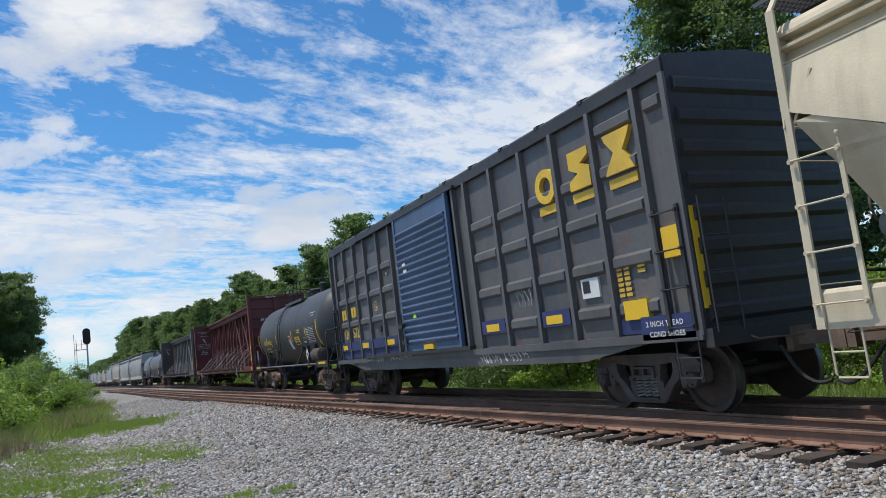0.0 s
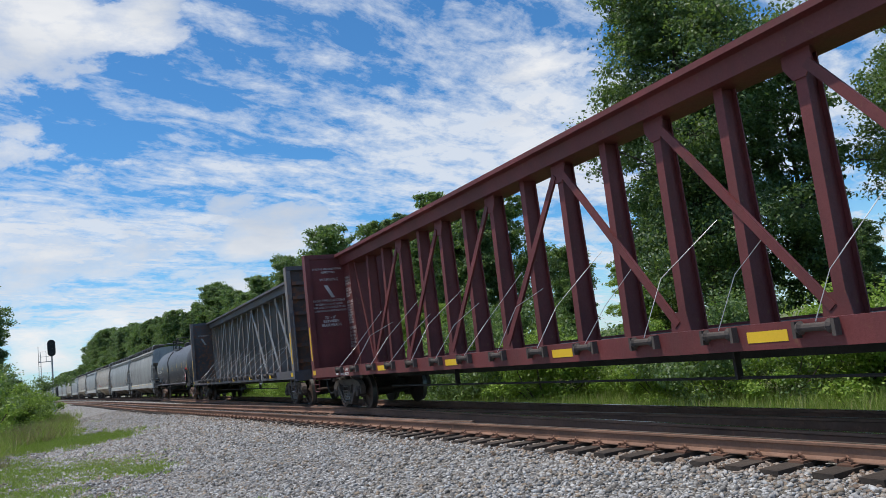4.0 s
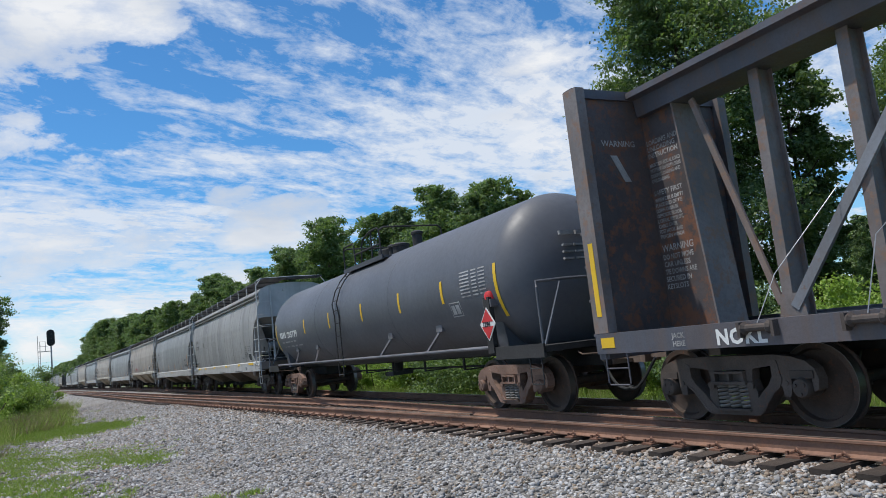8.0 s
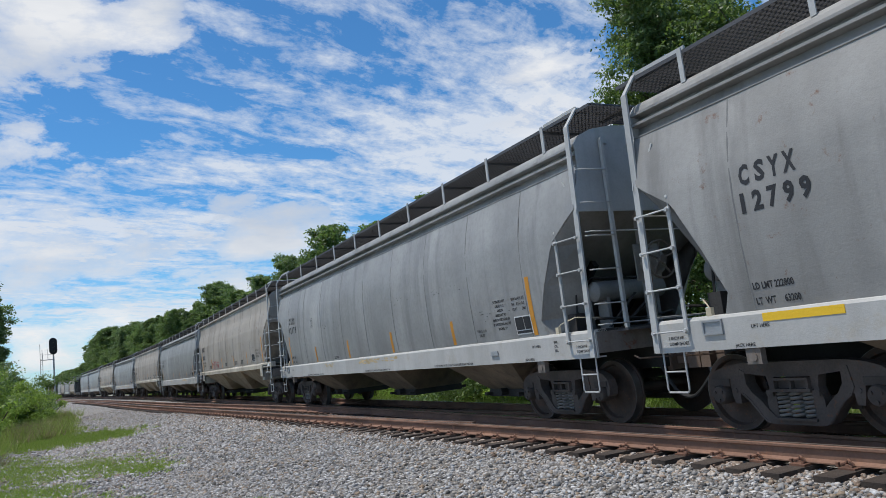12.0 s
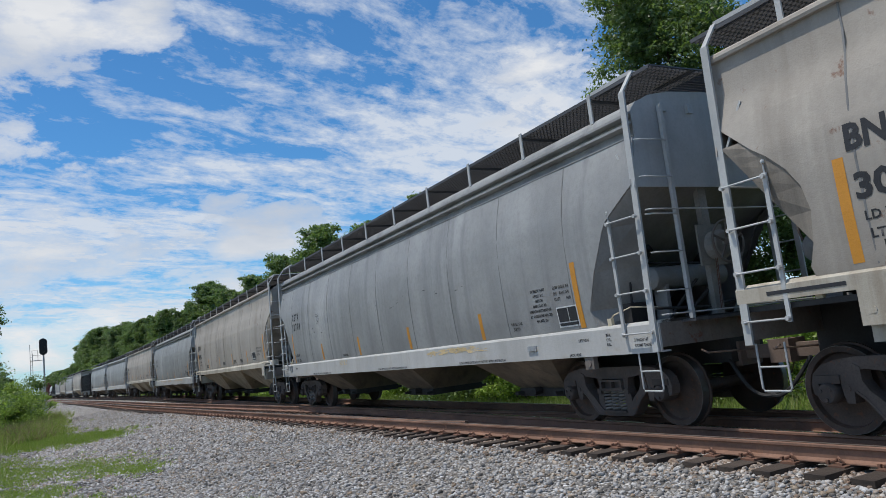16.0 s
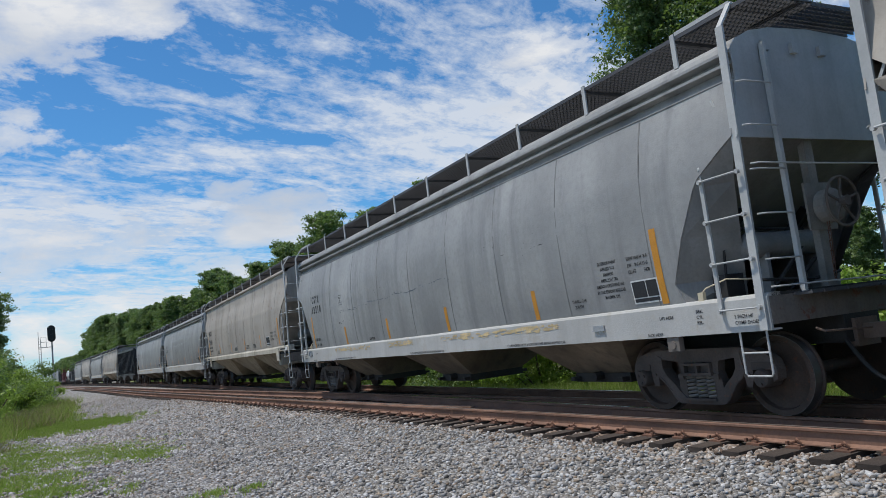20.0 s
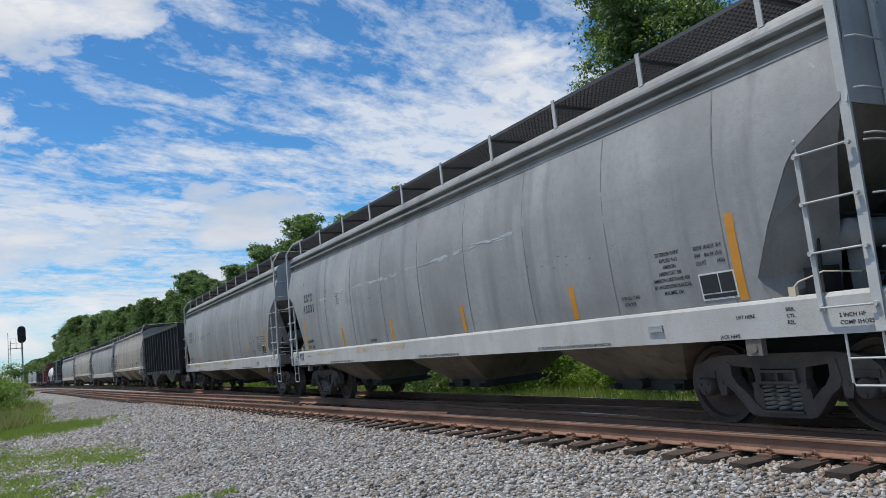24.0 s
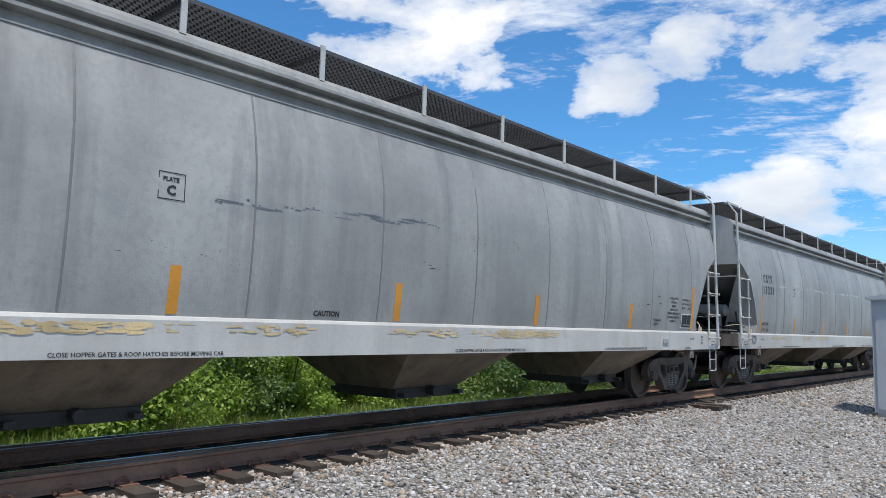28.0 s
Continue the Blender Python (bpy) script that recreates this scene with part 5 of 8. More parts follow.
# ---- boxcar ----
def scrawl_shape(rnd, pl, n, pitch, width, tall, thick):
    """Loose looping strokes of spray paint; pl(right, up) gives the point of the surface."""
    s = Shape()
    for k in range(n):
        x0, w, top, ph = pitch * k, width * rnd.uniform(0.7, 1.3), tall * rnd.uniform(0.6, 1.0), rnd.uniform(0, 3)
        pts = [(x0 + w * math.sin(a * 1.6 + ph), 0.01 + top * (0.5 - 0.5 * math.cos(a + ph))) for a in (0.42 * i for i in range(rnd.randint(8, 14)))]
        for (a, b), (c, d) in zip(pts, pts[1:]):
            ln = math.hypot(c - a, d - b) + 1e-6
            ux, uz = -(d - b) / ln * thick, (c - a) / ln * thick
            s.add([pl(a + ux, b + uz), pl(c + ux, d + uz), pl(c - ux, d - uz), pl(a - ux, b - uz)], [(0, 1, 2, 3)])
    return s


def side_rib_shape(a, b):
    """A pressed stiffener with sloping faces."""
    lo = [(-1.44, a, 0.0), (-1.44, b, 0.0), (-1.44, b, 0.215), (-1.44, a, 0.215)]
    hi = [(-1.515, a + 0.03, 0.045), (-1.515, b - 0.03, 0.045), (-1.515, b - 0.03, 0.165), (-1.515, a + 0.03, 0.165)]
    return Shape().add(lo + hi, [(0, 1, 2, 3), (7, 6, 5, 4), (0, 4, 5, 1), (1, 5, 6, 2), (2, 6, 7, 3), (3, 7, 4, 0)])


def boxcar(u, half, label, side_mat, end_mat, door_mat, near=True):
    car = thing("boxcar", label, "freight car", "cars of the train")
    X, zb, zt = 1.50, 1.02, 4.45
    body = Shape().box(-X + 0.06, X - 0.06, -half, half, zb + 0.1, zt + 0.06)
    part("body", body, side_mat, car)
    roof = Shape()
    line = [(-1.53, 4.46), (-1.53, 4.66), (-1.49, 4.70), (-1.40, 4.72), (0, 4.86), (1.40, 4.72), (1.49, 4.70), (1.53, 4.66), (1.53, 4.46)]
    roof.prism(line, -half - 0.012, half + 0.012, "y")
    cover = part("roof", roof, end_mat, car)
    for k in range(13):
        y = -half + 0.5 + (2 * half - 1.0) * k / 12
        part("roof_rib", shared("roof_rib|" + end_mat.name, lambda: Shape().prism([(-1.545, 4.65), (-1.545, 4.70), (-1.4, 4.755), (0, 4.895), (1.4, 4.755), (1.545, 4.70), (1.545, 4.65)], -0.05, 0.05, "y"), end_mat), None, cover, at=(0, y, 0))
    # side posts and the panels' stiffening ribs
    d0, d1 = -1.32, 1.82          # the door's opening
    front = [-half + 0.02, -7.38, -6.34, -5.31, -4.30, -3.19, -2.09, d0 - 0.22]
    back = [d1 + 0.06, 2.40, 3.39, 4.50, 5.50, 6.52, 7.45, half - 0.02]
    post = shared("side_post|" + side_mat.name, lambda: Shape().box(-1.535, -1.44, -0.045, 0.045, 1.08, 4.47), side_mat)
    for y in front + back:
        part("side_post", post, None, car, at=(0, y, 0))
    for a, b in list(zip(front, front[1:]))[1:-1] + list(zip(back, back[1:]))[1:-1]:
        rib = side_rib_shape(a + 0.09, b - 0.09).mesh("side_rib", side_mat)
        for z in (1.41, 2.08, 2.79, 3.41) + ((4.04,) if a < -7.3 else ()):
            part("side_rib", rib, None, car, at=(0, 0, z))
    part("side_rib", side_rib_shape(-half + 0.12, -7.52), side_mat, car, at=(0, 0, 4.06))
    part("side_sill", Shape().box(-1.54, -1.38, -half, half, 1.02, 1.14).prism([(-half + 1.0, 1.03), (-half + 2.6, 0.80), (half - 2.6, 0.80), (half - 1.0, 1.03)], -1.50, -1.44), side_mat, car, "scratched side sill with graffiti")
    # corrugated sliding door
    door = Shape().box(-1.575, -1.50, d0, d1, 1.22, 4.46)
    dr = part("sliding_door", door, door_mat, car, "blue corrugated sliding door")
    for k in range(17):
        z = 1.36 + 0.163 * k
        part("door_rib", shared("door_rib|" + door_mat.name, lambda: Shape().prism([(-1.57, 0.0), (-1.635, 0.075), (-1.635, 0.10), (-1.57, 0.145)], d0 + 0.10, d1 - 0.10, "y"), door_mat), None, dr, at=(0, 0, z))
    for y in (d0 + 0.03, d1 - 0.03):
        part("door_post", Shape().box(-1.60, -1.54, y - 0.05, y + 0.05, 1.2, 4.47), door_mat, dr)
    part("locking_bar", Shape().tube([(-1.66, d1 - 0.06, 1.25), (-1.66, d1 - 0.06, 2.15)], 0.020).box(-1.69, -1.60, d1 - 0.12, d1 + 0.16, 1.78, 1.90).box(-1.68, -1.60, d1 - 0.30, d1 - 0.02, 1.40, 1.50), end_mat, dr)
    part("door_track", Shape().box(-1.62, -1.48, d0 - 0.4, d1 + 3.2, 1.14, 1.22).box(-1.60, -1.48, d0 - 0.4, d1 + 3.2, 4.46, 4.52), end_mat, car)
    for sg in (-1, 1):
        y = sg * half
        end = Shape()
        end.prism([(-1.49, 1.05), (1.49, 1.05), (1.49, 4.66), (1.40, 4.71), (0, 4.84), (-1.40, 4.71), (-1.49, 4.66)], *sorted((y, y + sg * 0.03)), "y")
        wall = part("corrugated_end", end, end_mat, car, "black ribbed end wall")
        rib = shared("end_rib|%d%g%s" % (sg, half, end_mat.name), lambda: Shape().prism([(y + sg * 0.02, 0), (y + sg * 0.085, 0.07), (y + sg * 0.085, 0.19), (y + sg * 0.02, 0.26)], -1.40, 1.40), end_mat)
        for k in range(8):
            part("end_rib", rib, None, wall, at=(0, 0, 1.2 + 0.425 * k))
        part("end_sill", Shape().box(-1.50, 1.50, min(y, y + sg * 0.14), max(y, y + sg * 0.14), 0.92, 1.15), end_mat, car)
        part("ladder", ladder_shape(sg, -1.56, y - sg * 0.08, y - sg * 0.52, 1.15, 2.75, 4), end_mat, car)
        part("end_ladder", Shape().tube([(-1.42, y + sg * 0.16, 1.1), (-1.42, y + sg * 0.16, 2.8)], 0.014).tube([(-0.98, y + sg * 0.16, 1.1), (-0.98, y + sg * 0.16, 2.8)], 0.014).tube([(-1.42, y + sg * 0.16, 1.4), (-0.98, y + sg * 0.16, 1.4)], 0.012).tube([(-1.42, y + sg * 0.16, 1.85), (-0.98, y + sg * 0.16, 1.85)], 0.012).tube([(-1.42, y + sg * 0.16, 2.3), (-0.98, y + sg * 0.16, 2.3)], 0.012), end_mat, car)
        part("sill_step", step_shape(-1.52, y - sg * 0.1, y - sg * 0.5), end_mat, car)
        part("underframe", Shape().box(-0.3, 0.3, min(0, y), max(0, y), 0.75, 1.1), M_DARKSTEEL, car)
    if near:
        # large yellow emblem of three plain shapes over bars: a ring, a stepped block, an hourglass
        ring = Shape()
        for k in range(16):
            p = [(-5.0 + r * 0.30 * math.cos(w), 3.68 + r * 0.29 * math.sin(w)) for r, w in ((1, 0.3927 * k), (1, 0.3927 * (k + 1)), (0.55, 0.3927 * (k + 1)), (0.55, 0.3927 * k))]
            ring.prism(p, -1.5195, -1.43)
        part("emblem_ring", ring, M_EMBLEM, car, "plain yellow emblem ring")
        part("emblem_block", Shape().prism([(-5.70, 3.42), (-6.24, 3.42), (-6.24, 3.72), (-6.02, 3.80), (-6.24, 3.90), (-6.24, 4.02), (-5.72, 4.02), (-5.72, 3.76), (-5.94, 3.66), (-5.70, 3.56)], -1.5195, -1.43), M_EMBLEM, car, "plain yellow stepped block")
        part("emblem_hourglass", Shape().prism([(-6.60, 3.43), (-7.24, 3.43), (-7.18, 3.53), (-7.03, 3.73), (-7.18, 3.92), (-7.24, 4.02), (-6.62, 4.02), (-6.66, 3.92), (-6.83, 3.73), (-6.66, 3.53)], -1.5195, -1.43), M_EMBLEM, car, "plain yellow hourglass shape")
        for y, w in ((-4.69, 0.56), (-5.68, 0.54), (-6.60, 0.62)):
            part("emblem_bar", Shape().prism([(y, 3.235), (y - w, 3.235), (y - w, 3.375), (y, 3.375)], -1.475, -1.43), M_EMBLEM, car, "yellow bar below the emblem")
        flat_letter(car, "124", 0.42, 7.22, 1.78, -1.476, M_EMBLEM, 0.010, 0.85)
        flat_letter(car, "572", 0.42, 6.30, 1.78, -1.476, M_EMBLEM, 0.010, 0.85)
        for y, z, w, hh, n in ((7.27, 2.36, 0.50, 0.30, 2), (6.30, 2.38, 0.50, 0.30, 2)):
            for k in range(n):
                part("mark_bar", Shape().prism([(y - w * k / n, z), (y - w * (k + 0.75) / n, z), (y - w * (k + 0.75) / n, z + hh), (y - w * k / n, z + hh)], -1.475, -1.43), M_EMBLEM, car, "yellow character-sized bar")
        for a, b, ya, yb in ((-3.10, -2.18, -2.37, -2.87), (-5.21, -4.40, -4.52, -5.0), (4.60, 5.40, 4.83, 5.38), (2.50, 3.29, 2.75, 3.27), (3.49, 4.40, 0, 0), (6.62, 7.36, 6.85, 7.30), (5.60, 6.42, 0, 0)):
            part("blue_band", Shape().box(-1.5235, -1.43, a, b, 1.40, 1.66), M_BLUE, car, "dark blue painted rib")
            if ya:
                part("reflector_patch", Shape().box(-1.529, -1.43, min(ya, yb), max(ya, yb), 1.44, 1.58), M_YELLOW, car, "yellow reflective patch")
        for a, b in ((2.45, 7.40), (-7.34, -6.40)):
            part("blue_band", Shape().box(-1.478, -1.43, a, b, 1.16, 1.37), M_BLUE, car, "dark blue band above the sill")
        part("reflector_patch", Shape().box(-1.5285, -1.43, -7.07, -6.57, 1.36, 1.63), M_YELLOW, car, "large yellow patch")
        part("reflector_patch", Shape().box(-1.63, -1.55, 0.06, 0.60, 1.235, 1.345), M_YELLOW, dr, "yellow reflective patch")
        for y, z, w, hh in ((2.17, 3.30, 0.16, 0.12), (2.15, 3.12, 0.18, 0.10), (2.13, 2.98, 0.18, 0.12), (2.9, 2.82, 0.16, 0.10), (3.0, 3.25, 0.05, 0.08), (2.02, 1.50, 0.16, 0.08), (2.02, 1.40, 0.16, 0.06)):
            part("torn_sticker", Shape().prism([(y, z), (y - w, z + 0.02), (y - w * 0.9, z + hh), (y - 0.02, z + hh * 0.9)], -1.476, -1.43), M_WHITE, car, "torn white sticker")
        for y, z in ((1.45, 3.22), (1.40, 3.06)):
            part("torn_sticker", Shape().prism([(y, z), (y - 0.22, z + 0.04), (y - 0.20, z + 0.12), (y - 0.03, z + 0.10)], -1.619, -1.60), M_WHITE, dr, "torn white sticker")
        part("green_tag", Shape().prism([(1.06, 1.98), (0.88, 1.98), (0.94, 2.12), (1.06, 2.14)], -1.62, -1.60), M_TAG, dr, "fluorescent green tag")
        part("framed_mark", bars_text(flat(4.12, 2.41, -1.476), [(0, 0, 0.22, 0.02), (0, 0.24, 0.22, 0.02), (0, 0, 0.02, 0.26), (0.2, 0, 0.02, 0.26), (0.07, 0.06, 0.08, 0.07)]), M_EMBLEM, car, "small yellow framed mark")
        part("small_hatch", Shape().box(-1.482, -1.43, 3.78, 3.98, 1.82, 1.98), M_BLACKCAR, car)
        part("corner_patch", Shape().box(-1.56, -1.43, -half + 0.10, -half + 0.42, 2.1, 2.5), M_YELLOW, car, "yellow corner patch")
        part("corner_stripe", Shape().box(-1.46, -1.36, -half - 0.045, -half - 0.03, 1.4, 2.7), M_YELLOW, car, "yellow end stripe")
        part("notice", Shape().box(-1.476, -1.43, -6.0, -5.56, 1.76, 2.06), M_WHITE, car, "white notice with black marks")
        part("notice_mark", Shape().box(-1.48, -1.43, -5.78, -5.60, 1.84, 2.02), M_INK, car)
        rows = [(-6.46 - 0.16 * c, 0.12, 0.05) for c in range(2)]
        for i in range(6):
            sill_text(car, rows + ([(-6.92, 0.16, 0.05)] if i < 2 else []), 2.07 - 0.075 * i, -1.476, M_EMBLEM)
        flat_letter(car, "2 INCH TREAD", 0.10, -half + 1.0, 1.24, -1.546, M_WHITE, 0.002)
        flat_letter(car, "COND SHOES", 0.10, -half + 0.95, 1.10, -1.546, M_WHITE, 0.002)
        part("blue_band", Shape().box(-1.54, -1.43, -half + 0.1, -half + 1.1, 1.06, 1.38), M_BLUE, car, "dark blue band")
        rnd = random.Random(4)
        for y, z, n, x in ((4.9, 1.03, 4, -1.545), (4.1, 1.02, 4, -1.546), (3.1, 1.03, 8, -1.545), (2.05, 1.05, 4, -1.546), (-1.95, 0.84, 7, -1.506), (-2.95, 0.86, 7, -1.507)):
            part("graffiti", scrawl_shape(rnd, flat(y, z, x), n, 0.125, 0.055, 0.20 if z < 1 else 0.10, 0.010), M_WHITE, car, "white scrawled paint")
        part("graffiti", scrawl_shape(rnd, flat(-3.60, 1.80, -1.478), 5, 0.10, 0.06, 0.42, 0.007), M_FADED, car, "thin pale scrawl")
    add_trucks(car, (-half + 1.75, half - 1.75))
    add_couplers(car, half + 0.1)
    CARS.append((car, u))
    return car


# ---- tank car ----
def tank_car(u, half, label, mat, truck_key, R=1.42, zc=2.55, marks=(), kind="a"):
    car = thing("tank_car", label, "freight car", "cars of the train")
    e, dome = half - 0.50, 0.80
    prof = [(-e + dome * (1 - math.sin(w)), R * math.cos(w)) for w in (1.5708, 1.40, 1.22, 1.03, 0.82, 0.62, 0.42, 0.22, 0.08)] + [(-e + dome, R)]
    prof += [(-y, r) for y, r in prof[::-1]]
    tank = Shape().lathe([(y, max(r, 0.001)) for y, r in prof], 56, "y", (0, 0, zc))
    shell = part("tank", tank, mat, car, smooth=True)
    for y in (-e * 0.34, e * 0.34):
        part("tank_seam", Shape().lathe([(y - 0.02, R + 0.001), (y - 0.01, R + 0.006), (y + 0.01, R + 0.006), (y + 0.02, R + 0.001)], 56, "y", (0, 0, zc)), mat, shell)
    rail_z = 1.20 if kind == "b" else 1.10
    for sg in (-1, 1):
        y = sg * half
        part("stub_sill", Shape().box(-0.28, 0.28, *sorted((y, y - sg * 3.3)), 0.72, 1.05), M_DARKSTEEL, car)
        part("end_platform", Shape().box(-1.50, 1.50, min(y, y - sg * 1.5), max(y, y - sg * 1.5), 1.06, 1.16).box(-1.52, -1.48, min(y, y - sg * 1.5), max(y, y - sg * 1.5), 0.98, 1.2), M_DARKSTEEL, car)
        part("tank_saddle", Shape().prism([(-1.15, 1.1), (1.15, 1.1), (1.28, 1.9), (0.9, 1.55), (-0.9, 1.55), (-1.28, 1.9)], y - sg * 1.75 - 0.16, y - sg * 1.75 + 0.16, "y"), mat, car)
        part("handrail", Shape().tube([(-1.48, y - sg * 0.05, 1.15), (-1.48, y - sg * 0.05, 2.1), (-1.44, y - sg * 0.12, 2.2), (-0.9, y - sg * 0.08, 2.22), (0.9, y - sg * 0.08, 2.22), (1.44, y - sg * 0.12, 2.2), (1.48, y - sg * 0.05, 2.1), (1.48, y - sg * 0.05, 1.15)], 0.024, 8), mat, car)
        part("end_strut", Shape().bar((-0.95, y - sg * 0.12, 2.18), (-1.40, y - sg * 0.10, 1.18), 0.045, 0.03).bar((0.95, y - sg * 0.12, 2.18), (1.40, y - sg * 0.10, 1.18), 0.045, 0.03), mat, car)
        part("side_rail", Shape().tube([(-1.50, y - sg * 1.5, rail_z), (-1.50, 0, rail_z)], 0.034, 8), M_RAILPAINT, car)
        part("sill_step", step_shape(-1.48, y - sg * 0.15, y - sg * 0.5), M_DARKSTEEL, car)
        for yy in ((3.27, 5.57) if sg > 0 else (-2.25, -4.95)) if kind == "b" else (sg * 2.1, sg * 4.0):
            # a strut from the rail to a pad on the shell
            part("rail_bracket", Shape().bar((-1.48, yy, rail_z), (-1.24, yy + sg * 0.30, zc - 0.80), 0.06, 0.05).box(-1.30, -1.16, yy + sg * 0.30 - 0.14, yy + sg * 0.30 + 0.14, zc - 0.84, zc - 0.70), M_RAILPAINT if kind == "b" else M_DARKSTEEL, car)
    ang = lambda a: (-(R + 0.008) * math.sin(a), zc + (R + 0.008) * math.cos(a))
    on_tank = lambda y0, z0: (lambda a, b: (-math.sqrt(max(0.01, (R + 0.006) ** 2 - (z0 + b - zc) ** 2)), y0 - a, z0 + b))
    # yellow marks along the belly line
    for i, y in enumerate(marks):
        mid = 2.20 if i in (0, len(marks) - 1) else 2.38 if kind == "b" else 2.27
        tall = 0.96 if i in (0, len(marks) - 1) else 0.46
        pl = on_tank(y + 0.05, mid)
        part("reflector_stripe", Shape().sheet([[pl(a, tall * (k / 6 - 0.5)) for k in range(7)] for a in (0, 0.10)]), M_YELLOW, shell, "yellow reflective stripe")
    # dome, platform, ladder
    d = Shape().lathe([(zc + R - 0.05, 0.32), (zc + R + 0.22, 0.32), (zc + R + 0.25, 0.28), (zc + R + 0.25, 0.0)], 18, "z", (0, 0, 0))
    part("manway", d, M_DARKSTEEL, car, smooth=True)
    pz = zc + math.sqrt(R * R - 0.86 * 0.86) + 0.10
    plat = part("top_platform", Shape().box(-0.92, -0.45, -1.7, 1.35, pz - 0.025, pz + 0.02).box(-0.95, -0.90, -1.7, 1.35, pz - 0.06, pz + 0.06), M_MESH, car, "dark grated platform on the tank")
    # a low hoop at the ladder, a taller one round the fittings, rails across the top
    for path in ([(-0.92, 1.30, pz), (-0.92, 1.30, pz + 0.62), (-0.92, 1.24, pz + 0.70), (-0.92, 0.50, pz + 0.70), (-0.92, 0.42, pz + 0.62), (-0.92, 0.36, pz)],
                 [(-0.92, -0.10, pz), (-0.92, -0.20, pz + 0.52), (-0.92, -0.36, pz + 0.68), (-0.92, -0.90, pz + 0.80), (-0.92, -1.45, pz + 0.80), (-0.92, -1.56, pz + 0.74), (-0.92, -1.60, pz)],
                 [(-0.92, 1.30, pz + 0.60), (-0.80, 1.34, pz + 0.68), (0.80, 1.34, pz + 0.68), (0.92, 1.30, pz + 0.60), (0.92, 1.30, pz)],
                 [(-0.92, -1.56, pz + 0.72), (-0.80, -1.60, pz + 0.80), (0.80, -1.60, pz + 0.80), (0.92, -1.56, pz + 0.72), (0.92, -1.56, pz)],
                 [(-0.92, -0.95, pz), (-0.92, -0.98, pz + 0.80)], [(-0.92, 0.38, pz + 0.36), (-0.92, -1.58, pz + 0.36)]):
        part("platform_rail", Shape().tube(path, 0.024, 7), M_DARKSTEEL, plat, smooth=True)
    for y, r, hh in ((-1.15, 0.22, 0.20), (-2.25, 0.13, 0.34), (-0.55, 0.10, 0.26)):
        part("top_valve", Shape().lathe([(zc + R - 0.06, r), (zc + R + hh - 0.06, r), (zc + R + hh - 0.05, r + 0.03), (zc + R + hh, r + 0.03), (zc + R + hh + 0.05, r * 0.5)], 14, "z", (-0.15, y, 0)), M_DARKSTEEL, car, smooth=True)
    lad = Shape()
    for y in (0.55, 0.95):
        lad.tube([(-1.50, y, 0.75), (-1.50, y, zc)] + [(-(R + 0.10) * math.sin(a), y, zc + (R + 0.10) * math.cos(a)) for a in (1.35, 1.1, 0.9, 0.7)], 0.018)
    for k in range(6):
        lad.tube([(-1.50, 0.55, 0.8 + 0.36 * k), (-1.50, 0.95, 0.8 + 0.36 * k)], 0.013)
    for a in (1.3, 1.05, 0.8):
        lad.tube([(-(R + 0.10) * math.sin(a), 0.55, zc + (R + 0.10) * math.cos(a)), (-(R + 0.10) * math.sin(a), 0.95, zc + (R + 0.10) * math.cos(a))], 0.013)
    part("ladder", lad, M_DARKSTEEL, car)
    part("bottom_outlet", Shape().lathe([(0.72, 0.12), (1.0, 0.16), (1.2, 0.2)], 12, "z", (0, 0.2, 0)).box(-0.3, 0.3, -0.1, 0.5, 0.62, 0.72), M_DARKSTEEL, car)
    for x, z in ((-0.25, 1.0), (0.35, 0.74)):
        part("brake_rod", Shape().tube([(x, -half + 2.6, z), (x, half - 2.6, z)], 0.028, 6), M_DARKSTEEL, car)
    for k in range(7):
        y = (half - 3.0) * (k - 3) / 3
        part("rod_hanger", Shape().box(-0.27, -0.23, y - 0.03, y + 0.03, 0.70, 1.22).box(-0.27, 0.37, y - 0.02, y + 0.02, 0.70, 0.73), M_DARKSTEEL, car)
    part("air_reservoir", Shape().lathe([(-half + 3.2, 0.20), (-half + 4.2, 0.20)], 14, "y", (0.5, 0, 0.80)), M_DARKSTEEL, car)
    if kind == "a":
        part("lettering", text_fit("GAPX  6506", 1.50, 0.20, M_YELLOW, on_tank(4.66, 2.13), 0.012), None, shell, "yellow painted lettering")
        part("stencil_line", bars_text(on_tank(4.5, 1.72), [(0, 0.20, 1.0, 0.055), (0, 0.06, 1.0, 0.055), (1.35, 0.50, 0.3, 0.05), (1.35, 0.40, 0.3, 0.05), (1.35, 0.30, 0.25, 0.05), (1.5, 0.1, 0.25, 0.05), (1.5, 0.0, 0.25, 0.05)]), M_YELLOW, shell)
        plate = on_tank(-3.81, 1.94)
        part("data_table", bars_text(plate, [(0, 0.063 * k, 0.34, 0.026) for k in range(8)] + [(0.43, 0.063 * k, 0.14, 0.026) for k in range(8)] + [(0.66, 0.063 * k, 0.16, 0.026) for k in range(8)] + [(0.89, 0.063 * k, 0.15, 0.026) for k in range(8)] + [(-0.04, -0.04, 1.16, 0.012), (-0.04, 0.50, 1.16, 0.012), (-0.04, -0.04, 0.012, 0.55), (0.39, -0.04, 0.010, 0.55), (0.62, -0.04, 0.010, 0.55), (0.85, -0.04, 0.010, 0.55), (1.11, -0.04, 0.012, 0.55)]), M_WHITE, shell, "white table of small stencils")
        part("stencil_line", bars_text(on_tank(-4.35, 2.85), [(0, 0.10, 0.75, 0.035), (0.22, 0.0, 0.4, 0.035)]), M_FADED, shell)
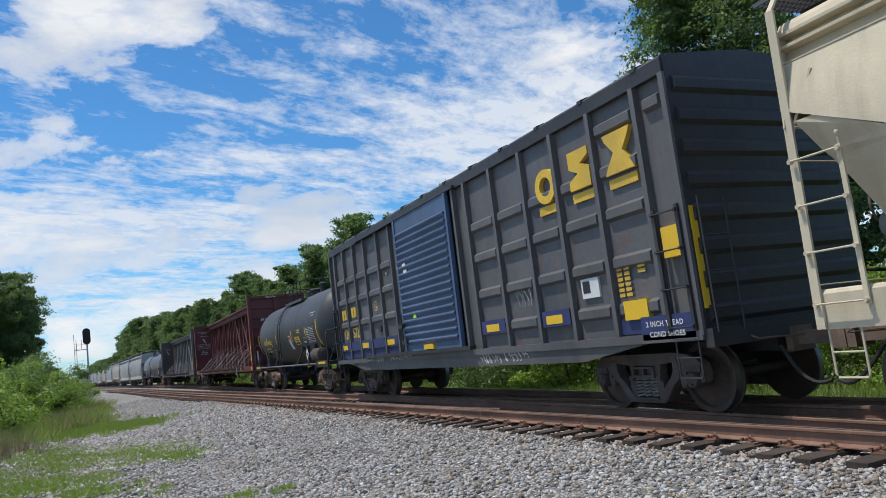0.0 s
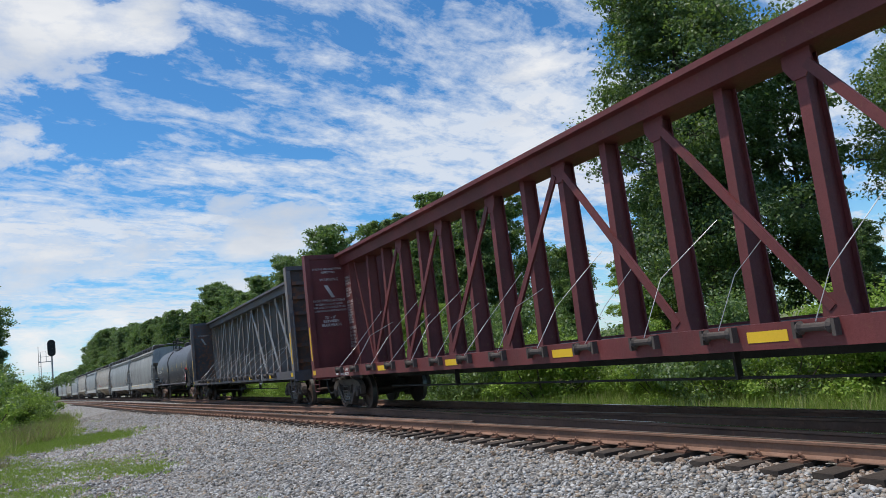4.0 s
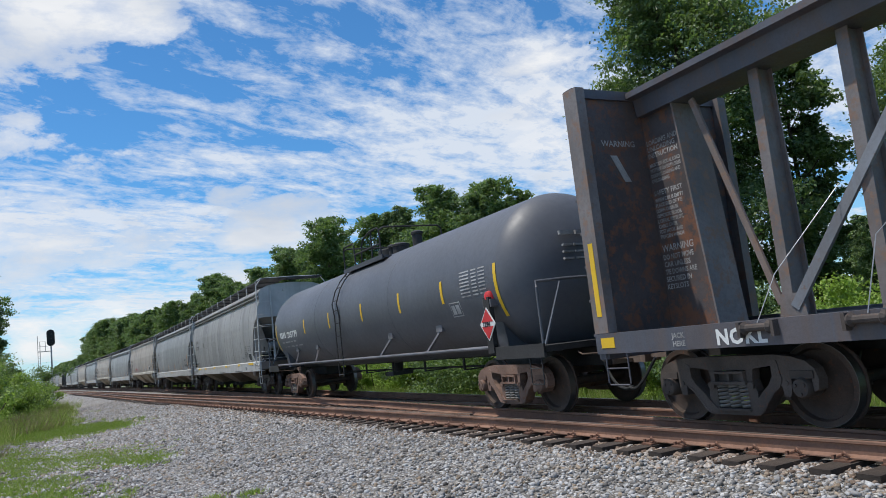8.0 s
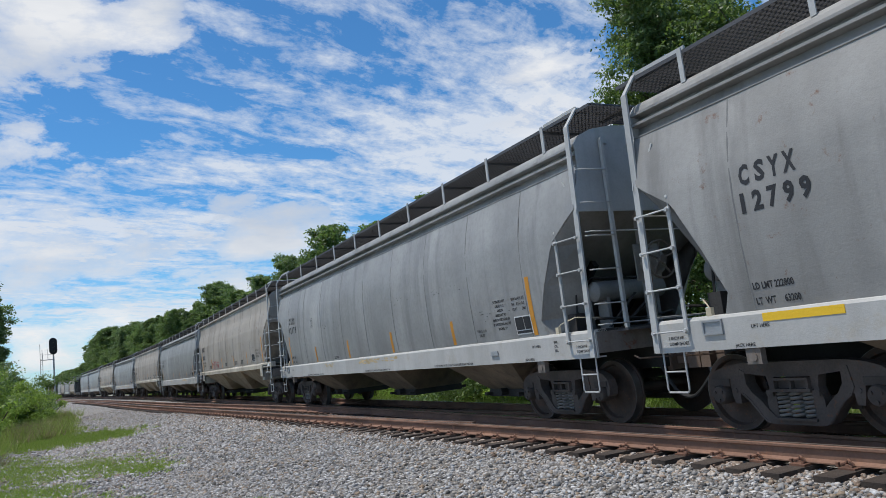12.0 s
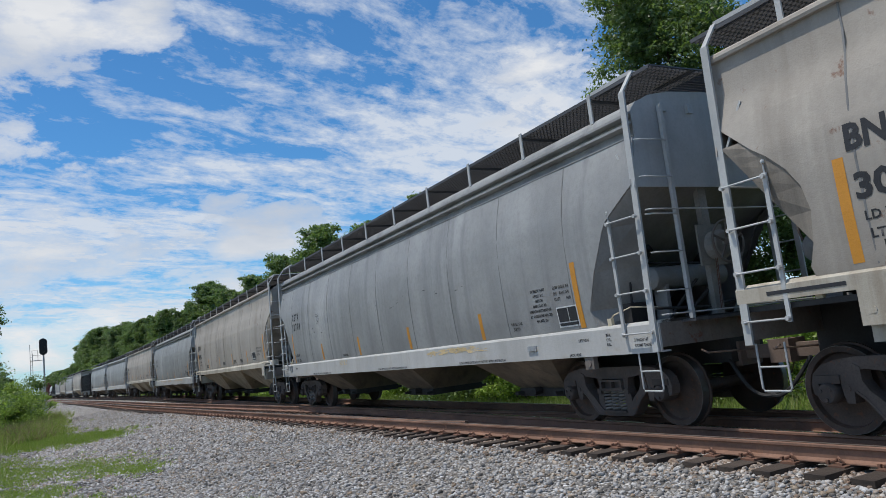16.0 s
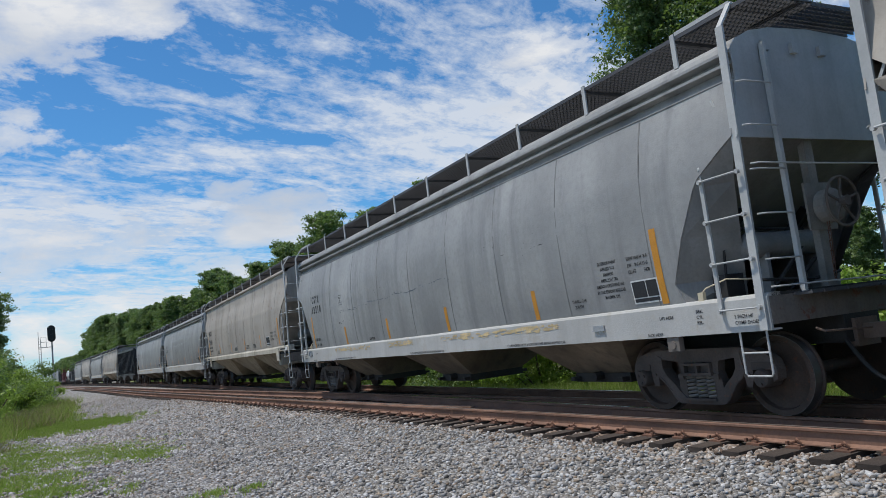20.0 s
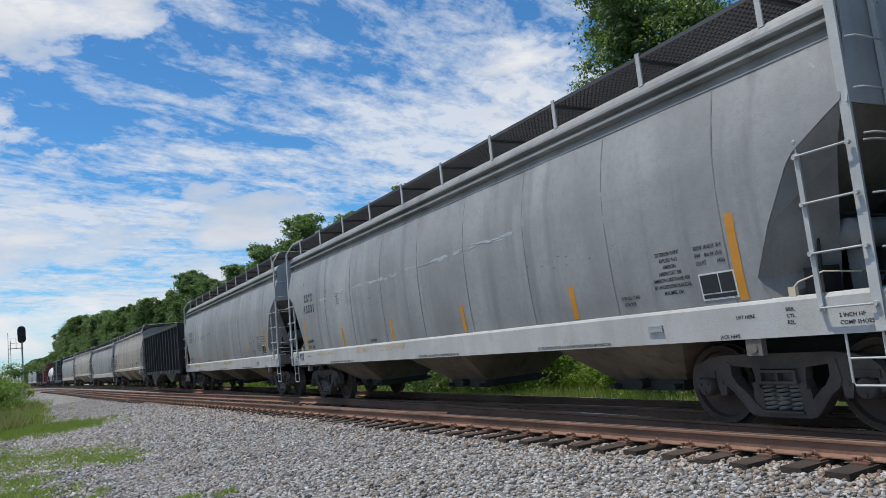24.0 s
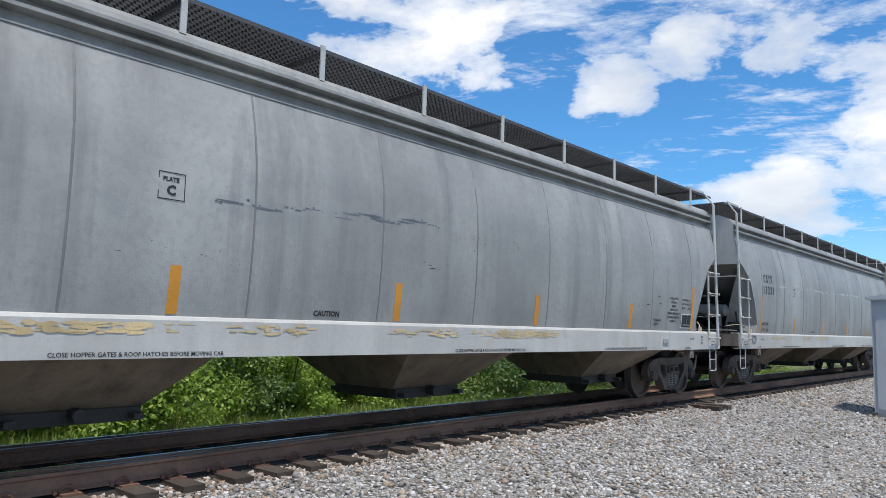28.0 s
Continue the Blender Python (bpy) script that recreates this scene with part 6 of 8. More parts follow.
        part("warning_sticker", bars_text(on_tank(-0.62, 1.75), [(0, 0, 0.40, 0.19), (0, 0.19, 0.40, 0.19), (0, 0.38, 0.40, 0.19)]), M_WHITE, shell, "white sticker with a red header")
        raised = lambda y0, z0, o: (lambda a, b: (-math.sqrt((R + o) ** 2 - (z0 + b - zc) ** 2), y0 - a, z0 + b))
        part("sticker_header", bars_text(raised(-0.62, 1.75, 0.012), [(0.03, 0.42, 0.34, 0.12)]), M_REDSIGN, shell)
        part("yellow_notice", bars_text(on_tank(-1.70, 1.90), [(0, 0, 0.80, 0.16), (0, 0.16, 0.80, 0.16)]), M_YELLOW, shell, "yellow notice with black lines")
        part("notice_lines", bars_text(raised(-1.70, 1.90, 0.012), [(0.15, 0.22, 0.5, 0.035), (0.15, 0.14, 0.5, 0.035), (0.08, 0.03, 0.62, 0.06)]), M_INK, shell)
        part("data_plate", bars_text(on_tank(-3.05, 1.80), [(0, 0, 0.38, 0.16), (0, 0.16, 0.38, 0.17)]), M_WHITE, shell, "white-framed data panel")
        part("data_panel", bars_text(raised(-3.05, 1.80, 0.012), [(0.02, 0.02, 0.16, 0.29), (0.20, 0.02, 0.16, 0.29)]), M_INK, shell)
        part("stencil_line", bars_text(on_tank(-2.2, 2.36), [(0, 0.08, 0.6, 0.04), (0, 0.0, 0.6, 0.04)]), M_YELLOW, shell)
        part("small_cylinder", Shape().lathe([(-5.60, 0.14), (-5.55, 0.24), (-4.52, 0.24), (-4.47, 0.14)], 18, "y", (-1.28, 0, 1.42)), M_TRUCK, car, "dark grey air reservoir", smooth=True)
        part("placard", Shape().prism([(-4.27, 1.68), (-4.47, 1.48), (-4.27, 1.28), (-4.07, 1.48)], -1.56, -1.545), M_WHITE, car, "white diamond hazard placard")
        flat_letter(car, "1824", 0.12, -4.14, 1.44, -1.563, M_INK, 0.006, 1.0, "placard_number")
        part("placard_holder", Shape().box(-1.545, -1.45, -4.34, -4.20, 1.1, 1.80), M_DARKSTEEL, car)
        part("end_sign", Shape().box(-1.50, -1.47, half - 1.0, half - 0.62, 1.5, 1.95).box(-1.49, -1.45, half - 0.85, half - 0.77, 1.1, 1.6), M_TANKG, car, "small grey sign plate")
        part("sill_plate", Shape().box(-1.525, -1.52, -half + 0.3, -half + 1.25, 1.08, 1.16), M_YELLOW, car, "yellow lettered sill plate")
        part("sill_plate", Shape().box(-1.525, -1.52, half - 1.25, half - 0.3, 1.08, 1.16), M_YELLOW, car, "yellow lettered sill plate")
    else:
        for k in range(4):
            part("mark_bar", bars_text(on_tank(7.42 - 0.20 * k, 2.14), [(0, 0, 0.14, 0.20)]), M_WHITE, shell, "white character-sized bar")
        part("lettering", text_fit("205779", 1.28, 0.20, M_WHITE, on_tank(6.46, 2.13), 0.010), None, shell, "white painted lettering")
        part("stencil_line", bars_text(on_tank(7.36, 1.80), [(0.36 * j + 0.05 * ((j + i) % 3), 0.16 * i, 0.24 + 0.04 * (j % 3), 0.05) for i in range(2) for j in range(7 if i == 0 else 5)]), M_FADED, shell)
        part("data_plate", bars_text(on_tank(-6.12, 1.85), [(0, 0, 0.44, 0.02), (0, 0.27, 0.44, 0.02), (0, 0, 0.02, 0.28), (0.42, 0, 0.02, 0.28), (0.06, 0.05, 0.14, 0.18), (0.24, 0.05, 0.14, 0.18)]), M_FADED, shell, "faded data panel")
        part("marker_bracket", Shape().box(-1.53, -1.35, -half + 1.46, -half + 1.74, 1.92, 2.06).box(-1.50, -1.42, -half + 1.56, -half + 1.64, 1.2, 1.95), M_RAILPAINT, car, "grey bracket")
        part("marker_cap", Shape().lathe([(2.06, 0.11), (2.14, 0.11), (2.20, 0.08), (2.22, 0.0)], 14, "z", (-1.44, -half + 1.60, 0)), M_REDSIGN, car, "dull red domed cap", smooth=True)
        part("data_table", bars_text(on_tank(-6.72, 2.19), [(0, 0.066 * k, 0.38, 0.026) for k in range(8)] + [(0.47, 0.066 * k, 0.20, 0.026) for k in range(8)] + [(0.74, 0.066 * k, 0.24, 0.026) for k in range(8)]), M_FADED, shell, "white table of small stencils")
        part("end_marks", Shape().box(-0.55, -0.25, -e - 0.004, -e + 0.05, 3.02, 3.09).box(-0.20, 0.25, -e - 0.004, -e + 0.05, 3.02, 3.09), M_FADED, shell, "white character-sized bars")
        for z in (2.82, 2.70, 2.58):
            part("stencil_line", Shape().box(-0.50, -0.30, -e - 0.004, -e + 0.05, z, z + 0.035).box(-0.25, 0.20, -e - 0.004, -e + 0.05, z, z + 0.035), M_FADED, shell)
        part("placard", Shape().prism([(-half + 1.6, 1.92), (-half + 1.33, 1.62), (-half + 1.6, 1.32), (-half + 1.87, 1.62)], -1.56, -1.545), M_WHITE, car, "red and white diamond hazard placard")
        part("placard_face", Shape().prism([(-half + 1.6, 1.89), (-half + 1.40, 1.66), (-half + 1.80, 1.66)], -1.566, -1.56).prism([(-half + 1.6, 1.35), (-half + 1.40, 1.58), (-half + 1.80, 1.58)], -1.566, -1.56), M_REDSIGN, car, "red placard face")
        flat_letter(car, "1294", 0.13, -half + 1.76, 1.575, -1.568, M_INK, 0.006, 1.0, "placard_number")
        part("placard_holder", Shape().box(-1.545, -1.45, -half + 1.5, -half + 1.7, 1.1, 2.1), M_DARKSTEEL, car)
    add_trucks(car, (-half + 1.85, half - 1.85), truck_key)
    add_couplers(car, half)
    CARS.append((car, u))
    return car


# ---- centre-beam flat car ----
def web_post_shape():
    """A tapered post of I section, in one piece."""
    s = Shape()
    half_ring = [(1.0, 0.075), (0.86, 0.075), (0.86, 0.014)]
    flat_ring = half_ring + [(-a, b) for a, b in half_ring[::-1]]
    flat_ring += [(a, -b) for a, b in flat_ring[::-1]]
    n = len(flat_ring)
    verts = [(a * d, b, z) for d, z in ((0.20, 1.2), (0.145, 4.50)) for a, b in flat_ring]
    s.add(verts, [(i, (i + 1) % n, n + (i + 1) % n, n + i) for i in range(n)] + [tuple(range(n)), tuple(range(n, 2 * n))])
    return s


def centerbeam(u, half, label, mat, sill_mat, kind):
    car = thing("centerbeam_car", label, "freight car", "cars of the train")
    post_mat, brace_mat, end_mat = (M_RUSTPOST, M_BLUEBEAM, M_RUSTEND) if kind == "slate" else (mat, mat, mat)
    part("deck", Shape().box(-1.36, 1.36, -half + 1.0, half - 1.0, 1.12, 1.22), M_DARKSTEEL, car)
    part("center_sill", Shape().box(-0.25, 0.25, -half, half, 0.80, 1.12), M_DARKSTEEL, car)
    part("brake_rod", Shape().tube([(-0.9, -half + 5, 0.62), (-0.9, half - 5, 0.62)], 0.02).box(-0.95, -0.85, -4.0, -3.96, 0.6, 1.1).box(-0.95, -0.85, 3.5, 3.54, 0.6, 1.1), M_DARKSTEEL, car)
    part("top_beam", Shape().prism([(-0.50, 4.74), (-0.50, 4.83), (0.50, 4.83), (0.50, 4.74), (0.36, 4.72), (0.32, 4.46), (-0.32, 4.46), (-0.36, 4.72)], -half + 0.2, half - 0.2, "y"), mat, car)
    for sg in (-1, 1):
        part("side_sill", Shape().prism([(sg * 1.52, 0.98), (sg * 1.52, 1.26), (sg * 1.36, 1.26), (sg * 1.36, 1.20), (sg * 1.48, 1.20), (sg * 1.48, 1.02), (sg * 1.36, 1.02), (sg * 1.36, 0.98)], -half, half, "y"), sill_mat, car)
        y = sg * half
        # bulkhead
        bh = Shape().box(-1.40, 1.40, min(y - sg * 0.10, y - sg * 0.16), max(y - sg * 0.10, y - sg * 0.16), 1.2, 4.72)
        b = part("bulkhead", bh, end_mat, car, "ribbed end bulkhead")
        for z in (1.5, 2.05, 2.6, 3.15, 3.7, 4.2):
            part("bulkhead_rib", shared("bulkhead_rib|%d%s%g" % (sg, mat.name, half), lambda: Shape().box(-1.34, 1.34, min(y - sg * 0.10, y), max(y - sg * 0.10, y), 0, 0.12), end_mat), None, b, at=(0, 0, z))
        part("center_stiffener", Shape().box(-0.14, 0.14, min(y - sg * 0.10, y + sg * 0.03), max(y - sg * 0.10, y + sg * 0.03), 1.2, 4.7), mat, b)
        for x in (-1, 1):
            part("bulkhead_post", Shape().prism([(x * 1.52, y), (x * 1.52, y - sg * 0.30), (x * 1.36, y - sg * 0.30), (x * 1.36, y)], 1.265, 4.84, "z"), post_mat, b)
        part("bulkhead_rail", Shape().box(-1.505, 1.505, min(y + sg * 0.006, y - sg * 0.2), max(y + sg * 0.006, y - sg * 0.2), 4.72, 4.86), mat, b)
        part("yellow_stripe", Shape().box(-1.526, -1.5195, y - sg * 0.16 - 0.05, y - sg * 0.16 + 0.05, 1.5, 2.55), M_YELLOW, b, "yellow reflective stripe")
        part("yellow_patch", Shape().box(-1.527, -1.519, y - sg * 0.30 - 0.10, y - sg * 0.30 + 0.18, 1.06, 1.20), M_YELLOW, b, "yellow reflective patch")
        part("center_web", Shape().prism([(y - sg * 0.16, 1.2), (y - sg * 1.12, 1.2), (y - sg * 0.85, 4.6), (y - sg * 0.16, 4.6)], -0.20, 0.20), end_mat, b, "stencilled plate behind the bulkhead")
        part("web_flange", Shape().bar((0, y - sg * 1.13, 1.22), (0, y - sg * 0.86, 4.6), 0.03, 0.56), post_mat, b)
        part("end_ladder", ladder_shape(sg, -1.40, y + sg * 0.06, y + sg * 0.10, 1.2, 3.3, 5), mat, b)
        part("end_handrail", Shape().tube([(-0.95, y + sg * 0.1, 1.1), (-0.95, y + sg * 0.12, 2.7), (-0.35, y + sg * 0.12, 2.75), (-0.30, y + sg * 0.1, 1.1)], 0.02), M_DARKSTEEL, car)
        part("end_sill", Shape().box(-1.475, 1.475, min(y + sg * 0.012, y - sg * 0.2), max(y + sg * 0.012, y - sg * 0.2), 0.90, 1.255), sill_mat, car)
        part("sill_step", step_shape(-1.50, y - sg * 0.15, y - sg * 0.6, 0.55, 1.0), sill_mat, car)
    # tapered posts, the diagonals between every second one, and their gussets
    step = (half - 2.2) / 8
    n, y0 = 16, -8 * step
    post = shared("web_post|" + mat.name, web_post_shape, post_mat)
    for k in range(n + 1):
        part("web_post", post, None, car, at=(0, y0 + step * k, 0))
    gus = shared("gusset|" + mat.name, lambda: Shape().prism([(-0.20, 4.50), (0.20, 4.50), (0.20, 4.30), (0.09, 4.12), (-0.09, 4.12), (-0.20, 4.30)], -0.175, -0.145), post_mat)
    foot_gus = shared("foot_gusset|" + mat.name, lambda: Shape().prism([(-0.20, 1.22), (0.20, 1.22), (0.15, 1.52), (-0.15, 1.52)], -0.215, -0.19), post_mat)
    for sg in (-1, 1):
        for k in (2, 4, 6, 8):
            part("brace", Shape().bar((-0.205, sg * (k * step - 0.10), 1.34), (-0.165, sg * ((k - 2) * step + 0.12), 4.28), 0.125, 0.05), brace_mat, car)
            part("foot_gusset", foot_gus, None, car, at=(0, sg * (k * step - 0.06), 0))
            if k > 2 or sg > 0:
                part("gusset", gus, None, car, at=(0, sg * (k - 2) * step, 0))
        part("end_brace", Shape().bar((-0.19, sg * (8 * step + 0.10), 1.4), (-0.16, sg * (half - 1.15), 4.42), 0.09, 0.04), post_mat, car)
    for k in range(n):
        # lashing winch and cable
        y = y0 + step * (k + 0.5)
        part("winch", shared("winch|" + sill_mat.name, lambda: Shape().lathe([(-0.20, 0.05), (-0.16, 0.075), (-0.13, 0.045), (0.13, 0.045), (0.16, 0.075), (0.20, 0.05)], 10, "y", (-1.57, 0, 1.18)).box(-1.61, -1.50, -0.24, -0.20, 1.08, 1.25).box(-1.61, -1.50, 0.20, 0.24, 1.08, 1.25), M_TRUCK), None, car, at=(0, y, 0))
        part("cable", Shape().tube([(-1.55, y, 1.23), (-0.95, y + 0.16, 1.75 + 0.12 * (k % 3)), (-0.20, y + 0.30 * (-1 if k % 2 else 1), 2.3 + 0.4 * (k % 2))], 0.006, 4), M_GALV, car)
        if k % 3 == 1:
            part("reflector_patch", Shape().box(-1.526, -1.5195, y - step * 0.5 - 0.26, y - step * 0.5 + 0.26, 1.06, 1.18), M_YELLOW, car, "yellow reflective patch")
    part("info_plate", Shape().box(-1.535, -1.52, -half + 5.0, -half + 5.45, 0.86, 1.24), M_WHITE, car, "white-framed data panel")
    part("info_panel", Shape().box(-1.54, -1.535, -half + 5.03, -half + 5.42, 0.90, 1.20), M_INK, car)
    # stencils on the inner face of the rear bulkhead and on the plate before it
    ink = M_FADED if kind == "slate" else M_PALESTENCIL
    face = lambda x0, z0: (lambda a, b: (x0 + a, half - 0.168, z0 + b))
    web = lambda y0, z0: (lambda a, b: (-0.206, y0 - a, z0 + b))
    for w, x0, x1, z, c in (("LOADING AND UNLOADING", -1.25, -0.30, 4.36, 0.065), ("INSTRUCTION", -0.98, -0.52, 4.25, 0.065), ("WARNING", -1.06, -0.42, 4.00, 0.09), ("AVOID TIPPING ACCIDENT", -1.33, -0.25, 3.33, 0.075), ("BY KEEPING LOAD AT ABOUT", -1.25, -0.34, 3.22, 0.06), ("SAME LEVEL ON EACH SIDE OF CAR", -1.34, -0.25, 3.12, 0.06), ("DURING LOADING AND UNLOADING", -1.30, -0.25, 3.01, 0.06), ("73' - 0\"", -0.98, -0.62, 2.78, 0.085), ("BETWEEN", -1.04, -0.52, 2.66, 0.085), ("BULKHEADS", -1.10, -0.45, 2.54, 0.085)):
        if kind == "red" or w in ("WARNING",):
            part("lettering", text_fit(w, x1 - x0, c, ink, face(x0, z), 0.002), None, car, "white stencilled lettering")
    part("ladder_mark", Shape().prism([(-0.92, 3.86), (-0.80, 3.86), (-0.58, 3.46), (-0.70, 3.46)], half - 0.170, half - 0.162, "y"), ink, car, "white painted ladder symbol")
    for w, wd, z, c in (("LOADING AND", 0.62, 4.00, 0.075), ("UNLOADING", 0.56, 3.90, 0.075), ("INSTRUCTION", 0.60, 3.80, 0.075), ("MAINTAIN EQUAL LOAD", 0.62, 3.66, 0.055), ("PATTERN ON BOTH SIDES", 0.62, 3.58, 0.055), ("DURING LOADING AND", 0.60, 3.50, 0.055), ("UNLOADING", 0.36, 3.42, 0.055), ("SAFETY FIRST", 0.58, 3.22, 0.075), ("WHEN CAR IS EMPTY", 0.58, 3.12, 0.055), ("PLACE END OF TIE", 0.54, 3.04, 0.055), ("DOWN CHAIN IN", 0.44, 2.96, 0.055), ("OPPOSITE FLOOR", 0.50, 2.88, 0.055), ("LATERAL KEYSLOT,", 0.52, 2.80, 0.055), ("CABLE OVER", 0.38, 2.72, 0.055), ("POST HOOK, AND", 0.48, 2.64, 0.055), ("TIGHTEN WINCH", 0.48, 2.56, 0.055), ("WARNING", 0.62, 2.36, 0.10), ("DO NOT MOVE", 0.60, 2.24, 0.075), ("CAR UNLESS", 0.52, 2.13, 0.075), ("TIE DOWNS ARE", 0.62, 2.02, 0.075), ("SECURED IN", 0.50, 1.91, 0.075), ("KEYSLOTS", 0.42, 1.80, 0.075)):
        part("lettering", text_fit(w, wd, c, ink, web(half - 0.20, z), 0.002), None, car, "white stencilled lettering")
    if kind == "slate":
        flat_letter(car, "NOKL", 0.24, half - 2.2, 1.02, -1.526, M_WHITE, 0.010, 1.1)
        flat_letter(car, "JACK", 0.09, half - 1.50, 1.13, -1.526, M_FADED, 0.003, 1.0)
        flat_letter(car, "HERE", 0.09, half - 1.50, 1.03, -1.526, M_FADED, 0.003, 1.0)
    else:
        flat_letter(car, "JACK", 0.09, half - 2.38, 1.12, -1.526, M_WHITE, 0.003, 1.0)
        flat_letter(car, "HERE", 0.09, half - 2.40, 1.02, -1.526, M_WHITE, 0.003, 1.0)
        flat_letter(car, "EMPTY    LOAD", 0.10, half - 2.80, 1.13, -1.526, M_WHITE, 0.003, 1.0)
        flat_letter(car, "3/8 ADJ. BLOCK", 0.10, half - 2.80, 1.01, -1.526, M_WHITE, 0.003, 1.0)
        part("mark_bar", bars_text(lambda a, b: (-0.9 + a, -half - 0.035, 3.55 + b), [(0.09 * k, 0, 0.065, 0.11) for k in range(2)] + [(0.09 * k + 0.24, 0, 0.065, 0.11) for k in range(5)]), M_WHITE, car)
        me = text_mesh("CAUTION", 0.11, M_WHITE, lambda a, b: (-0.55 + a, -half - 0.008, 4.74 + b), 0.003, 1.1)
        part("lettering", me, None, car)
    add_trucks(car, (-half + 1.9, half - 1.9))
    add_couplers(car, half)
    CARS.append((car, u))
    return car


# ---- open-top hopper ----
def open_hopper(u, half, label, mat):
    car = thing("open_hopper", label, "freight car", "cars of the train")
    body = Shape().prism([(-half, 3.75), (-half + 0.1, 2.3), (-half + 2.3, 0.95), (-half + 3.4, 0.5), (-half + 4.2, 0.5), (-1.2, 1.0), (0, 0.95), (1.2, 1.0), (half - 4.2, 0.5), (half - 3.4, 0.5), (half - 2.3, 0.95), (half - 0.1, 2.3), (half, 3.75)], -1.42, 1.42)
    part("body", body, mat, car)
    for k in range(14):
        y = -half + 0.15 + (2 * half - 0.3) * k / 13
        part("side_post", shared("side_post|open", lambda: Shape().box(-1.54, -1.42, -0.06, 0.06, 1.0, 3.72), mat), None, car, at=(0, y, 0))
    part("top_chord", Shape().box(-1.56, -1.40, -half, half, 3.68, 3.86).box(1.40, 1.56, -half, half, 3.68, 3.86), mat, car)
    part("side_sill", Shape().box(-1.52, -1.40, -half, half, 1.0, 1.2), mat, car)
    part("center_sill", Shape().box(-0.28, 0.28, -half, half, 0.72, 1.05), M_DARKSTEEL, car)
    for sg in (-1, 1):
        part("ladder", ladder_shape(sg, -1.54, sg * (half - 0.06), sg * (half - 0.5), 1.1, 3.6, 7), mat, car)
    add_trucks(car, (-half + 1.6, half - 1.6))
    add_couplers(car, half)
    CARS.append((car, u))
    return car


def cream_hopper(u):
    car = covered_hopper("cream covered hopper with a ladder and sloping end", "cream", M_CREAM, M_CREAM, False)
    CARS.append((car, u))


def train():
    hopper_meshes(M_CREAM, "cream")
    cream_hopper(-3.86)
    boxcar(14.9, 8.0, "charcoal boxcar with a blue sliding door and yellow emblem", M_BOXSIDE, M_BLACKCAR, M_BLUEDOOR)
    tank_car(31.1, 6.85, "matt black tank car with yellow stripes and a top platform", M_TANK, "rusty", R=1.42, zc=2.50, marks=(-5.33, -3.62, -1.25, 1.83, 3.92, 5.86), kind="a")
    centerbeam(51.34, 12.2, "oxide-red centre-beam flat car with empty bays", M_RED, M_RED, "red")
    centerbeam(77.87, 12.2, "weathered blue-black centre-beam flat car with empty bays", M_SLATE, M_SLATE, "slate")
    tank_car(100.75, 9.35, "slate-grey tank car with yellow stripes and a hazard placard", M_TANKG, "rusty", R=1.48, zc=2.45, marks=(-8.05, -5.90, -3.68, -1.17, 1.60, 4.22, 7.92), kind="b")
    csy_hopper(120.62, "12799", "grey", False)
    csy_hopper(140.1, "12179", "silver")
    bng_hopper(159.9, "30038")
    csy_hopper(179.5, "12709", "silver")
    bng_hopper(199.06, "30495")
    csy_hopper(218.78, "13210", "silver")
    bng_hopper(238.6, "31570")
    csy_hopper(258.05, "13331", "silver")
    csy_hopper(277.75, "13337", "silver")
    open_hopper(296.4, 7.4, "black open-top hopper with ribbed sides", M_BLACKCAR)
    for k, u in enumerate((314.4, 334.05, 353.7, 373.3)):
        if k % 2:
            csy_hopper(u, "12%d41" % k, "grey", False)
        else:
            bng_hopper(u, "303%d2" % k)
    boxcar(392.3, 8.0, "plain dark grey steel boxcar", M_BLACKCAR, M_BLACKCAR, M_BLACKCAR, False)
    tank_car(409.0, 6.85, "dusty white tank car", M_WHITE, "dark", kind="b")
    boxcar(426.5, 8.0, "plain oxide-brown steel boxcar", M_RED, M_RED, M_RED, False)
    open_hopper(443.5, 7.4, "black open-top hopper with ribbed sides", M_BLACKCAR)
    csy_hopper(462.5, "12611", "grey", False)
    csy_hopper(482.1, "12615", "silver", False)


train()


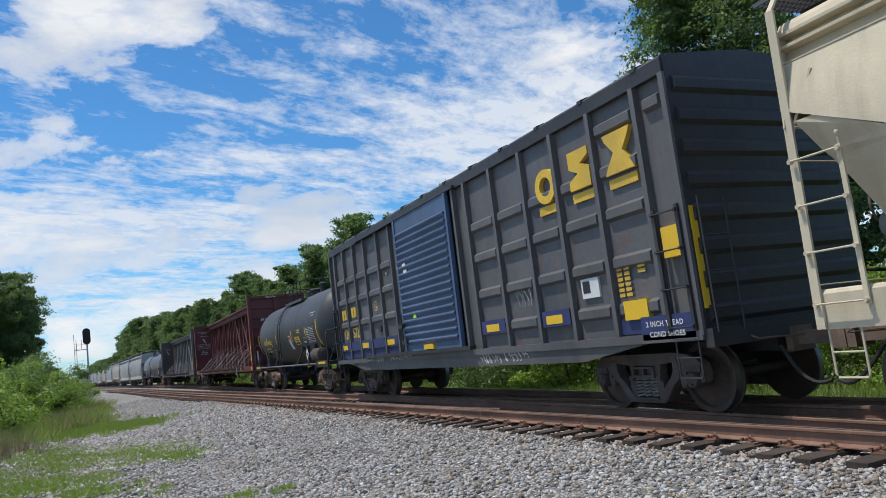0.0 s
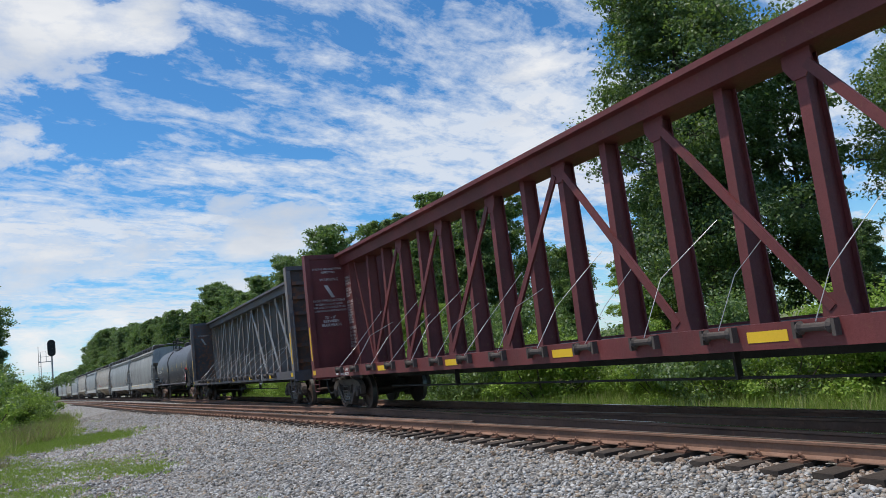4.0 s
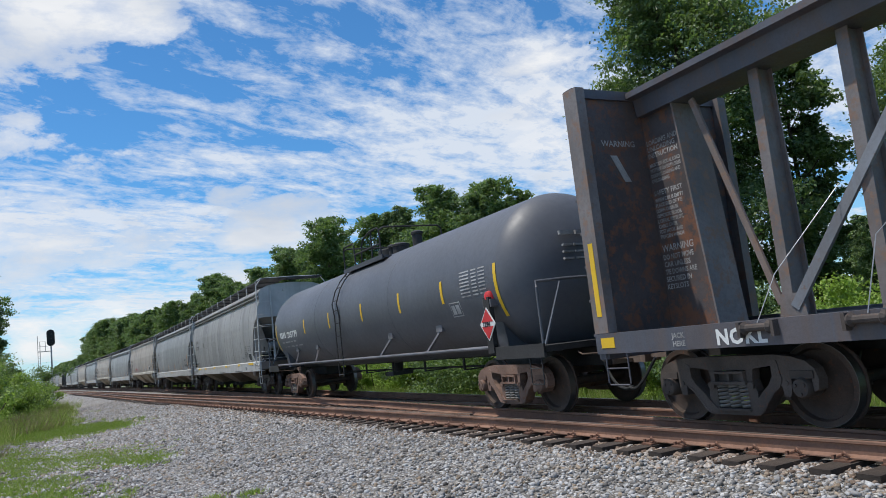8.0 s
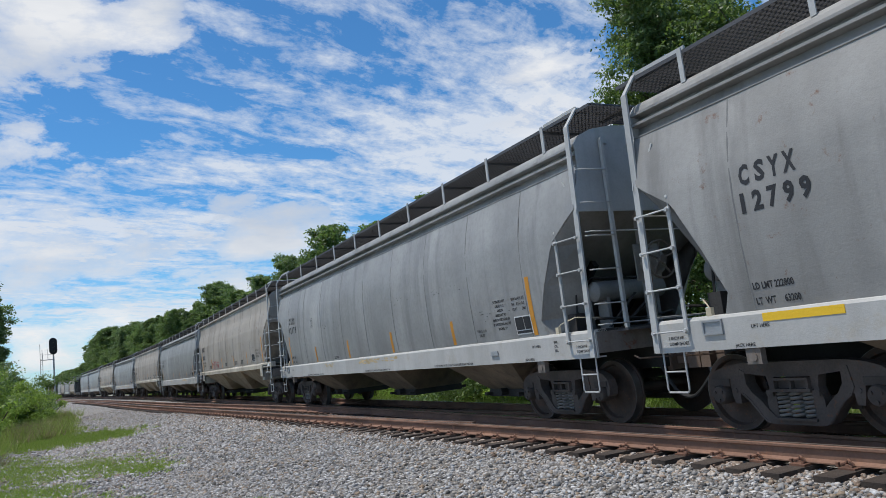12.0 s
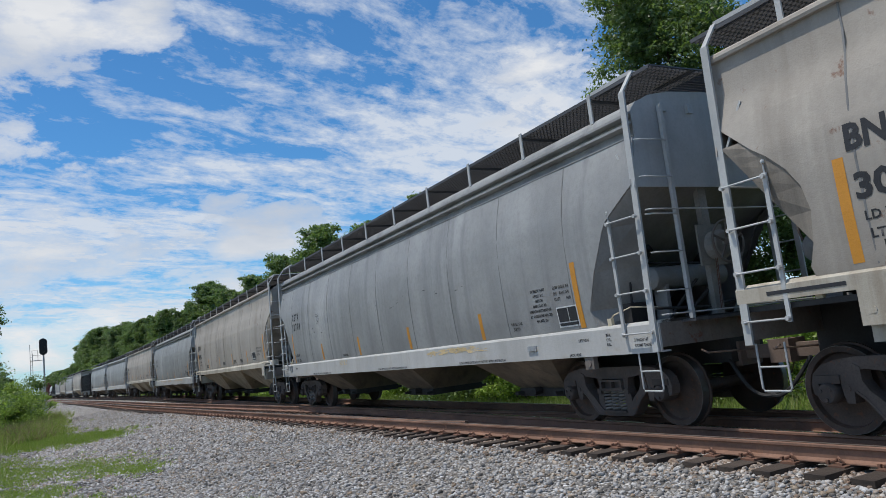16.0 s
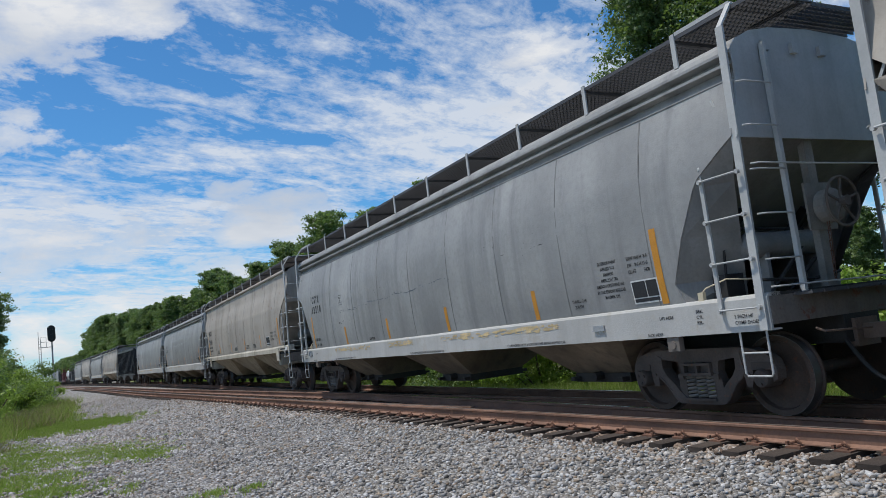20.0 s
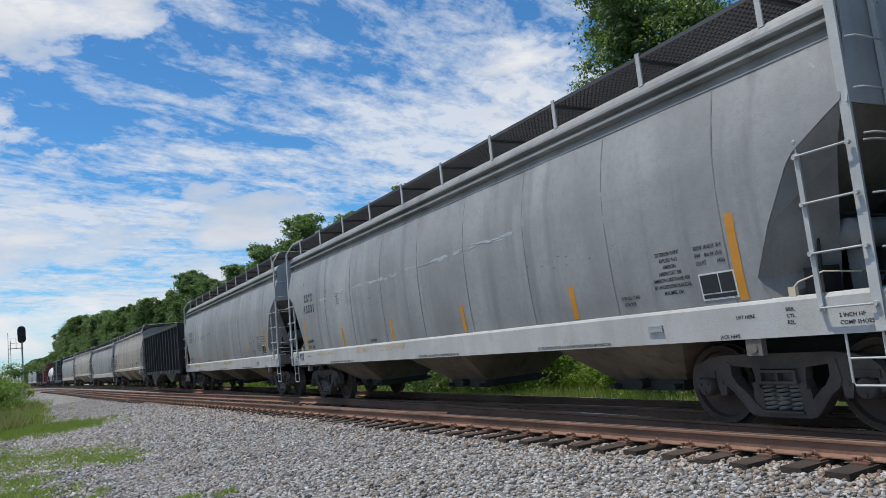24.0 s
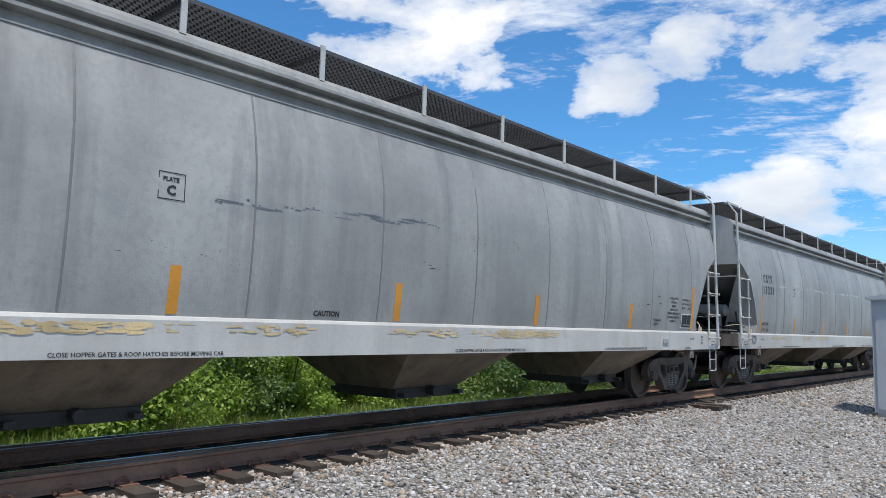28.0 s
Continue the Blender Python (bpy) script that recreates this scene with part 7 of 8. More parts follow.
# ---- ties, spikes, stones ----
def make_ties():
    rnd = random.Random(3)
    tie = Shape().box(-1.30, 1.30, -0.115, 0.115, -0.36, -0.205).mesh("tie", M_TIE)
    long_tie = Shape().box(-1.9, 1.45, -0.115, 0.115, -0.36, -0.205).mesh("tie", M_TIE)
    rest, plates = Shape(), Shape()
    y = -32.0
    while y < 120:
        gx = gap_x(y)
        yy = y + rnd.uniform(-0.03, 0.03)
        near = -16 < y < 46
        if gx < 2.9 and y > -17:
            mid = main_x(yy) - gx / 2
            if near:
                ob = part("tie", long_tie if gx > 1.1 else tie, None, side_track, at=(mid - (0.0 if gx > 1.1 else gx * 0.5) + rnd.uniform(-0.05, 0.05), yy, rnd.uniform(-0.006, 0.006)))
                ob.rotation_euler = (0, 0, rnd.uniform(-0.02, 0.02))
            else:
                rest.box(mid - 1.9, mid + 1.5, yy - 0.115, yy + 0.115, -0.36, -0.205)
            if gx <= 1.1:
                rest.box(main_x(yy) - 1.0, main_x(yy) + 1.3, yy - 0.115, yy + 0.115, -0.36, -0.208)
        else:
            rest.box(main_x(yy) - 1.3, main_x(yy) + 1.3, yy - 0.115, yy + 0.115, -0.36, -0.205)
            if y > -17:
                if near:
                    part("tie", tie, None, side_track, at=(side_x(yy) + rnd.uniform(-0.05, 0.05), yy, 0))
                else:
                    rest.box(side_x(yy) - 1.3, side_x(yy) + 1.3, yy - 0.115, yy + 0.115, -0.36, -0.205)
        for cx in (side_x(yy), main_x(yy)):
            for sd in (-0.7525, 0.7525):
                plates.box(cx + sd - 0.17, cx + sd + 0.17, yy - 0.09, yy + 0.09, -0.206, -0.184)
        y += 0.52
    ob = part("far_ties", rest, M_TIE, main_track)
    tagged(ob, "dark creosoted ties", kind="stuff")
    ob = part("tie_plates", plates, M_RUSTY, main_track)
    tagged(ob, "rusty tie plates", kind="stuff")
    # spikes and rail anchors on the side that faces the walk
    clip = Shape()
    clip.tube([(-0.085, -0.05, -0.165), (-0.10, -0.02, -0.13), (-0.075, 0.01, -0.12), (-0.055, 0.05, -0.15), (-0.09, 0.09, -0.165)], 0.014, 5)
    clip.box(-0.105, -0.07, 0.11, 0.14, -0.19, -0.150).box(-0.14, -0.115, -0.06, -0.03, -0.19, -0.165)
    me = clip.mesh("rail_anchor", M_RUSTY)
    y = -32.0
    while y < 45:
        if y > -16:
            part("rail_anchor", me, None, side_track, at=(side_x(y) - 0.7525, y, 0))
        y += 0.52


def ico():
    t = (1 + 5 ** 0.5) / 2
    v = np.array([(-1, t, 0), (1, t, 0), (-1, -t, 0), (1, -t, 0), (0, -1, t), (0, 1, t), (0, -1, -t), (0, 1, -t), (t, 0, -1), (t, 0, 1), (-t, 0, -1), (-t, 0, 1)], float)
    f = np.array([(0, 11, 5), (0, 5, 1), (0, 1, 7), (0, 7, 10), (0, 10, 11), (1, 5, 9), (5, 11, 4), (11, 10, 2), (10, 7, 6), (7, 1, 8), (3, 9, 4), (3, 4, 2), (3, 2, 6), (3, 6, 8), (3, 8, 9), (4, 9, 5), (2, 4, 11), (6, 2, 10), (8, 6, 7), (9, 8, 1)])
    return v / np.linalg.norm(v[0]), f


def mesh_from(name, verts, faces, mat, k):
    """A mesh straight from arrays; every face has k corners."""
    me = bpy.data.meshes.new(name)
    me.vertices.add(len(verts))
    me.vertices.foreach_set("co", np.asarray(verts, np.float32).ravel())
    me.loops.add(len(faces) * k)
    me.loops.foreach_set("vertex_index", np.asarray(faces, np.int32).ravel())
    me.polygons.add(len(faces))
    me.polygons.foreach_set("loop_start", np.arange(0, len(faces) * k, k, dtype=np.int32))
    me.update(calc_edges=True)
    me.materials.append(mat)
    return me


def scatter_stones(rng, p, base, faces, r, labels):
    """Jagged stones at the points p, split into plain and rust-dusted ones."""
    edge = np.array([side_x(b) - 0.7525 - 0.10 for b in p[:, 1]])
    p = p[p[:, 0] < edge]
    tie_end = np.array([side_x(b) - 1.34 for b in p[:, 1]])
    phase = np.abs((p[:, 1] + 32.0 + 0.26) % 0.52 - 0.26)
    p = p[(p[:, 0] < tie_end) | (phase > 0.155)]
    n, k = len(p), len(base)
    z = np.array([ground_z(a, b) for a, b in p]) + rng.uniform(-0.006, 0.014, n)
    r = rng.uniform(r[0], r[1], n) * rng.choice([0.8, 1, 1, 1, 1.4], n)
    jag = rng.uniform(0.56, 1.38, (n, k, 1))
    flat_s = np.c_[rng.uniform(0.8, 1.4, n), rng.uniform(0.7, 1.1, n), rng.uniform(0.5, 0.9, n)][:, None, :]
    q = base[None] * jag * flat_s
    a, b = rng.uniform(0, 6.28, n), rng.uniform(-0.7, 0.7, n)
    ca, sa, cb, sb = np.cos(a)[:, None], np.sin(a)[:, None], np.cos(b)[:, None], np.sin(b)[:, None]
    x1, z1 = q[..., 0] * cb + q[..., 2] * sb, -q[..., 0] * sb + q[..., 2] * cb
    x2, y2 = x1 * ca - q[..., 1] * sa, x1 * sa + q[..., 1] * ca
    verts = np.stack([x2, y2, z1], -1) * r[:, None, None] + np.c_[p, z][:, None, :]
    # those next to the rail are dusted with rust
    off = np.array([side_x(b) for b in p[:, 1]]) - 0.7525 - p[:, 0]
    rusty = off + rng.normal(0, 0.25, n) < 0.62
    for name, mask, mat, label in (("loose_stones", ~rusty, M_STONE, labels[0]), ("rusty_stones", rusty, M_STONE_RUST, labels[1])):
        v = verts[mask]
        if len(v):
            f = faces[None] + k * np.arange(len(v))[:, None, None]
            tagged(new(name, mesh_from(name, v.reshape(-1, 3), f.reshape(-1, 3), mat, 3)), label, "ballast stones", kind="stuff")


def make_stones():
    rng = np.random.default_rng(5)
    # thick near the walk, coarser pieces further off
    near = [np.c_[rng.uniform(x0, x1, n), rng.uniform(y0, y1, n)] for x0, x1, y0, y1, n in ((1.6, 6.6, -1.0, 9.0, 15000), (0.4, 6.4, 9.0, 18.0, 10000), (1.0, 6.7, -12.0, -1.0, 14000), (2.0, 7.0, -20.0, -12.0, 4500))]
    yy = rng.uniform(-14.0, 20.0, 12000)
    near.append(np.c_[np.array([side_x(b) for b in yy]) - 0.86 - np.abs(rng.normal(0, 0.4, len(yy))), yy])
    v0, f0 = ico()
    scatter_stones(rng, np.concatenate(near), v0, f0, (0.017, 0.034), ("loose grey and tan crushed stones beside the rails", "rust-dusted crushed stones between the tie ends"))
    far = [np.c_[rng.uniform(x0, x1, n), rng.uniform(y0, y1, n)] for x0, x1, y0, y1, n in ((-1.0, 5.8, 18.0, 34.0, 24000), (-1.5, 4.6, 34.0, 60.0, 16000), (1.5, 6.8, -45.0, -20.0, 11000), (-4.5, 1.0, 12.0, 34.0, 12000))]
    v1 = np.array([(1, 0, 0), (-1, 0, 0), (0, 1, 0), (0, -1, 0), (0, 0, 1), (0, 0, -1)], float)
    f1 = np.array([(0, 2, 4), (2, 1, 4), (1, 3, 4), (3, 0, 4), (2, 0, 5), (1, 2, 5), (3, 1, 5), (0, 3, 5)])
    scatter_stones(rng, np.concatenate(far), v1, f1, (0.026, 0.052), ("loose pale crushed stones on the shoulder", "rust-dusted crushed stones by the rail"))


# ---- plants ----
def leaf_cloud(rng, centres, radii, per, size, flat_z=0.8):
    """Small bent leaves that fill tufts round the given centres and lean towards the light."""
    c = np.repeat(np.asarray(centres), per, axis=0)
    r = np.repeat(np.asarray(radii), per)
    d = rng.normal(size=(len(c), 3))
    d /= np.linalg.norm(d, axis=1, keepdims=True)
    p = c + d * (r * rng.uniform(0, 1, len(c)) ** 0.5 * rng.choice([1.0, 1.0, 1.0, 1.35], len(c)))[:, None] * np.array([1.15, 1.15, flat_z])
    face = d * 0.6 + rng.normal(size=(len(c), 3)) * 0.8 + np.array([-0.15, 0.0, 0.7])
    face /= np.linalg.norm(face, axis=1, keepdims=True)
    u = np.cross(face, rng.normal(size=(len(c), 3)))
    u /= np.linalg.norm(u, axis=1, keepdims=True) + 1e-9
    w = np.cross(u, face)
    s = (size * rng.uniform(0.6, 1.3, len(c)))[:, None]
    q = np.stack([p - u * s, p + w * s * 0.55 - 0.12 * s * face, p + u * s, p - w * s * 0.55 - 0.12 * s * face], 1)
    return q.reshape(-1, 3), np.arange(len(c) * 4).reshape(-1, 4)


def tree_kind(seed, height, spread, leaf_mat, lobes, clumps, per, leaf, low=0.25, conifer=False):
    """Trunk, limbs and a crown of separate boughs, each a cluster of leafy tufts; returns their meshes."""
    rng = np.random.default_rng(seed)
    wood = Shape()
    bend_x, bend_y = rng.uniform(-0.5, 0.5, 2)
    trunk = [(bend_x * (k / 6) ** 2, bend_y * (k / 6) ** 2, height * 0.93 * k / 6) for k in range(7)]
    for k in range(6):
        ra, rb = 0.016 * height * (1 - k / 6.6), 0.016 * height * (1 - (k + 1) / 6.6)
        a, b = Vector(trunk[k]), Vector(trunk[k + 1])
        ring = lambda c, r: [(c.x + r * math.cos(2 * math.pi * i / 8), c.y + r * math.sin(2 * math.pi * i / 8), c.z) for i in range(8)]
        wood.add(ring(a, ra) + ring(b, rb), [(i, (i + 1) % 8, 8 + (i + 1) % 8, 8 + i) for i in range(8)])
    cs, rs = [], []
    for k in range(lobes):
        f = low + (0.97 - low) * ((k + rng.uniform(0, 1)) / lobes)
        if conifer:
            wide = spread * (1.12 - f) * 0.95
        else:
            wide = spread * math.sin(math.pi * min(1, (f - low * 0.6) / (1.06 - low * 0.6)) ** 0.8) ** 0.65
        a = k * 2.4 + rng.uniform(-0.7, 0.7)
        rad = wide * rng.uniform(0.15, 0.85)
        lobe_r = (0.30 + 0.18 * rng.uniform()) * spread * (0.75 if f > 0.85 else 1.0) * (0.7 if conifer else 1.0)
        root = Vector((bend_x * f * f * 0.8, bend_y * f * f * 0.8, max(0.08 * height, height * f - 0.45 * rad - 0.3)))
        c = Vector((rad * math.cos(a) + bend_x * f * f, rad * math.sin(a) + bend_y * f * f, height * f))
        wood.tube([root, root.lerp(c, 0.55) - Vector((0, 0, 0.06 * rad)), c], 0.0038 * height * (1.2 - f), 5)
        for j in range(clumps):
            d = Vector(rng.normal(size=3))
            d.normalize()
            d.z = d.z * 0.72 + 0.12
            p = c + d * lobe_r * rng.uniform(0.25, 1.08)
            cs.append(tuple(p))
            rs.append(lobe_r * rng.uniform(0.26, 0.46))
            if j % 3 == 0:
                wood.tube([c, tuple(p)], 0.0011 * height, 3)
    v, f = leaf_cloud(rng, cs, rs, per, leaf, 0.62)
    return wood.mesh("trunk", M_BARK), mesh_from("crown", v, f, leaf_mat, 4)


def bush_kind(seed, size, leaf_mat, n, per, leaf):
    rng = np.random.default_rng(seed)
    cs = np.c_[rng.normal(0, size * 0.45, n), rng.normal(0, size * 0.45, n), np.abs(rng.normal(size * 0.5, size * 0.3, n)) + 0.15]
    v, f = leaf_cloud(rng, cs, rng.uniform(0.2, 0.42, n) * size * 0.7, per, leaf)
    stems = Shape()
    for c in cs[:10]:
        stems.tube([(0.2 * c[0], 0.2 * c[1], 0), (0.7 * c[0], 0.7 * c[1], 0.5 * c[2]), tuple(c)], 0.02, 4)
    return stems.mesh("stem", M_BARK), mesh_from("foliage", v, f, leaf_mat, 4)


TREES = [tree_kind(11, 17.8, 5.2, M_LEAF_DARK, 46, 17, 150, 0.092, 0.20), tree_kind(12, 13.5, 3.8, M_LEAF, 30, 13, 85, 0.125, 0.10), tree_kind(13, 12.0, 3.5, M_LEAF, 30, 13, 85, 0.12, 0.06),
         tree_kind(14, 16.5, 3.4, M_LEAF_DARK, 34, 12, 85, 0.135, 0.16), tree_kind(15, 9.0, 3.0, M_LEAF_PALE, 20, 12, 80, 0.105, 0.08), tree_kind(16, 14.0, 3.4, M_LEAF_DARK, 40, 12, 85, 0.115, 0.08, True)]
TREE_TALL = (17.8, 13.5, 12.0, 16.5, 9.0, 14.0)
BUSHES = [bush_kind(21, 1.9, M_LEAF_PALE, 40, 430, 0.046), bush_kind(22, 1.5, M_LEAF_PALE, 26, 400, 0.042), bush_kind(23, 2.4, M_LEAF, 46, 430, 0.054), bush_kind(24, 1.1, M_LEAF_PALE, 18, 220, 0.045)]


def tree(k, x, y, scale=1.0, turn=0.0, label="leafy broad-crowned tree in full summer leaf", group="trees by the line"):
    t = thing("tree", label, "tree", group, (x, y, ground_z(x, y) - 0.15 if abs(x) < 60 else -0.6))
    t.rotation_euler = (0, 0, turn)
    part("trunk", TREES[k][0], None, t)
    part("crown", TREES[k][1], None, t)
    t.scale = (scale, scale, scale)
    return t


def bush(k, x, y, scale=1.0, turn=0.0, label="dense green bush in the verge"):
    t = thing("bush", label, "bush", "bushes by the line", (x, y, ground_z(x, y) - 0.05))
    t.rotation_euler = (0, 0, turn)
    part("stem", BUSHES[k][0], None, t)
    part("foliage", BUSHES[k][1], None, t)
    t.scale = (scale, scale, scale)
    return t


def grass(name, label, n, region, hgt, mat, seed, lean=0.35, width=0.006):
    """Blades as thin upright triangles."""
    rng = np.random.default_rng(seed)
    p = region(rng, n)
    z = np.array([ground_z(a, b) for a, b in p])
    n = len(p)
    h = hgt * rng.uniform(0.4, 1.2, n)
    a = rng.uniform(0, 6.28, n)
    w = width * rng.uniform(0.7, 1.6, n)
    l = lean * rng.normal(size=(n, 2)) * h[:, None]
    base = np.c_[p, z]
    off = np.c_[np.cos(a) * w, np.sin(a) * w, np.zeros(n)]
    tip = base + np.c_[l, h]
    verts = np.stack([base - off, base + off, tip], 1).reshape(-1, 3)
    ob = new(name, mesh_from(name, verts, np.arange(n * 3).reshape(-1, 3), mat, 3))
    tagged(ob, label, "grass", kind="stuff")


def patches(spots):
    def f(rng, n):
        w = np.array([s[4] for s in spots], float)
        k = rng.choice(len(spots), n, p=w / w.sum())
        s = np.array([q[:4] for q in spots])[k]
        # blades stand in tufts
        tuft = np.c_[rng.normal(s[:, 0], s[:, 2]), rng.normal(s[:, 1], s[:, 3])][: max(40, n // 28)]
        pick = rng.integers(0, len(tuft), n)
        return tuft[pick] + rng.normal(0, 0.055, (n, 2)) * rng.uniform(0.5, 2.2, len(tuft))[pick][:, None]
    return f


def strip(x0, x1, y0, y1):
    return lambda rng, n: np.c_[rng.uniform(x0, x1, n), y0 + (y1 - y0) * rng.uniform(0, 1, n) ** 1.3]


def row_height(y):
    """How tall the row of trees across the line stands along the track."""
    ys = (20, 39, 41, 50, 57, 71, 84, 96, 107, 124, 140, 153, 179, 215, 250, 282, 340, 410)
    hs = (8.0, 9.5, 11.2, 12.2, 13.8, 14.2, 13.8, 13.5, 14.2, 16.0, 13.8, 14.4, 15.4, 16.0, 17.0, 20.5, 17.0, 17.5)
    return 1.10 * float(np.interp(y, ys, hs))


def plant():
    rnd = random.Random(8)
    # the tall trees across the line, then the long row to the north and a thinner one to the south
    tree(0, 25.0, 23.0, 1.0, 0.4, "tall dark-green broad-crowned tree")
    tree(3, 29.0, 21.0, 0.84, 1.4, "tall dark-green tree beside another")
    tree(0, 32.5, 16.0, 0.85, 2.2, "tall dark-green broad-crowned tree")
    tree(1, 30, 27, 1.0, 1.1)
    tree(3, 34.0, 12.0, 0.84, 0.7, "tall dark-green tree beside another")
    tree(0, 36.5, 9.3, 0.78, 2.9, "tall dark-green broad-crowned tree")
    tree(1, 33.0, 5.0, 0.72, 1.9)
    for k in range(96):
        y = 30 + 3.5 * k + rnd.uniform(-1.6, 1.6)
        x = main_x(y) + 17.0 + rnd.uniform(-2.5, 3.0)
        kind = rnd.choice((1, 2, 5, 1, 5, 3 if y > 120 else 2))
        tree(kind, x, y, row_height(y) * rnd.choice((1.04, 0.98, 0.88, 0.72)) / TREE_TALL[kind], rnd.uniform(0, 6.28))
        if k % 3 == 0 and y > 55:
            kind = rnd.choice((1, 1, 3))
            tree(kind, x + rnd.uniform(5, 8), y + rnd.uniform(-3, 3), row_height(y) * rnd.uniform(0.85, 1.1) / TREE_TALL[kind], rnd.uniform(0, 6.28))
        if k % 2 == 0:
            tree(4, x - rnd.uniform(3, 5), y + rnd.uniform(-2, 2), row_height(y) * rnd.uniform(0.35, 0.55) / 9.0, rnd.uniform(0, 6.28), "low leafy tree at the edge of the wood")
    for k in range(40):
        y = 18 - 2.6 * k + rnd.uniform(-1, 1)
        tree(rnd.choice((1, 2, 4, 5)), 23 + rnd.uniform(-2, 5), y, rnd.uniform(0.28, 0.44), rnd.uniform(0, 6.28))
    tree(5, 27.0, 0.4, 0.55, 0.3, "slim young tree with feathery leaves")
    tree(4, 23.6, 1.0, 0.50, 1.3, "bright green young tree with feathery leaves")
    # the row runs on until it is lost in the distance
    for k in range(34):
        y = 368 + 9.5 * k + rnd.uniform(-3, 3)
        kind = rnd.choice((1, 5, 3))
        tree(kind, main_x(y) + 16 + rnd.uniform(-3, 4), y, 15.5 * rnd.choice((1.05, 0.95, 0.8)) / TREE_TALL[kind], rnd.uniform(0, 6.28))
    # bushes across the line
    for k in range(105):
        y = -48 + 1.65 * k + rnd.uniform(-1, 1)
        x = main_x(y) + 6.6 + abs(rnd.gauss(0, 2.0)) + (1.5 if 2 < y < 12 else 0)
        bush(rnd.choice((0, 1, 0, 2, 0)), x, y, rnd.uniform(0.85, 1.35), rnd.uniform(0, 6.28))
    # the west side
    for x, y, k, s in ((-6.0, 60, 1, 0.80), (-7.8, 57, 0, 0.60), (-9.5, 46, 2, 0.66), (-6.2, 70, 5, 0.78), (-14, 52, 0, 0.62), (-12, 74, 1, 0.75), (-14, 90, 0, 0.8), (-13, 110, 1, 0.85), (-16, 130, 0, 0.9), (-18, 38, 2, 0.8)):
        tree(k, x, y, s, rnd.uniform(0, 6.28), group="trees west of the line")
    for x, y, k, s in ((-6.2, 37, 1, 2.0), (-7.2, 33, 1, 1.8), (-6.6, 47, 2, 1.1), (-6.8, 42, 0, 1.5), (-8.0, 30, 1, 1.3), (-6.6, 54, 2, 1.1), (-6.9, 62, 2, 1.2), (-7.0, 72, 2, 1.2), (-8, 84, 2, 1.3), (-5.9, 34.5, 3, 1.1), (-8.8, 27, 0, 1.5), (-7.4, 24, 3, 1.3), (-4.0, 46, 3, 1.3), (-3.5, 52, 0, 1.05), (-4.6, 55, 2, 1.35), (-5.2, 50, 0, 1.6), (-3.0, 57, 1, 1.0), (-3.9, 60, 0, 1.3), (-2.9, 66, 1, 1.1), (-4.6, 41, 3, 1.5)):
        bush(k, x, y, s, rnd.uniform(0, 6.28), "bright leafy bush at the edge of the stone")
    band = [(1.0, 32.6, 0.55, 0.9, 1.0), (0.0, 34.0, 0.9, 1.5, 2.4), (-1.4, 36.0, 1.0, 2.2, 3.0), (-2.8, 39.0, 1.1, 3.5, 3.0), (-1.0, 45.0, 0.6, 3.5, 1.6), (-3.4, 50.0, 0.9, 6.0, 2.0)]
    grass("verge_grass", "bright green grass in a band on the stone", 60000, patches(band), 0.13, M_VERGE, 31, 0.4, 0.009)
    tall = [(-2.2, 40.5, 0.7, 2.0, 2.0), (-1.2, 43.0, 0.6, 2.5, 1.6), (-2.6, 47.0, 0.7, 3.0, 2.4), (-1.7, 53.0, 0.6, 4.0, 1.8), (-3.4, 36.5, 0.8, 2.0, 1.6), (-4.6, 33.0, 0.8, 2.5, 1.4), (-1.4, 60.0, 0.5, 6.0, 1.4)]
    grass("tall_weeds", "knee-high green weeds below the bushes", 15000, patches(tall), 0.66, M_GRASS, 35, 0.5, 0.010)
    low = [(1.5, 18.8, 0.22, 0.35, 0.4), (0.9, 19.6, 0.5, 0.6, 1.0), (0.0, 21.4, 0.8, 0.9, 2.0), (-1.2, 23.4, 0.9, 1.2, 2.0), (-2.5, 26.5, 0.9, 1.6, 1.6), (-1.5, 17.6, 0.7, 0.9, 1.8), (-2.6, 19.5, 0.8, 1.4, 1.2), (-0.4, 15.3, 0.4, 0.5, 0.5), (1.7, 11.9, 0.10, 0.16, 0.10), (2.2, 11.6, 0.06, 0.08, 0.05), (0.6, 14.0, 0.14, 0.2, 0.10)]
    grass("verge_grass", "low green weeds in patches on the stone", 52000, patches(low), 0.075, M_VERGE, 34, 0.5, 0.008)
    grass("far_grass", "tall weedy grass across the line", 150000, strip(10.4, 17.5, -45, 75), 0.42, M_GRASS, 32, 0.3, 0.012)
    grass("dry_weeds", "dry brown weed stalks", 10000, patches([(-4.4, 28.0, 0.8, 1.4, 3.0), (-5.2, 31.0, 0.8, 1.5, 2.0), (-3.0, 42, 0.8, 3, 1.5), (-1.6, 50, 0.5, 3, 1.2), (-2.2, 41, 0.7, 2.5, 3.0), (-0.9, 56, 0.3, 2, 0.6), (15.0, -2.0, 0.6, 0.8, 0.5), (14.4, -6.5, 0.7, 1.2, 0.5)]), 0.75, M_STRAW, 33, 0.5, 0.006)


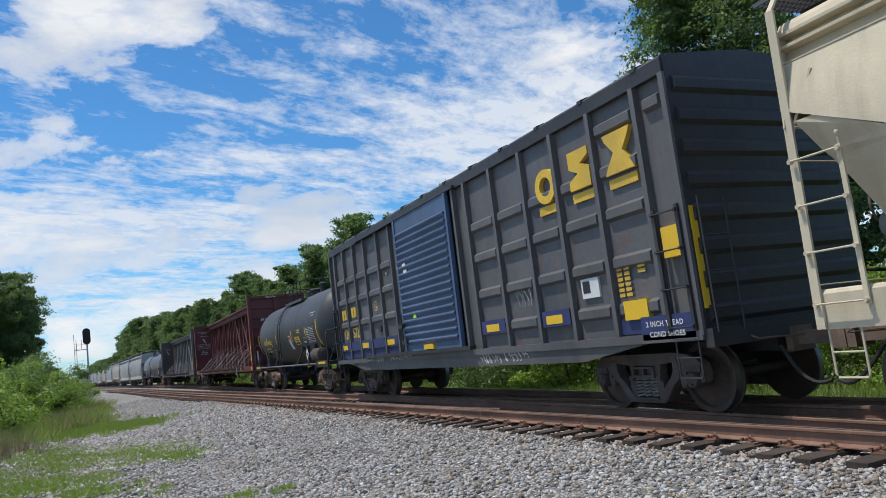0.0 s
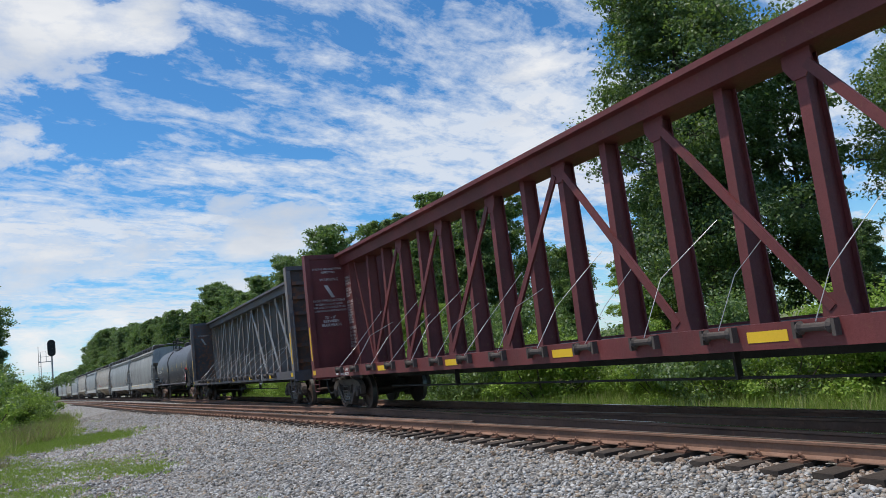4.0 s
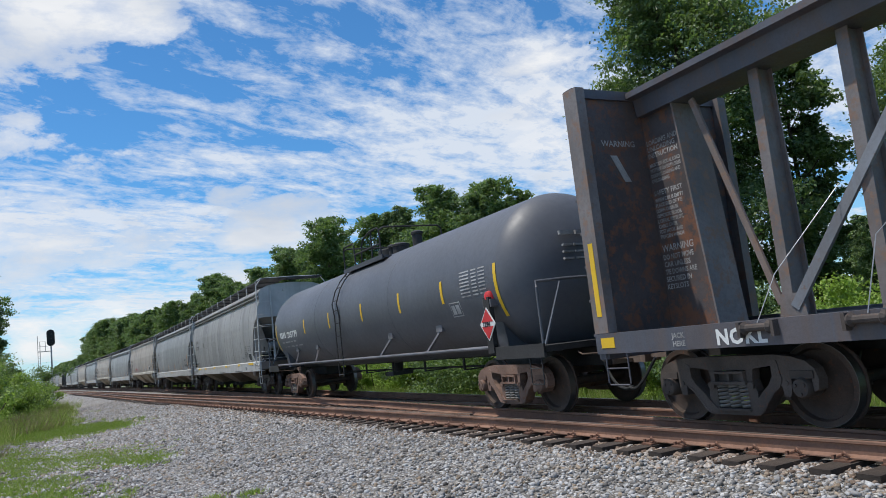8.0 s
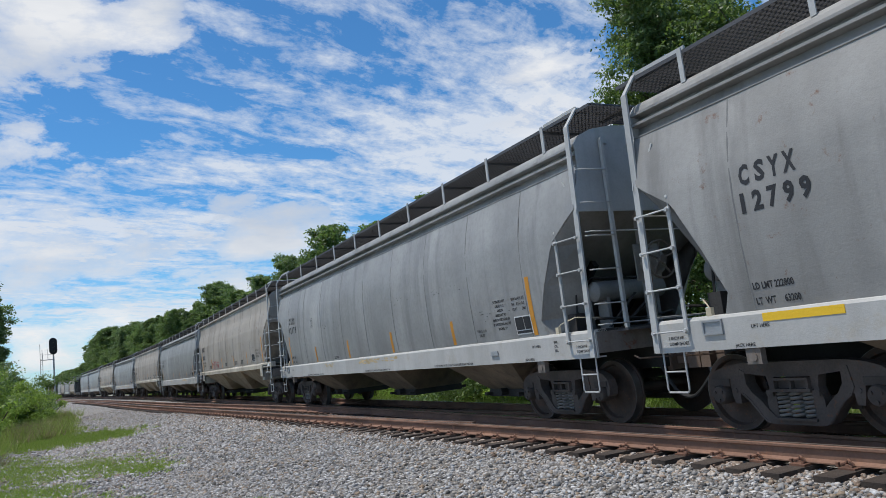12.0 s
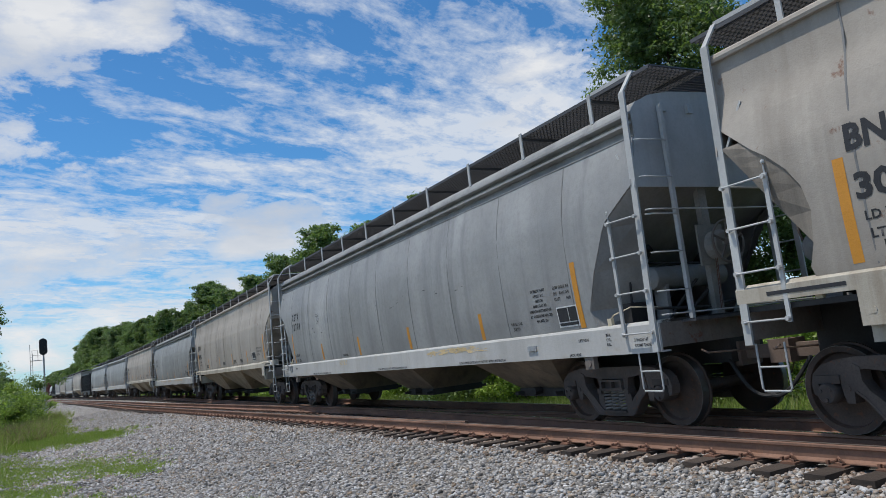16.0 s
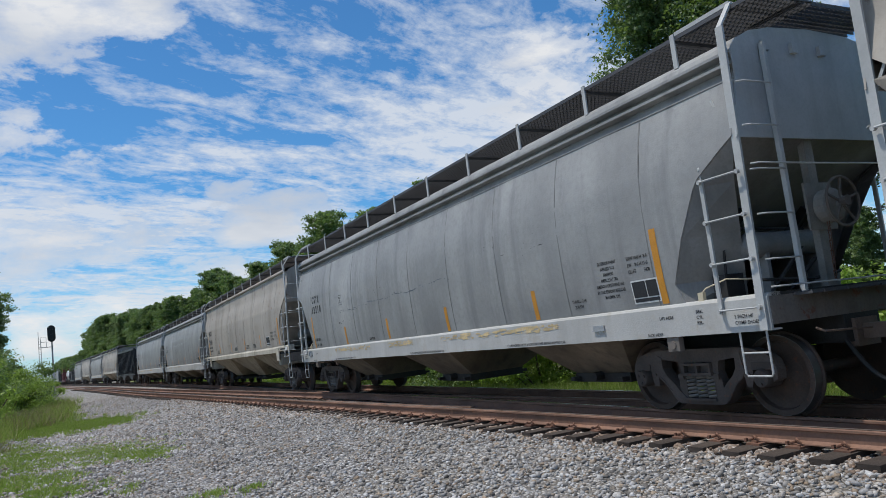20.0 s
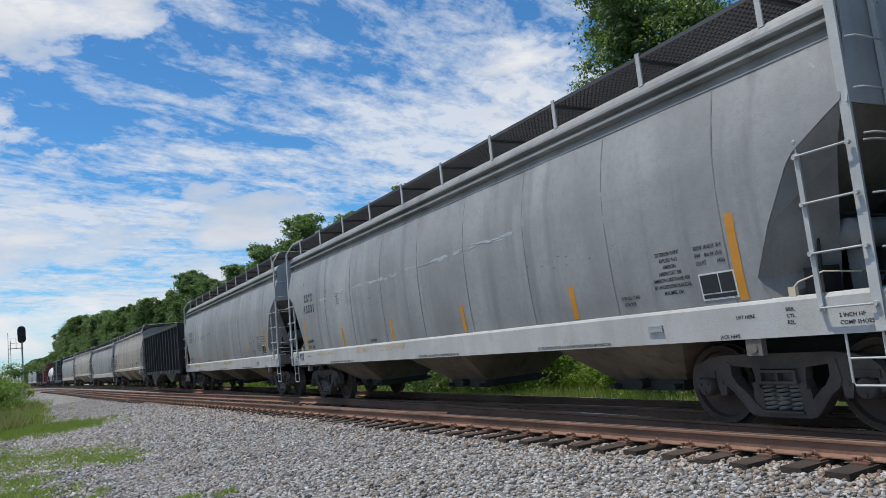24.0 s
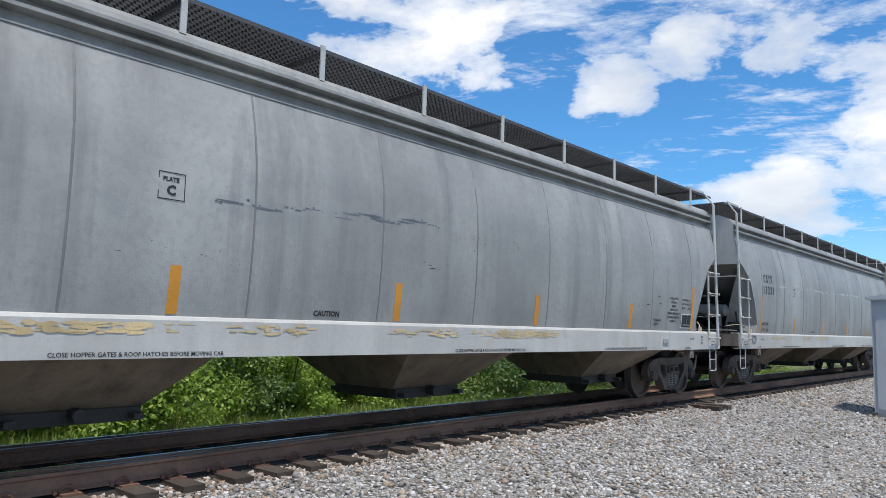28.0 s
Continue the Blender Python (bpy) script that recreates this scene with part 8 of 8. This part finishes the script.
# ---- lineside things ----
def make_signal():
    s = thing("railway_signal", "black-hooded colour-light signal on a grey mast with a ladder", "railway signal", at=(-2.55, 100.0, ground_z(-2.5, 100)))
    part("mast", Shape().lathe([(0.0, 0.10), (7.2, 0.085)], 12, "z"), M_GALV, s, smooth=True)
    part("base", Shape().box(-0.3, 0.3, -0.3, 0.3, 0, 0.5), M_GALV, s)
    head = part("signal_head", Shape().prism([(0.44 * math.cos(a), 7.55 + (0.55 if math.sin(a) > 0 else -0.55) + 0.44 * math.sin(a)) for a in (2 * math.pi * k / 24 for k in range(24))], -0.28, -0.20, "y"), M_SIGBLACK, s, "black oval backboard")
    for z in (7.0, 7.55, 8.1):
        part("hood", Shape().lathe([(-0.55, 0.15), (-0.28, 0.15)], 14, "y", (0, 0, z)), M_SIGBLACK, head)
    part("case", Shape().box(-0.22, 0.22, -0.2, 0.15, 6.7, 8.4), M_SIGBLACK, s)
    lad = Shape()
    for x in (-1.18, -1.42):
        lad.tube([(x, 0.2, 0.2), (x, 0.2, 7.9 if x < -1.3 else 6.9)], 0.03)
    for k in range(22):
        lad.tube([(-1.18, 0.2, 0.4 + 0.3 * k), (-1.42, 0.2, 0.4 + 0.3 * k)], 0.016, 4)
    part("ladder", lad, M_GALV, s)
    part("platform", Shape().box(-1.45, 0.1, -0.1, 0.45, 5.95, 6.02).tube([(-1.2, 0.0, 6.0), (-1.2, 0.0, 7.2), (-0.6, 0.0, 7.2), (-0.6, 0.0, 6.0)], 0.03).tube([(-1.2, 0, 6.6), (-0.1, 0, 6.6)], 0.025).tube([(-1.2, 0.2, 2.2), (0, 0, 2.2)], 0.03), M_GALV, s)


def make_cabinet():
    x, y = 4.05, -21.2
    c = thing("signal_cabinet", "grey steel signal cabinet on the stone", "equipment cabinet", at=(x, y, ground_z(x, y)))
    part("body", Shape().box(-1.1, 0.0, -0.7, 0.7, 0.1, 2.85), M_CABINET, c)
    part("roof", Shape().prism([(-1.2, 2.85), (-1.2, 2.92), (-0.55, 3.0), (0.1, 2.92), (0.1, 2.85)], -0.8, 0.8, "y"), M_CABINET, c)
    part("door", Shape().box(-1.02, -0.08, 0.70, 0.725, 0.2, 2.75), M_CABINET, c)
    part("plinth", Shape().box(-1.05, -0.05, -0.65, 0.65, -0.1, 0.1), M_GALV, c)
    p = thing("antenna_mast", "thin grey antenna mast beside the cabinet", "mast", at=(3.95, -22.6, ground_z(3.95, -22.6)))
    part("pole", Shape().tube([(0, 0, 0), (0, 0, 4.3)], 0.035, 8), M_GALV, p)
    part("antenna", Shape().tube([(0, 0, 3.75), (-0.35, 0, 3.75)], 0.015).tube([(-0.2, 0, 3.6), (-0.2, 0, 3.9)], 0.01), M_GALV, p)


plant()
make_signal()
make_cabinet()
make_stones()
make_ties()


# ---- movement: every car runs south along the track at an even pace ----
def on_track(u):
    a, b = u - 6.0, u + 6.0
    xa, xb = main_x(a), main_x(b)
    return pose((xa + xb) / 2, u, 0, 0, 0, math.degrees(math.atan2(xa - xb, b - a)))


def motions():
    for car, u in CARS:
        walk(car, [(t, on_track(u - SPEED * t)) for t in range(0, 29)])
    # the wheels roll: a third of a quarter turn short of the limit from row to row
    steps = 420
    turn = math.degrees(SPEED / WHEEL_R) * 28.0 / steps
    for wheel in WHEELS:
        at = wheel.location.copy()
        walk(wheel, [(28.0 * k / steps, pose(*at, turn * k, 0, 0)) for k in range(steps + 1)])


motions()
